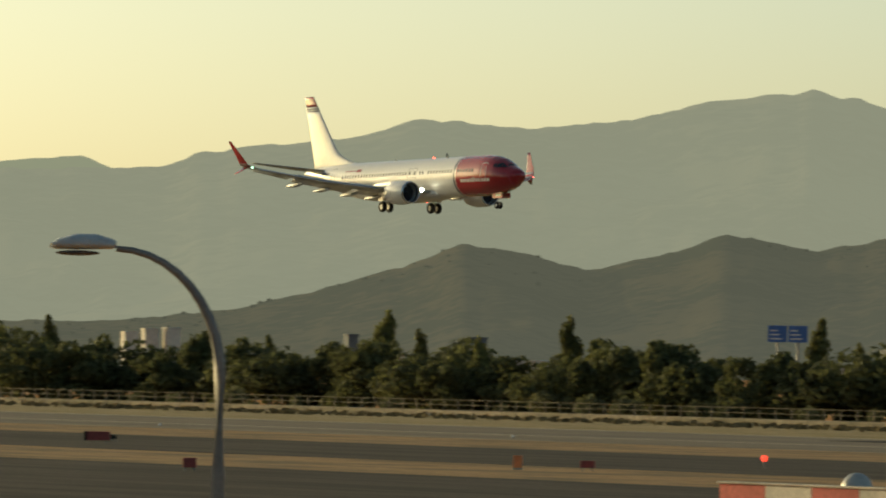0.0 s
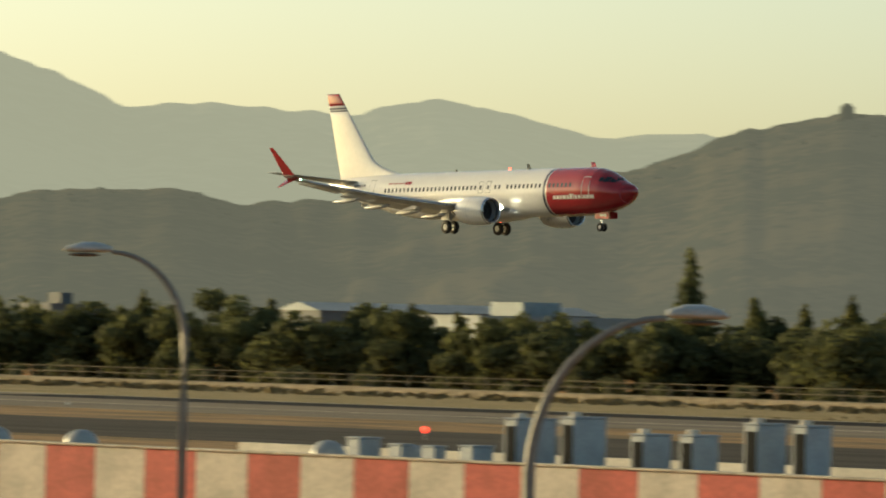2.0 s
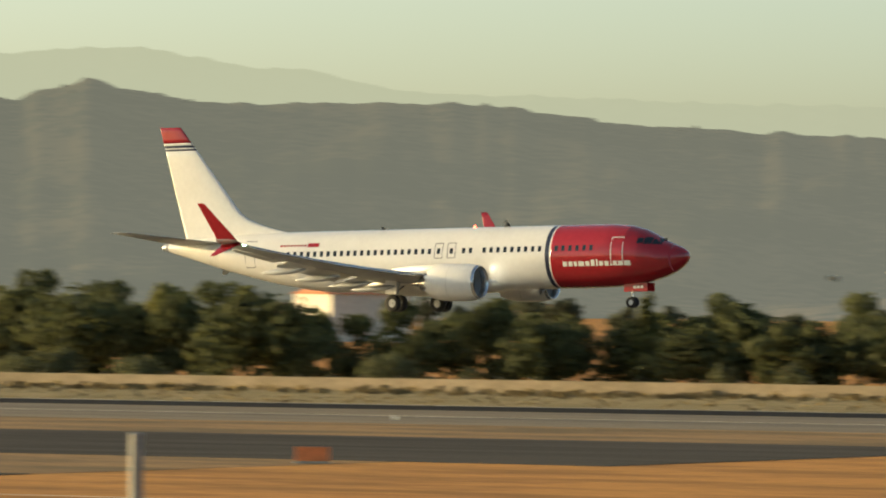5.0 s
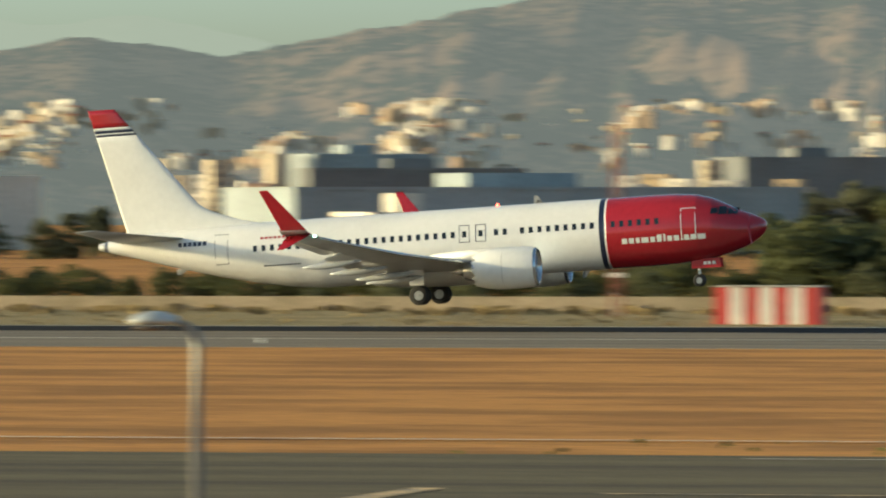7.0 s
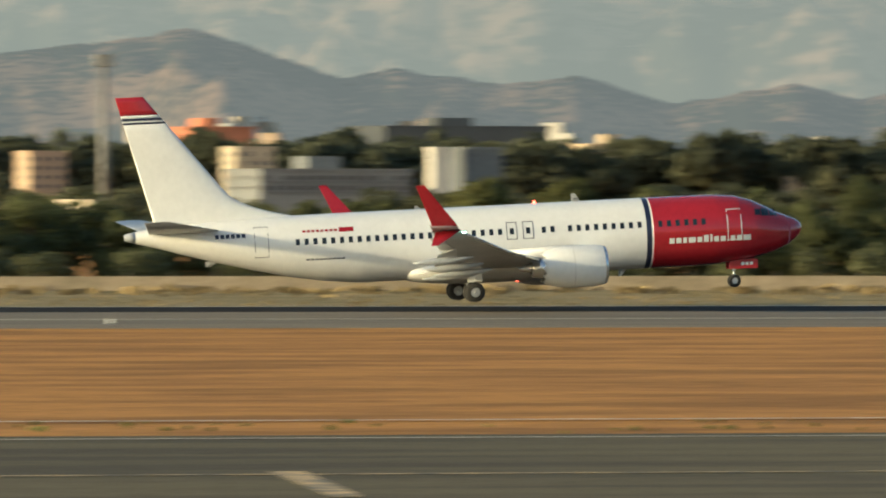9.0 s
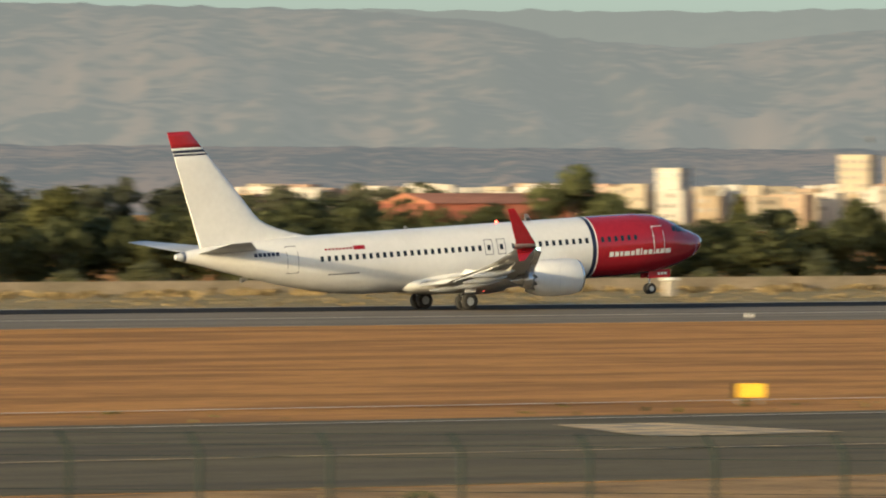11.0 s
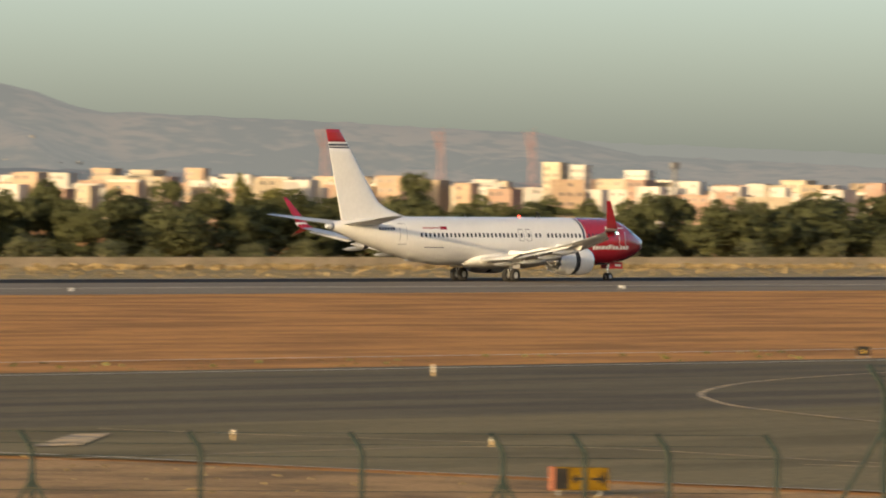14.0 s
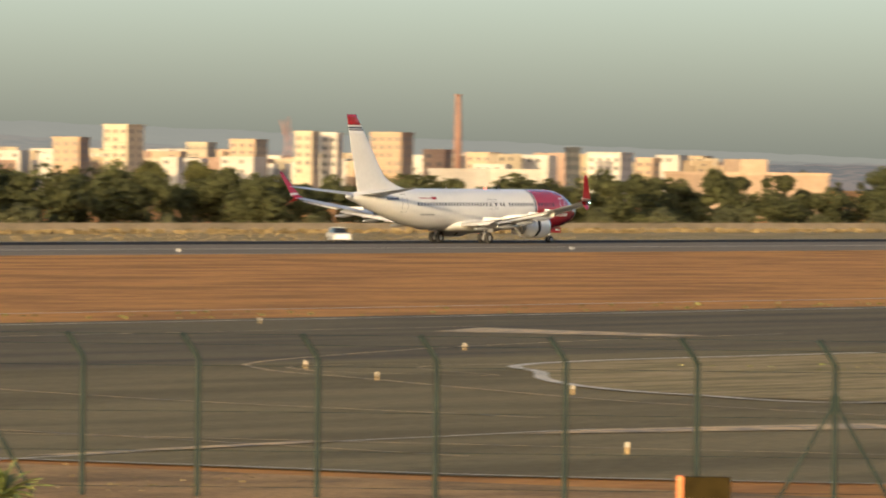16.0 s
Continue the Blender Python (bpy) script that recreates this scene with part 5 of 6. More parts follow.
def striped_block(x0, x1, y0, y1, z, w, label, first):
    b = thing("striped_building", pose(0, 0, 0), label, "building")
    bm = bm_()
    box(bm, x0 + .02, y0 + .25, 0, x1 - .25, y1, z - .55)
    body = part("body", bm, CREAM, b)
    bm = bm_()
    box(bm, x0 + .3, y0 + .3, z - .55, x1 - .3, y1 - .3, z - .45)
    part("roof", bm, ROOF_GREY, b, "blue-grey roof membrane")
    k, x = first, x0
    while x < x1 - .05:
        bm = bm_()
        xe = min(x + w, x1)
        box(bm, x, y0, 0, xe, y0 + .25, z, bevel=.015)
        part("facade_panel", bm, (STRIPE_RED, STRIPE_WHITE)[k % 2], b)
        k, x = k + 1, xe
    y = y0 + .25
    k = first + int((x1 - x0) / w)
    while y < y1 - .05:
        ye = min(y + w, y1)
        bm = bm_()
        box(bm, x1 - .25, y, 0, x1, ye, z, bevel=.015)
        part("facade_panel", bm, (STRIPE_RED, STRIPE_WHITE)[k % 2], b)
        k, y = k + 1, ye
    bm = bm_()
    box(bm, x0 - .05, y0 - .06, z, x1 + .06, y0 + .32, z + .07, bevel=.02)
    part("coping", bm, CONCRETE, b, "pale parapet coping")
    bm = bm_()
    box(bm, x1 - .32, y0 + .33, z, x1 + .06, y1, z + .07, bevel=.02)
    part("coping", bm, CONCRETE, b, "pale parapet coping")
    bm = bm_()
    box(bm, x0, y1 - .25, z - .55, x1, y1, z - .1)
    part("rear_parapet", bm, CREAM, b)
    return b


XA = WALL_Y * math.tan(radians(-44.62))
XB = WALL_Y * math.tan(radians(-44.0))
striped_block(-147.6, XA, WALL_Y, 123, ROOF_Z, 2.05, "long low building with faded red and white stripes", 0)
striped_block(XB, -95.6, WALL_Y, 122.5, ROOF_Z - .02, 2.0, "end block with red and white stripes and a flat roof", 0)
# recess with a rail between the two blocks
o = thing("balcony_recess", pose(0, 0, 0), "recessed landing with a pale steel rail", "balcony")
bm = bm_()
box(bm, XA + .02, WALL_Y + 1.6, 0, XB - .02, WALL_Y + 1.85, ROOF_Z - .3)
part("back_wall", bm, CREAM, o)
bm = bm_()
box(bm, XA + .02, WALL_Y + .3, 0, XB - .02, WALL_Y + 1.6, ROOF_Z - 1.3)
part("landing", bm, CONCRETE, o)
for k in range(5):
    x = XA + .12 + (XB - XA - .24) * k / 4
    part("rail_post", cyl(bm_(), (x, WALL_Y + .4, ROOF_Z - 1.3), (x, WALL_Y + .4, ROOF_Z - .15), .025, .025, 6), SAFE_WHITE, o)
for z in (.15, .5, .85):
    part("rail", cyl(bm_(), (XA + .05, WALL_Y + .4, ROOF_Z - z), (XB - .05, WALL_Y + .4, ROOF_Z - z), .025, .025, 6), SAFE_WHITE, o)
# low pale upper roof behind the end block
o = thing("roof_plinth", pose(0, 0, 0), "low pale roof upstand with grey joints", "roof upstand")
for k in range(9):
    bm = bm_()
    x0 = -117 + k * 2.4
    box(bm, x0, 118.6, ROOF_Z - .6, x0 + 2.3, 119.6, ROOF_Z + .22 - .012 * k, bevel=.03)
    part("upstand_block", bm, SAFE_WHITE if k % 3 else AC_WHITE, o)


def skylight(az, y, w, h=.42):
    x = y * math.tan(radians(az))
    o = thing("skylight_dome", Matrix.Translation((x, y, ROOF_Z - .45)), "milky roof-light dome on a kerb", "skylight", "roof-light domes")
    bm = bm_()
    box(bm, -w / 2 - .06, -w / 2 - .06, 0, w / 2 + .06, w / 2 + .06, .34, bevel=.02)
    part("kerb", bm, CONCRETE, o)
    bm = bm_()
    bmesh.ops.create_uvsphere(bm, u_segments=24, v_segments=12, radius=1, matrix=Matrix.Translation((0, 0, .34)) @ Matrix.Diagonal((w / 2, w / 2, h, 1)))
    bmesh.ops.bisect_plane(bm, geom=bm.verts[:] + bm.edges[:] + bm.faces[:], plane_co=(0, 0, .345), plane_no=(0, 0, -1), clear_outer=True)
    part("dome", bm, DOME, o, "rounded translucent cap", True)
    return o


for az, y, w in ((-52.3, 114, .86), (-51.58, 114, .95), (-49.5, 113.5, .95), (-48.82, 113.5, .95)):
    skylight(az, y, w)


def air_conditioner(az0, az1, el, y, depth=.95, z0=ROOF_Z - .45, grille=True):
    xa, xb = y * math.tan(radians(az0)), y * math.tan(radians(az1))
    z = up(y / math.cos(radians(az0)), el)
    o = thing("air_conditioner", Matrix.Translation(((xa + xb) / 2, y, z0)), "tall pale roof air-conditioning unit with dark grilles", "air conditioner", "roof air conditioners")
    span = math.radians(az1 - az0) * y / math.cos(radians(az0))
    w, h = .5, z - z0
    depth = max(.3, (span * .96 - w * .68) / .73)
    bm = bm_()
    box(bm, -w / 2, -depth / 2, .08, w / 2, depth / 2, h, bevel=.025)
    body = part("body", bm, AC_WHITE, o)
    bm = bm_()
    box(bm, -w / 2 - .02, -depth / 2 - .02, h, w / 2 + .02, depth / 2 + .02, h + .05, bevel=.015)
    part("lid", bm, AC_WHITE, o)
    if grille:
        bm = bm_()
        box(bm, -w * .3, -depth / 2 - .02, .2, w / 2 - .04, -depth / 2 - .004, h - .16)
        part("grille", bm, BLACK, o, "dark grille")
        part("fan_cowl", cyl(bm_(), (0, -depth * .25, h + .05), (0, -depth * .25, h + .17), .16, .13, 14), CREAM, o, "pale fan cowl")
    for s in (-1, 1):
        bm = bm_()
        box(bm, s * w * .4 - .05, -depth / 2, 0, s * w * .4 + .05, depth / 2, .08)
        part("foot", bm, GALV, o)
    return o


for az0, az1, el in ((-48.03, -47.57, -.78), (-47.55, -47.15, -.76), (-46.96, -46.6, -.89), (-46.55, -46.2, -.89), (-46.01, -45.63, -.78), (-45.6, -45.25, -.79)):
    air_conditioner(az0, az1, el, 115.5)
for az0, az1, el in ((-49.35, -49.05, -.97), (-49.0, -48.78, -1.02), (-48.72, -48.5, -1.03), (-48.4, -48.1, -1.02)):
    air_conditioner(az0, az1, el, 113, .6, grille=False)
# roof lamp and camera on the end block
x = 116 * math.tan(radians(-41.4))
o = thing("obstruction_light", Matrix.Translation((x, 116, ROOF_Z - .45)), "red obstruction light on the roof edge", "lamp")
part("stem", cyl(bm_(), (0, 0, 0), (0, 0, 1.05), .03, .03, 8), GALV, o)
part("lens", cyl(bm_(), (0, 0, 1.05), (0, 0, 1.2), .09, .07, 10), REDGLOW, o, "lit red lens")
x = 116 * math.tan(radians(-41.26))
o = thing("roof_camera", Matrix.Translation((x, 116, ROOF_Z - .45)), "white camera housing on a short roof stand", "camera")
part("stem", cyl(bm_(), (0, 0, 0), (0, 0, 1.0), .06, .05, 8), GALV, o)
bm = bm_()
box(bm, -.2, -.14, 1.0, .2, .14, 1.26, bevel=.04)
part("housing", bm, SAFE_WHITE, o)
bm = bm_()
box(bm, .12, -.15, 1.04, .19, -.142, 1.22)
part("window", bm, BLACK, o)
x = 114 * math.tan(radians(-41.8))
o = thing("skylight_dome", Matrix.Translation((x, 114, ROOF_Z - .45)), "flat cream roof hatch", "roof hatch")
bm = bm_()
box(bm, -.55, -.5, 0, .55, .5, .42, bevel=.05)
part("kerb", bm, CREAM, o)
bm = bm_()
box(bm, -.62, -.56, .42, .62, .56, .56, bevel=.06)
part("lid", bm, DOME, o)


# ---- far side: perimeter fence, pipe bridge, road car ----
bm = bm_()
x = -900.0
while x < 900:
    box(bm, x, 458.95, 0, x + .09, 459.05, 1.9 if x < -330 else 1.25)
    x += 3.0
for z in (.7, 1.4, 2.0):
    box(bm, -900, 458.96, z, -330, 459.02, z + .05)
tagged(new("perimeter_fence", finish("perimeter_fence", bm, mat("old_fence", (.26, .21, .145), rough=.85, vary=.25, rand=.2))), "long weathered wire fence with concrete posts", "fence", "", "stuff")
strip("perimeter_wall", -330, 458.4, 900, 458.7, 1.0, mat("sandy_wall", (.34, .265, .175), rough=.95, vary=.2, scale=.3, fine=4, second=(.28, .22, .14)), "low sandy wall along the airfield edge", "wall")
strip("bank", -1500, 461, 1500, 463.4, .75, mat("pale_bank", (.36, .29, .2), rough=.95, vary=.3, scale=.4, fine=5, stretch=(.1, 1, 1), second=(.25, .21, .13)), "pale earth bank at the airfield's edge", "bank")
PIPE = mat("grey_pipe", (.10, .105, .105), rough=.6, metal=.1, vary=.25, scale=.3, fine=4)
o = thing("pipe_rack", pose(0, 0, 0), "long grey pipes on low trestles beyond the fence", "pipe rack")
for z, r in ((2.3, .2), (1.55, .26), (.8, .2)):
    part("pipe", cyl(bm_(), (-462, 468 + z * .2, z), (-355, 468 + z * .2, z), r, r, 10), PIPE, o)
for k in range(12):
    bm = bm_()
    x = -460 + k * 9.4
    box(bm, x - .15, 467.8, 0, x + .15, 468.9, 2.1)
    part("trestle", bm, CONCRETE, o)
o = hut((-456, 464), 6, 3, 2.6, "small weathered concrete pump house", (CONCRETE, CONCRETE), 3, "pump_house")

CAR = mat("white_car_paint", (.75, .75, .73), rough=.3, vary=.04, coat=.5)
p = at(54.28, 668)
car = thing("car", Matrix.Translation((p.x, p.y, .0)) @ Matrix.Rotation(radians(226), 4, 'Z'), "white hatchback parked on the perimeter road", "car")
sec = [(-2.0, .35, .8), (-1.9, .3, .95), (-1.2, .28, 1.0), (.9, .28, 1.0), (1.9, .3, .85), (2.05, .35, .6)]
part("body", loft(bm_(), [[Vector((x, -.85, z0)), Vector((x, .85, z0)), Vector((x, .8, z1)), Vector((x, -.8, z1))] for x, z0, z1 in sec], smooth=False), CAR, car, "white body")
part("cabin", loft(bm_(), [[Vector((x, -w, z)) , Vector((x, w, z)), Vector((x2, w * .85, 1.48)), Vector((x2, -w * .85, 1.48))] for x, w, z, x2 in ((-1.85, .74, .95, -1.5), (1.1, .74, .95, .35))], smooth=False), GLASS, car, "dark glazed cabin")
bm = bm_()
box(bm, -1.45, -.62, 1.47, .3, .62, 1.52, bevel=.02)
part("roof", bm, CAR, car, "white roof")
for x in (-1.3, 1.3):
    for y in (-.8, .8):
        wh = part("wheel", cyl(bm_(), (x, y - .1, .32), (x, y + .1, .32), .32, .32, 16), TYRE, car)
        part("rim", cyl(bm_(), (x, y - .11, .32), (x, y + .11, .32), .18, .18, 10), SILVER, wh)


# ---- town, works and sheds ----
def render_mat(name, c, v=.12):
    return mat(name, c, rough=.85, vary=v, scale=.08, fine=1.2, rand=.12, spec=.2)


WALLS = [render_mat("cream_facade", (.44, .37, .27)), render_mat("white_facade", (.54, .50, .43)), render_mat("peach_facade", (.43, .315, .22)), render_mat("sand_facade", (.37, .285, .19)), render_mat("pink_facade", (.36, .245, .185))]
GREYWALL, SHED, SHEDROOF = render_mat("grey_cladding", (.17, .175, .175)), render_mat("pale_shed", (.13, .14, .145)), render_mat("bluish_shed_roof", (.25, .28, .29))
TILE = render_mat("terracotta_roof", (.36, .15, .085), .25)
REDWALL = render_mat("brick_red_hall", (.27, .095, .065))
DULL = render_mat("dark_window_band", (.07, .075, .08))
HOLE = mat("window_glass_far", (.085, .082, .08), rough=.3, vary=.2)


def window_mesh(w, h):
    bm = bm_()
    box(bm, -w / 2, -.06, -h / 2, w / 2, .06, h / 2)
    return finish("window", bm, HOLE)


WIN = window_mesh(.8, .85)
WINW = window_mesh(1.25, .75)


def block(az0, az1, el0, el1, r, wall, label, name="apartment_block", depth=14.0, roof=None, windows=True, parapet=True, category="building", turn=18.0, storey=1.75, win=None):
    """A building that spans two headings, r metres off, with its top at el1; its base goes down to the ground or slope."""
    if len(label.split()) < 4:
        label += " behind the trees"
    xa, xb = at(az0, r), at(az1, r)
    span = (xb - xa).length
    if windows:
        depth = min(depth, span * .9)
    q_ = radians(turn)
    if span < depth * 1.3 * abs(math.sin(q_)) + 3:
        depth = max(3.0, (span - 3) / 1.3 / max(.05, abs(math.sin(q_))))
    w = (span - depth * abs(math.sin(q_))) / math.cos(q_)
    face = -1 if turn > 0 else 1
    c = (xa + xb) / 2
    z1 = up(r, el1)
    z0 = max(-1.0, min(up(r, el0) - 3, z1 - 4)) if el0 > .2 else 0.0
    h = z1 - z0
    o = thing(name, Matrix.Translation((c.x, c.y, z0)) @ Matrix.Rotation(-radians((az0 + az1) / 2) + radians(turn), 4, 'Z'), label, category)
    bm = bm_()
    box(bm, -w / 2, 0, 0, w / 2, depth, h)
    part("wall", bm, wall, o)
    if roof:
        bm = bm_()
        v = [Vector((-w / 2 - .4, -.4, h)), Vector((w / 2 + .4, -.4, h)), Vector((w / 2 + .4, depth + .4, h)), Vector((-w / 2 - .4, depth + .4, h))]
        t = [Vector((-w / 2 - .4, depth / 2, h + depth * .06)), Vector((w / 2 + .4, depth / 2, h + depth * .06))]
        vs = [bm.verts.new(p) for p in v + t]
        for f in ((0, 1, 5, 4), (2, 3, 4, 5), (1, 2, 5), (3, 0, 4), (3, 2, 1, 0)):
            bm.faces.new([vs[i] for i in f])
        part("roof", bm, roof, o)
    elif parapet:
        bm = bm_()
        box(bm, -w / 2 - .15, -.15, h, w / 2 + .15, depth + .15, h + .5)
        part("parapet", bm, wall, o)
        if w > 9:
            bm = bm_()
            box(bm, -w * .12, depth * .3, h + .5, w * .1, depth * .7, h + 2.6)
            part("stair_head", bm, wall, o)
    if windows:
        bm = bm_()
        for j in range(1, int(h / storey)):
            if z0 + h - j * storey > 5:
                box(bm, -w / 2 - .12, -.22, h - j * storey - .08, w / 2 + .12, 0, h - j * storey + .08)
        if len(bm.verts):
            part("floor_band", bm, wall, o)
        else:
            bm.free()
        nz = max(1, int(h / storey))
        nx = max(2, min(18, int(w / 1.7)))
        for j in range(nz):
            z = h - 1.05 - j * storey
            if z < 1.2 or z0 + z < 5:
                continue
            for i in range(nx):
                if (i * 7 + j * 3 + int(w)) % 11 == 0:
                    continue
                piece("window", win or WIN, o, pose(-w / 2 + w * (i + .5) / nx, -.01, z))
        ns = max(1, int(depth / 3.0))
        for j in range(min(nz, 9)):
            z = h - 1.05 - j * storey
            if z < 1.2 or z0 + z < 5:
                continue
            for i in range(ns):
                piece("window", win or WIN, o, pose(face * (w / 2 - .01), depth * (i + .5) / ns, z, 0, 0, 90))
    return o


# east: the old silo works
R = 900


def silo(az0, az1, el1, r, label):
    p, q = at(az0, r), at(az1, r)
    rad = (q - p).length / 2
    c = (p + q) / 2
    o = thing("silo", Matrix.Translation((c.x, c.y, 0)), label, "silo", "silos of the works")
    h = up(r, el1)
    part("drum", cyl(bm_(), (0, rad, 0), (0, rad, h), rad, rad, 32), WALLS[3], o, "", True)
    for k in range(5):
        part("band", cyl(bm_(), (0, rad, h * (k + 1) / 5.5), (0, rad, h * (k + 1) / 5.5 + .25), rad + .05, rad + .05, 32), WALLS[3], o)
    return o


block(39.16, 39.57, 0, .27, R, WALLS[2], "orange-lit low wing of the silo works", "works_building", 16, windows=False, turn=-20)
block(39.57, 39.8, 0, .30, R - 4, WALLS[1], "white block of the silo works", "works_building", 14, windows=False, turn=-20)
block(39.72, 39.9, 0, .08, R - 8, WALLS[0], "low cream annexe of the works", "works_building", 8, turn=-20)
block(39.8, 39.96, 0, .39, R + 6, WALLS[2], "tall narrow works tower", "works_building", 10, windows=False, turn=-20)
block(39.96, 40.24, 0, .31, R, WALLS[2], "sandy works block", "works_building", 14, windows=True, turn=-20)
block(40.24, 40.9, 0, .33, R - 2, WALLS[3], "large sandy works block with vertical ribs", "works_building", 18, windows=False, turn=-20)
block(40.3, 40.62, 0, .42, R + 10, WALLS[2], "raised loft of the works", "works_building", 10, windows=False, turn=-20)
block(40.62, 40.88, 0, .46, R + 10, WALLS[0], "raised cream loft of the works", "works_building", 10, windows=False, turn=-20)
silo(40.95, 41.18, .48, R, "tall sandy concrete silo drum")
silo(41.2, 41.39, .48, R + 3, "tall sandy concrete silo drum beside its twin")
block(40.97, 41.33, 0, .585, R + 12, WALLS[1], "white head house above the silos", "works_building", 8, windows=False, turn=-20)

# east: city blocks, tall first
CITY = ((51.82, 52.13, .22, 1500, 2), (52.22, 52.56, .33, 1480, 0), (52.95, 53.2, .19, 1700, 0), (53.3, 53.62, .22, 1650, 2), (53.87, 54.08, .29, 1450, 0), (54.1, 54.28, .28, 1460, 1), (54.49, 54.85, .29, 1470, 2), (54.95, 55.2, .15, 1500, 4), (55.3, 55.6, .13, 1600, 2),
        (56.32, 56.7, .14, 1400, 1), (48.3, 48.52, .26, 1700, 0), (48.54, 48.72, .24, 1700, 1), (56.75, 56.95, .1, 1500, 2), (49.0, 49.25, .2, 1750, 1), (44.5, 44.75, .17, 1700, 2), (44.8, 45.1, .16, 1720, 0), (45.3, 45.5, .18, 1800, 2), (43.0, 43.15, .1, 1700, 2), (50.3, 50.6, .13, 1700, 0),
        (33.05, 33.38, .34, 1500, 0), (33.42, 33.9, .32, 1520, 3), (31.5, 31.8, .23, 1500, 1))
for az0, az1, el, r, k in CITY:
    block(az0, az1, 0, el, r, WALLS[k], ("cream apartment block with rows of dark windows", "white apartment block with rows of dark windows", "peach apartment block in low sunlight", "sandy apartment block with a flat roof", "brick-pink apartment block")[k], depth=16, turn=-rng.uniform(14, 30))
block(56.2, 56.33, 0, .18, 1380, DULL, "dark narrow office block", depth=12)
block(55.28, 56.23, 0, -.02, 1000, WALLS[1], "long pale factory shed", "shed", 30, windows=False, category="shed")
block(50.07, 50.54, 0, -.03, 900, WALLS[0], "low cream shed roof", "shed", 20, windows=False, category="shed")
block(57.2, 58.6, 0, -.02, 1100, WALLS[2], "long orange-roofed shed", "shed", 24, windows=False, category="shed")
block(34.35, 35.02, 0, .16, 1500, WALLS[1], "white halls with pale roofs", "shed", 24, windows=False, category="shed")
block(36.06, 36.25, 0, .2, 1500, WALLS[1], "small white tower block", depth=10)
block(35.2, 36.6, 0, .1, 1300, SHEDROOF, "blue-grey industrial shed", "shed", 26, windows=False, category="shed")
block(29.45, 31.4, 0, -.05, 780, REDWALL, "long hall with a brick-red roof", "hall", 20, TILE, windows=False, category="hall")
# chimney and cranes
CHIM = render_mat('old_chimney_brick', (.26, .15, .11))
p = at(55.275, 1500)
o = thing("chimney", Matrix.Translation(p), "tall tapering brick factory chimney", "chimney")
part("shaft", tube(bm_(), [(0, 0, 0), (0, 0, up(1500, .3)), (0, 0, up(1500, .62))], [.95, .8, .62], 16), CHIM, o)
part("rim", cyl(bm_(), (0, 0, up(1500, .62)), (0, 0, up(1500, .635)), .75, .75, 16), CHIM, o)
# dull red stands in for haze over the distant cranes
CRANE = mat("hazed_crane_paint", (.34, .19, .16), rough=.8, vary=.2, scale=.1, fine=1)
for az in (46.5, 47.48, 48.25, 53.84):
    r = 1900
    p = at(az, r)
    h = up(r, .53 if az < 50 else .4)
    o = thing("harbour_crane", Matrix.Translation(p), "distant slim red lattice crane", "crane", "distant cranes")
    for s in (-1, 1):
        part("leg", cyl(bm_(), (s * 1.9, 0, 0), (s * .7, 0, h), .2, .16, 6), CRANE, o)
    for k in range(8):
        z = h * (k + .5) / 8
        part("lattice", cyl(bm_(), (-2.0 + .16 * k, 0, z), (2.0 - .16 * k, 0, z + h / 9), .1, .1, 5), CRANE, o)
    part("jib", cyl(bm_(), (-1.0, 0, h * .78), (-3.4, 0, h * 1.0), .3, .2, 6), CRANE, o)
# lattice mast with red bands by the runway's far side
p = at(-9.96, 440)
o = thing("lattice_mast", Matrix.Translation(p), "slim red and white lattice mast", "mast")
h = up(440, .68)
RUSTY = mat('faded_mast_red', (.22, .07, .05), rough=.8, vary=.2)
for s, q in ((-1, -1), (1, -1), (1, 1), (-1, 1)):
    part("leg", cyl(bm_(), (s * .32, q * .32, 0), (s * .26, q * .26, h), .05, .05, 5), RUSTY, o)
for k in range(22):
    z = h * k / 22
    f = 1 if k % 2 else -1
    part("lattice", cyl(bm_(), (-.3 * f, -.3, z), (.3 * f, -.3, z + h / 22), .035, .035, 5), RUSTY if (k // 3) % 2 else CONCRETE, o)
bm = bm_()
box(bm, -.55, -.3, 2.6, .5, .3, 2.9)
part("cabinet", bm, SAFE_WHITE, o)
for az, el, r in ((6.51, .98, 800), (3.65, .64, 760), (-5.88, .82, 900), (49.45, .23, 1500)):
    p = at(az, r)
    o = thing("light_tower", Matrix.Translation(p), "grey floodlight tower behind the trees", "mast")
    part("shaft", tube(bm_(), [(0, 0, 0), (0, 0, up(r, el))], [.6, .42], 10), GALV, o)
    bm = bm_()
    box(bm, -1.05, -.5, up(r, el), 1.05, .5, up(r, el) + 1.5, bevel=.1)
    part("lamp_ring", bm, GALV, o)

# north: the blocks behind the runway's middle
# low sun on the hall's end is put in as a cream wall
block(-12.89, -12.69, .2, .41, 1500, WALLS[0], "yellow-lit end of a long hall", "hall", 20, windows=False, category="hall")
block(-12.68, -11.33, .2, .41, 1505, SHEDROOF, "long grey-blue industrial hall", "hall", 30, windows=False, category="hall")
block(-12.6, -10.66, 0, .29, 1490, GREYWALL, "dark grey industrial hall", "hall", 10, windows=False, category="hall")
block(-9.24, -9.03, 0, .35, 1480, WALLS[0], "cream office block beside a dark hall", depth=14, windows=True)
block(-9.02, -7.4, 0, .38, 1500, GREYWALL, "long dark hall with a pale roof edge", "hall", 24, windows=False, category="hall")
block(-13.4, -13.18, 0, .36, 1450, WALLS[0], "small cream tower block", depth=10)
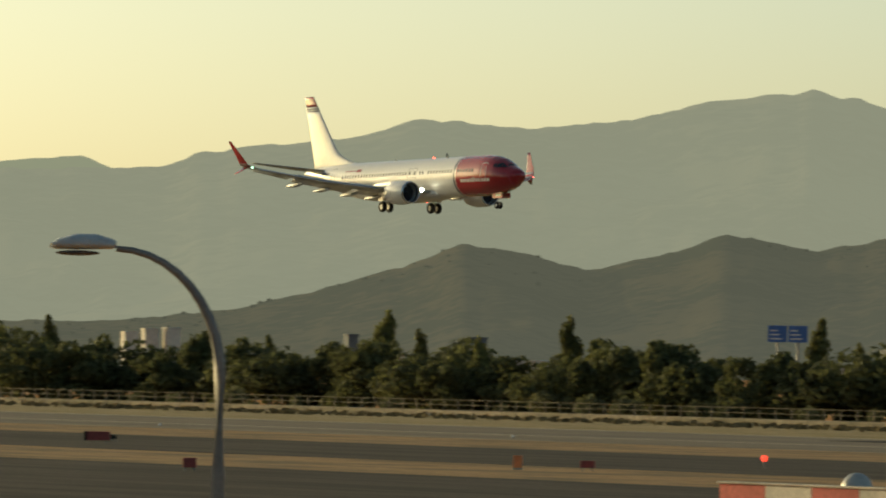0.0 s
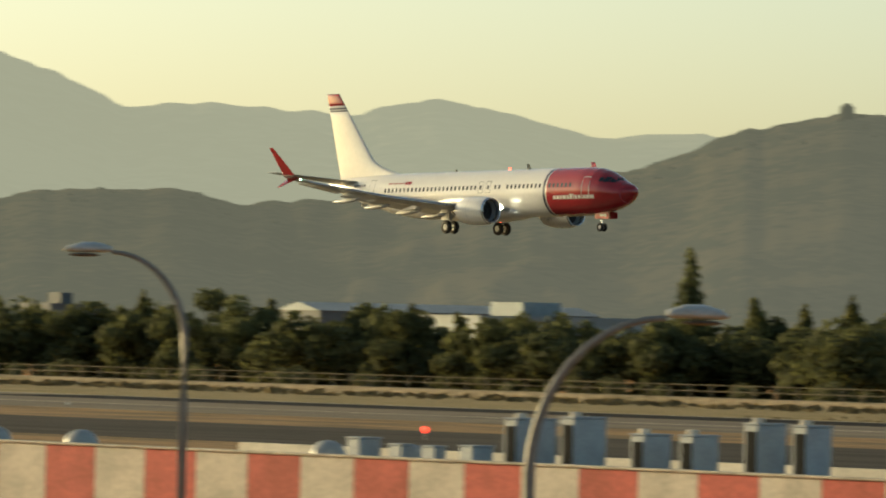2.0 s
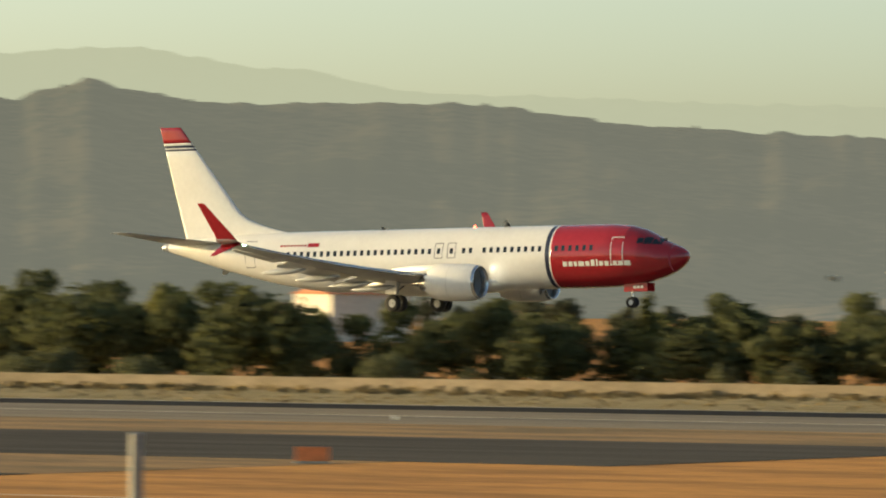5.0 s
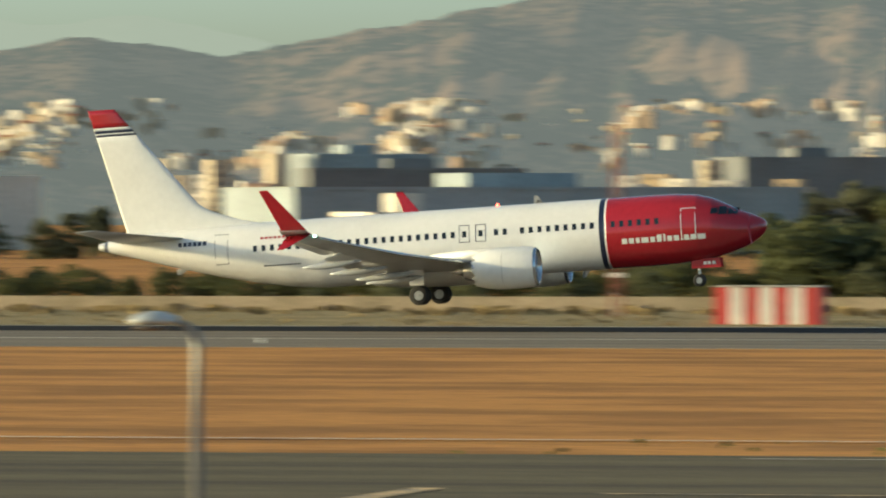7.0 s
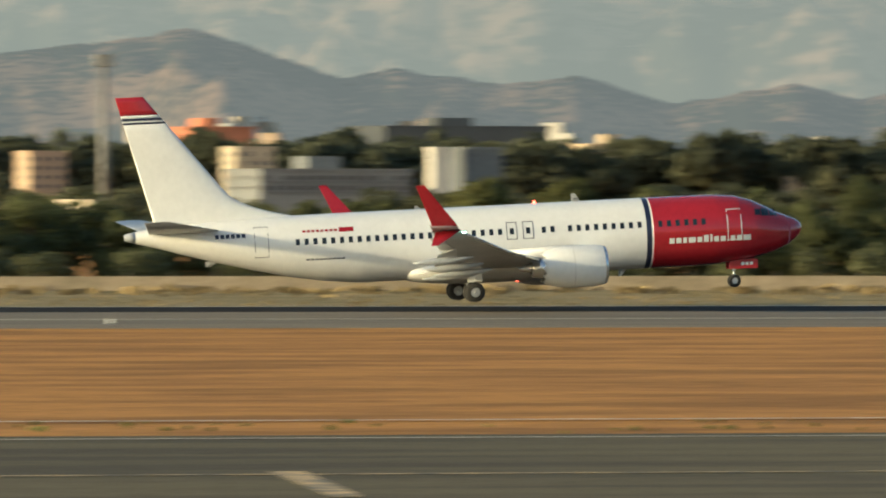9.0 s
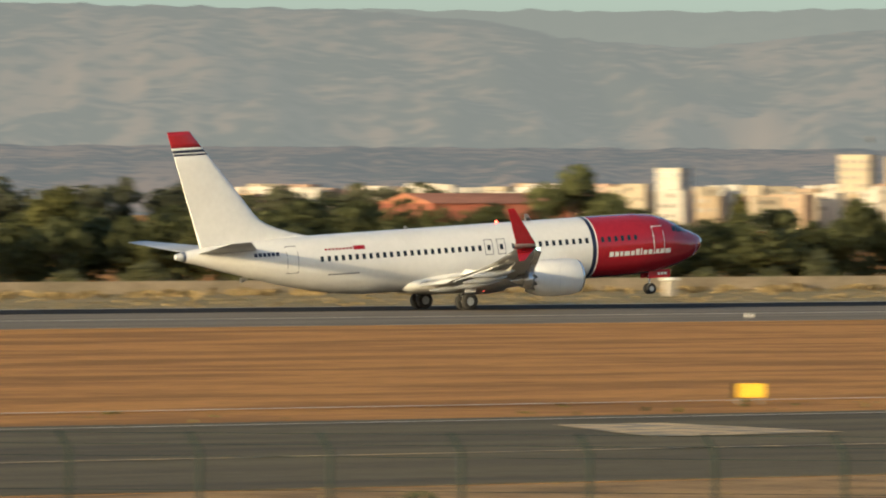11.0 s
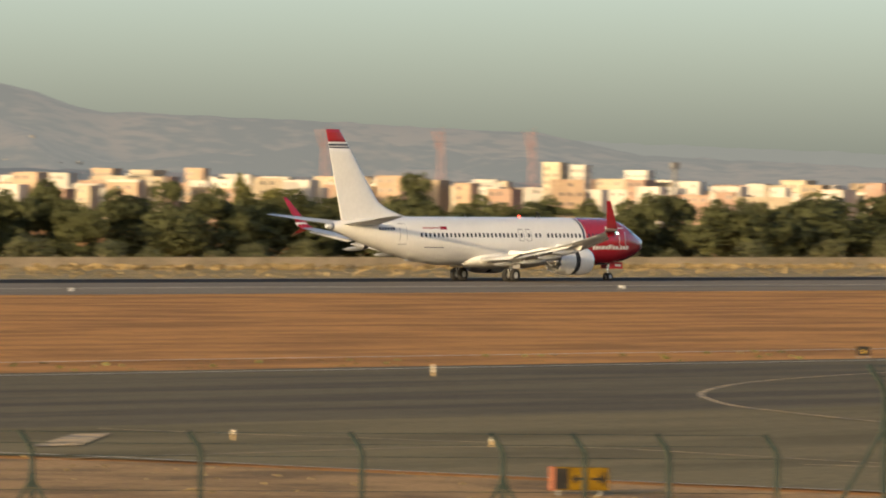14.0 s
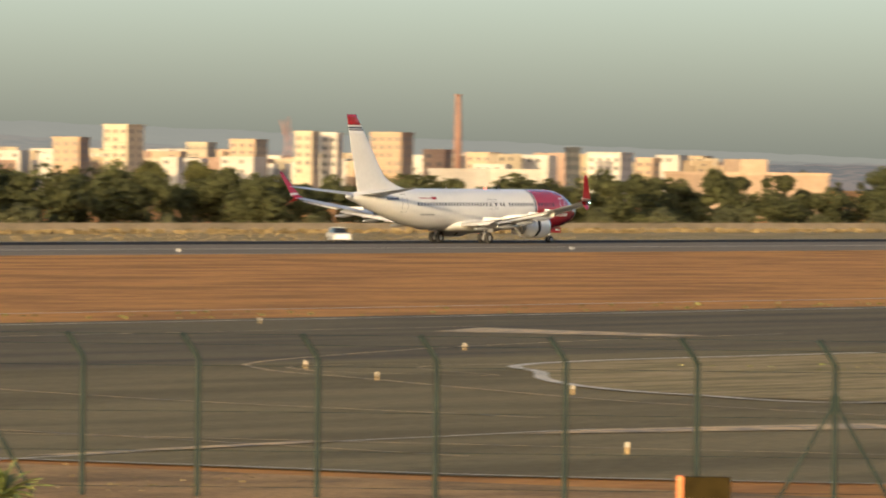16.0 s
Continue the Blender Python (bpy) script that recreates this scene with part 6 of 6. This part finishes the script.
block(-16.71, -14.57, 0, .22, 1100, WALLS[1], "long white warehouse", "warehouse", 30, windows=False, category="warehouse")
block(-13, -8, 0, .12, 1000, SHEDROOF, "row of pale warehouse roofs", "warehouse", 40, windows=False, category="warehouse")
block(-12.2, -11, 0, -.1, 760, WALLS[1], "white cylindrical-looking depot wall", "depot", 14, windows=False, category="depot")
block(-4.01, -3.24, 0, .43, 1400, WALLS[0], "cream apartment slab with window rows", depth=14, win=WINW)
block(-5.58, -4.88, 0, .5, 1500, WALLS[2], "peach apartment slab with window rows", depth=14, win=WINW)
block(-2.81, -2.3, 0, .5, 1450, WALLS[2], "peach apartment slab with window rows", depth=14, win=WINW)
block(-2.28, -1.88, 0, .48, 1460, WALLS[4], "pink brick apartment slab with window rows", depth=14, win=WINW)
block(-7.2, -5.6, 0, .4, 1300, GREYWALL, "long grey-blue hospital block with window bands", depth=18, win=WINW)
block(-1.2, -0.6, 0, .46, 1600, WALLS[2], "peach terrace of flats", depth=14, win=WINW)
block(-0.56, 0.44, 0, .45, 1600, WALLS[2], "low orange terraces in sunlight", depth=14, roof=TILE)
block(0.96, 1.39, 0, .56, 1600, WALLS[2], "peach flats with a stepped top", depth=14)
block(1.5, 2.2, 0, .48, 1650, WALLS[4], "pink-red terrace", depth=14)
block(2.3, 2.6, 0, .8, 1600, WALLS[0], "cream high-rise flats", depth=14, win=WINW)
block(2.62, 3.05, 0, .83, 1610, WALLS[0], "cream high-rise flats beside its twin", depth=14, win=WINW)
block(3.08, 3.49, 0, .8, 1640, GREYWALL, "grey high-rise flats", depth=14, win=WINW)
block(2.39, 3.11, 0, .6, 1500, REDWALL, "red brick block", depth=16)
block(3.79, 4.4, 0, .54, 1400, WALLS[1], "long white hall beside a round tank", "hall", 30, windows=False, category="hall")
b = at(4.62, 1412)
o = thing("storage_tank", Matrix.Translation(b), "round cream storage tank with a domed roof", "tank")
part("shell", cyl(bm_(), (0, 0, 0), (0, 0, up(1412, .56)), 9.2, 9.2, 32), WALLS[1], o)
part("dome", cyl(bm_(), (0, 0, up(1412, .56)), (0, 0, up(1412, .64)), 9.3, 2.2, 32), WALLS[1], o)
part("vent", cyl(bm_(), (0, 0, up(1412, .64)), (0, 0, up(1412, .69)), 1.3, 1.2, 12), WALLS[4], o)
block(5.83, 6.26, 0, .25, 1300, WALLS[2], "peach low block", depth=12)
block(7.09, 7.95, 0, .46, 1600, mat("orange_hall_roof", (.42, .15, .08), rough=.8, vary=.2, scale=.1, fine=1), "long orange-topped store", "store", 30, windows=False, category="store")
block(7.56, 8.02, 0, .29, 1350, WALLS[0], "pale office bar", depth=10)
block(7.68, 9.26, 0, .1, 1150, GREYWALL, "grey multi-storey car park", depth=20, win=WINW)
# one white tower: sunlit end in white, its shaded front painted grey
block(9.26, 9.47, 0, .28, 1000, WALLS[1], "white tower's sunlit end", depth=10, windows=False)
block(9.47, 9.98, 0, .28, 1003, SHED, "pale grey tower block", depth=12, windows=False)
block(8.73, 10.42, 0, .47, 1700, DULL, "long dark flat-roofed works", "works_building", 30, windows=False)
block(4.3, 4.6, 0, .2, 1000, WALLS[0], "cream flats", depth=12)
block(13.21, 15.71, 0, .3, 1500, WALLS[0], "row of sunlit yellow sheds", "shed", 20, windows=False, category="shed")
block(10.51, 11.21, 0, .32, 1500, WALLS[3], "sandy low block", depth=16)
block(6.26, 6.88, 0, -.18, 700, WALLS[0], "low pale bus depot", "depot", 12, windows=False, category="depot")
# west: warehouses and greenhouses
block(-49.77, -47.05, 0, .1, 1250, SHED, "long pale warehouse with a shallow roof", "warehouse", 26, SHEDROOF, windows=False, category="warehouse")
block(-48.6, -46.4, 0, .06, 1000, SHEDROOF, "bluish warehouse roof", "warehouse", 40, windows=False, category="warehouse")
block(-42.57, -39.78, 0, .2, 1250, SHED, "long grey warehouse", "warehouse", 40, windows=False, category="warehouse")
block(-39.89, -38.95, 0, .08, 850, SHED, "sand-coloured plain depot", "depot", 20, windows=False, category="depot")
block(-38.43, -36.33, 0, .02, 1000, SHED, "low pale shed", "shed", 30, SHEDROOF, windows=False, category="shed")
block(-33.53, -33.33, 0, .12, 900, WALLS[1], "small white tank house", "shed", 6, windows=False, category="shed")
block(-36.13, -35.98, 0, .14, 900, WALLS[1], "small white tank house beside trees", "shed", 6, windows=False, category="shed")
block(-44.2, -43.2, 0, -.05, 900, SHED, "low shed with a pale roof", "shed", 20, SHEDROOF, windows=False, category="shed")
block(-30.63, -29.63, 0, .02, 1100, WALLS[1], "white shed with a red roof edge", "shed", 20, TILE, windows=False, category="shed")
block(-52, -51.29, 0, .09, 1300, SHED, "low pale shed", "shed", 20, windows=False, category="shed")
block(-58.33, -58.18, 0, .17, 1500, WALLS[1], "white silo-like block", "works_building", 8, windows=False)
block(-58.15, -58, 0, .18, 1500, WALLS[1], "white works block", "works_building", 8, windows=False)
block(-58.5, -58.36, 0, .14, 1480, WALLS[1], "low white works block", "works_building", 8, windows=False)
block(-56.62, -56.5, 0, .15, 1500, SHED, "small pale works roof", "works_building", 14, windows=False)
block(-55.6, -55.4, 0, .14, 1500, SHED, "small pale works roof", "works_building", 14, windows=False)
# blue road sign gantry
p, q = at(-53.07, 1000), at(-52.73, 1000)
o = thing("road_sign", Matrix.Translation((p + q) / 2) @ Matrix.Rotation(radians(52.9), 4, 'Z'), "large blue motorway sign on posts", "road sign")
BLUE = mat("blue_sign", (.05, .13, .36), rough=.5, vary=.1)
z0, z1 = up(1000, .16), up(1000, .3)
for s in (-1, 1):
    bm = bm_()
    box(bm, s * 1.5 - 1.4, -.1, z0, s * 1.5 + 1.4, .1, z1)
    pn = part("panel", bm, BLUE, o)
    for k in range(3):
        bm = bm_()
        box(bm, s * 1.5 - 1.1, -.14, z0 + .4 + k * .6, s * 1.5 + .6 - .3 * k, -.11, z0 + .6 + k * .6)
        part("lettering", bm, SAFE_WHITE, pn)
    part("post", cyl(bm_(), (s * 1.5, .1, 0), (s * 1.5, .1, z1), .15, .15, 8), GALV, o)


# ---- houses up the slopes and round the town ----
def house_model(k):
    r = random.Random(40 + k)
    w, d, h = r.uniform(5, 10), r.uniform(5, 8), r.choice((2.8, 3.6, 5.0))
    o = thing("house", pose(0, -800 - 30 * k, 0), ("white rendered house with a tiled roof", "cream flat-roofed house in low sunlight", "peach house with a terracotta roof")[k % 3], "house", "houses of the town")
    bm = bm_()
    box(bm, -w / 2, -d / 2, -6, w / 2, d / 2, h)
    part("wall", bm, WALLS[(1, 0, 2, 1, 0, 3)[k % 6]], o)
    bm = bm_()
    if k % 3 == 1:
        box(bm, -w / 2 - .2, -d / 2 - .2, h, w / 2 + .2, d / 2 + .2, h + .7)
        part("roof", bm, WALLS[1], o)
    else:
        vs = [bm.verts.new(p) for p in ((-w / 2 - .5, -d / 2 - .5, h), (w / 2 + .5, -d / 2 - .5, h), (w / 2 + .5, d / 2 + .5, h), (-w / 2 - .5, d / 2 + .5, h), (-w / 2 + 1.5, 0, h + 1.2), (w / 2 - 1.5, 0, h + 1.2))]
        for f in ((0, 1, 5, 4), (1, 2, 5), (2, 3, 4, 5), (3, 0, 4), (3, 2, 1, 0)):
            bm.faces.new([vs[i] for i in f])
        part("roof", bm, TILE if k % 2 else WALLS[3], o)
    for i in range(3):
        for j in range(int(h / 3)):
            piece("window", WIN, o, pose(-w / 2 + w * (i + .5) / 3, -d / 2 - .02, 1.7 + 3 * j))
    return o


HOUSES = [house_model(k) for k in range(6)]
placed = set()


def settle(az, r, z, rr, s=1.0):
    src = rr.choice(HOUSES)
    m = Matrix.Translation((r * math.sin(radians(az)), r * math.cos(radians(az)), z)) @ Matrix.Rotation(-radians(az) + rr.uniform(-.9, -.1), 4, 'Z')
    if src.name in placed:
        ob = copy_thing(src, m)
    else:
        placed.add(src.name)
        ob = src
        src.matrix_basis = m
    ob.scale = (s, s, s)


rr = random.Random(11)
for a0, a1, e0, e1, n in ((-17, -6.5, .28, .78, 150), (-7, -2.2, .42, .86, 120), (-2.5, -.2, .8, 1.4, 14), (-2, 3, .3, .5, 20), (4.5, 15, .25, .5, 36), (-31, -17, .1, .4, 25)):
    k = 0
    for trial in range(n * 30):
        az, r = rr.uniform(a0, a1), rr.uniform(1950, 2750)
        z = land_z(hills, az, r, 1900, 3100, 3.3, HILL_ROUGH)
        el = math.degrees(math.atan2(z - EYE_Z, r))
        if e0 < el < e1 and noise.noise(Vector((az * 1.1, el * 6, 2))) > -.12:
            settle(az, r, z, rr, rr.uniform(.42, .75))
            k += 1
            if k >= n:
                break
# flat town: joined rows of far roofs
def far_rows(name, a0, a1, e0, e1, n, r0, r1, seed, label):
    q = random.Random(seed)
    bm = bm_()
    for i in range(n):
        az, r = q.uniform(a0, a1), q.uniform(r0, r1)
        p = at(az, r)
        h = max(3.5, up(r, q.uniform(e0, e1)))
        w, d, lean = q.uniform(3.5, 8.5), q.uniform(4, 8), q.choice((-.4, -.3, -.2, .3))
        m = bmesh.ops.create_cube(bm, size=1, matrix=Matrix.Translation((p.x, p.y, h / 2)) @ Matrix.Rotation(-radians(az) + lean, 4, 'Z') @ Matrix.Diagonal((w, d, h, 1)))
        mi = q.choice((0, 0, 1, 1, 1, 2, 3, 4))
        for f in {f for v in m["verts"] for f in v.link_faces}:
            f.material_index = mi if f.normal.z < .5 else q.choice((mi, 3, 5))
        t = Matrix.Translation((p.x, p.y, 0)) @ Matrix.Rotation(-radians(az) + lean, 4, 'Z')
        for j in range(min(4, int(h / 2.2))):
            for k in range(int(w / 2.2)):
                if q.random() < .75:
                    c = t @ Vector((-w / 2 + 1.2 + k * 2.1, -d / 2 - .02, h - 1.2 - j * 2.2))
                    if c.z > 3:
                        for f in {f for v in bmesh.ops.create_cube(bm, size=1, matrix=Matrix.Translation(c) @ Matrix.Rotation(-radians(az) + lean, 4, 'Z') @ Matrix.Diagonal((.8, .3, .85, 1)))["verts"] for f in v.link_faces}:
                            f.material_index = 6
    return tagged(new(name, finish(name, bm, WALLS + [TILE, HOLE])), label, "town", "", "stuff")


far_rows("town_rows", 42.3, 57.5, .0, .15, 430, 1550, 2000, 3, "crowded low sunlit town houses")
far_rows("town_rows", 28, 37.5, .0, .12, 230, 1450, 1800, 4, "white and cream town houses among trees")
far_rows("town_rows", -14, 16, -.02, .26, 420, 1390, 1850, 5, "town roofs and yards behind the trees")
far_rows("town_rows", -58, -28, -.08, .0, 24, 1300, 1800, 6, "scattered pale sheds on the plain")


def slope_rows(name, el, a0, a1, e0, e1, n, r0, r1, seed, rough, size, key, label):
    """Small far houses standing on a slope, joined."""
    q = random.Random(key)
    bm = bm_()
    k = 0
    for trial in range(n * 40):
        az, r = q.uniform(a0, a1), q.uniform(r0 + 60, r0 + (r1 - r0) * .8)
        z = land_z(el, az, r, r0, r1, seed, rough)
        e = math.degrees(math.atan2(z - EYE_Z, r))
        if not e0 < e < e1 or noise.noise(Vector((az * .9, e * 5, key))) < -.02:
            continue
        w, d, h = size * q.uniform(.6, 1.6), size * q.uniform(.6, 1.1), size * q.uniform(.4, .8)
        m = bmesh.ops.create_cube(bm, size=1, matrix=Matrix.Translation((r * math.sin(radians(az)), r * math.cos(radians(az)), z + h / 2 - 1.5)) @ Matrix.Rotation(-radians(az) - q.uniform(.2, .9), 4, 'Z') @ Matrix.Diagonal((w, d, h + 3, 1)))
        mi = q.choice((0, 1, 1, 1, 2, 3))
        for f in {f for v in m["verts"] for f in v.link_faces}:
            f.material_index = mi if f.normal.z < .5 else q.choice((mi, 3, 5))
        k += 1
        if k >= n:
            break
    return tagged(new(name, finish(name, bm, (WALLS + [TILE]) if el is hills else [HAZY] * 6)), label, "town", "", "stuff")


# haze over the far houses is put into this dulled wall colour
HAZY = mat("hazed_house_walls", (.29, .27, .235), rough=.9, vary=.25, scale=.05, fine=.6, second=(.22, .2, .17), spec=.1)
slope_rows("hillside_rows", hills, -17, -2, .3, .86, 1900, 1900, 3100, 3.3, HILL_ROUGH, 3.3, 31, "small white houses spread up the hillside")
slope_rows("hillside_rows", hills, 4, 15.5, .2, .5, 120, 1900, 3100, 3.3, HILL_ROUGH, 6.0, 32, "scattered houses at the hills' foot")
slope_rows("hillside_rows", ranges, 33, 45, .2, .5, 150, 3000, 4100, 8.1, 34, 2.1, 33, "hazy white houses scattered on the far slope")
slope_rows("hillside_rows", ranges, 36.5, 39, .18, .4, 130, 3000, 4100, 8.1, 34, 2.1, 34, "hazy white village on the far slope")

# look-out tower and scrub on the hills
p = at(-45.19, 3080)
z = land_z(hills, -45.19, 3080, 1900, 3100, 3.3, HILL_ROUGH)
o = thing("lookout_tower", Matrix.Translation((p.x, p.y, z)), "squat dark look-out tower on the hilltop", "tower")
# scrub and tower carry the hills' emitted haze colour too
SCRUB = terrain_mat("hazed_ridge_scrub", (0.06, 0.062, 0.045), (0.1, 0.1, 0.07), (0.134, 0.136, 0.122), (0.15, 0.158, 0.172), 0.5)
part("drum", cyl(bm_(), (0, 0, -3), (0, 0, 5.2), 3.6, 3.2, 16), SCRUB, o)
part("cap", cyl(bm_(), (0, 0, 5.2), (0, 0, 6.6), 2.4, 1.4, 12), SCRUB, o)
q = random.Random(21)
verts, faces = [], []
for i in range(900):
    az, u = q.uniform(-60, 16), q.random() ** .4
    r = 1900 + 1200 * (.9 + .1 * u)
    if noise.noise(Vector((az * .8, r * .004, 4))) < -.05:
        continue
    z = land_z(hills, az, r, 1900, 3100, 3.3, HILL_ROUGH)
    c, s = Vector((r * math.sin(radians(az)), r * math.cos(radians(az)), z)), q.uniform(.5, 1.5)
    k = len(verts)
    ring = [(math.cos(a) * s * q.uniform(.7, 1.3), math.sin(a) * s * q.uniform(.7, 1.3)) for a in (0, 1.05, 2.1, 3.14, 4.2, 5.24)]
    verts += [(c.x + x, c.y + y, c.z - .6) for x, y in ring] + [(c.x + x * .8, c.y + y * .8, c.z + s * q.uniform(.35, .7)) for x, y in ring] + [(c.x, c.y, c.z + s * q.uniform(.6, 1.0))]
    for j in range(6):
        n = (j + 1) % 6
        faces += [(k + j, k + n, k + 6 + n, k + 6 + j), (k + 6 + j, k + 6 + n, k + 12)]
me = bpy.data.meshes.new("hill_scrub")
me.from_pydata(verts, [], faces)
me.materials.append(SCRUB)
tagged(new("hill_scrub", me), "dark scrub dotted over the hills", "scrub", "", "stuff")

# palm and bushes by the near fence
FROND = mat("palm_fronds", (.10, .14, .035), rough=.6, vary=.3, scale=2, fine=9, second=(.2, .2, .06))
b = at(51.45, 60)
palm = thing("palm", Matrix.Translation(b), "short palm with spiky bright green fronds", "palm")
zt = up(60, -2.8)
part("trunk", tube(bm_(), [(0, 0, 0), (.05, 0, zt * .5), (0, 0, zt)], [.2, .17, .2], 10), BARK, palm, "rough brown trunk")
q = random.Random(3)
for k in range(64):
    a, e = q.uniform(0, math.tau), q.uniform(.15, 1.45)
    d = Vector((math.cos(a) * math.cos(e), math.sin(a) * math.cos(e), math.sin(e)))
    L = q.uniform(.3, .56)
    side = d.cross(Vector((0, 0, 1))).normalized() * .035
    bm = bm_()
    pts = [Vector((0, 0, zt)) + d * L * t + Vector((0, 0, -.18 * t * t)) for t in (0, .35, .7, 1)]
    prev = None
    for i, c in enumerate(pts):
        w = side * (.5, 1.0, .8, .08)[i]
        cur = (bm.verts.new(c - w), bm.verts.new(c + Vector((0, 0, -.012))), bm.verts.new(c + w))
        if prev:
            bm.faces.new((prev[0], cur[0], cur[1], prev[1]))
            bm.faces.new((prev[1], cur[1], cur[2], prev[2]))
        prev = cur
    part("frond", bm, FROND, palm)
for az, d, h, w in ((36.5, 118, 2.3, .9), (47.6, 140, 1.0, .8), (29.5, 120, 2.2, 1.0), (34.0, 126, .9, .8)):
    src = MODELS["shrub"][0]
    ob = copy_thing(src, Matrix.Translation(at(az, d)))
    ob.scale = (h / 8 * w, h / 8 * w, h / 8)
    tagged(ob, "olive green bush by the near fence", "bush", "bushes by the near fence")


# ---- what moves ----
# seconds, place of the main wheels along the runway, height, nose-up pitch
FLIGHT = (
    (0, -571.88, 21.7, 1.12), (0.5, -538.09, 20.08, 0.91), (1, -501.94, 18.38, 1.03), (1.5, -467.93, 16.72, 1.1),
    (2, -431.21, 15.07, 1.22), (2.5, -396.84, 13.69, 1.09), (3, -359.89, 12.34, 1.7), (3.5, -325.57, 10.61, 1.43),
    (4, -287.93, 9.09, 1.85), (4.5, -253.01, 7.82, 1.6), (4.7, -239.81, 7.25, 1.44), (5.1, -212.52, 6.06, 1.45),
    (5.5, -184.61, 4.83, 1.9), (5.9, -156.39, 3.65, 2.55), (6.4, -120.81, 2.42, 3.37), (6.8, -92.43, 1.77, 3.76),
    (7, -78.33, 1.56, 3.85), (7.5, -43.89, 1.14, 4.1), (8, -6.69, 1.15, 4.22), (8.5, 27.73, 1.02, 3.53),
    (9, 64.76, 0.59, 2.89), (9.2, 78.97, 0.6, 3), (9.6, 109.26, 0.56, 3.21), (10, 141.66, 0.43, 3.39),
    (10.4, 174.25, 0.26, 3.47), (10.9, 212.54, 0.07, 3.31), (11.3, 240.25, 0, 2.88), (11.5, 253.15, 0, 2.55),
    (12, 288.63, 0, 1.8), (12.5, 320.96, 0, 0.86), (13, 356.13, 0, 0), (13.5, 389.34, 0, 0),
    (14, 424.71, 0, 0), (14.5, 456.96, 0, 0), (15, 491.34, 0, 0), (15.5, 522.23, 0, 0),
    (16, 555.17, 0, 0),
)


def motions():
    walk(plane, [(t, pose(x, LINE_Y, z, 0, -nose, 0)) for t, x, z, nose in FLIGHT])
    for sp in SPOILERS:
        m = sp.matrix_basis.copy()
        walk(sp, [(0, m), (9.6, m), (10.3, m @ pose(0, 0, 0, 0, -42, 0)), (16, m @ pose(0, 0, 0, 0, -42, 0))])
    for sleeve, c in SLEEVES:
        m = Matrix.Translation(c)
        walk(sleeve, [(0, m), (11.3, m), (12.0, m @ pose(-0.55, 0, 0)), (16, m @ pose(-0.55, 0, 0))])


motions()
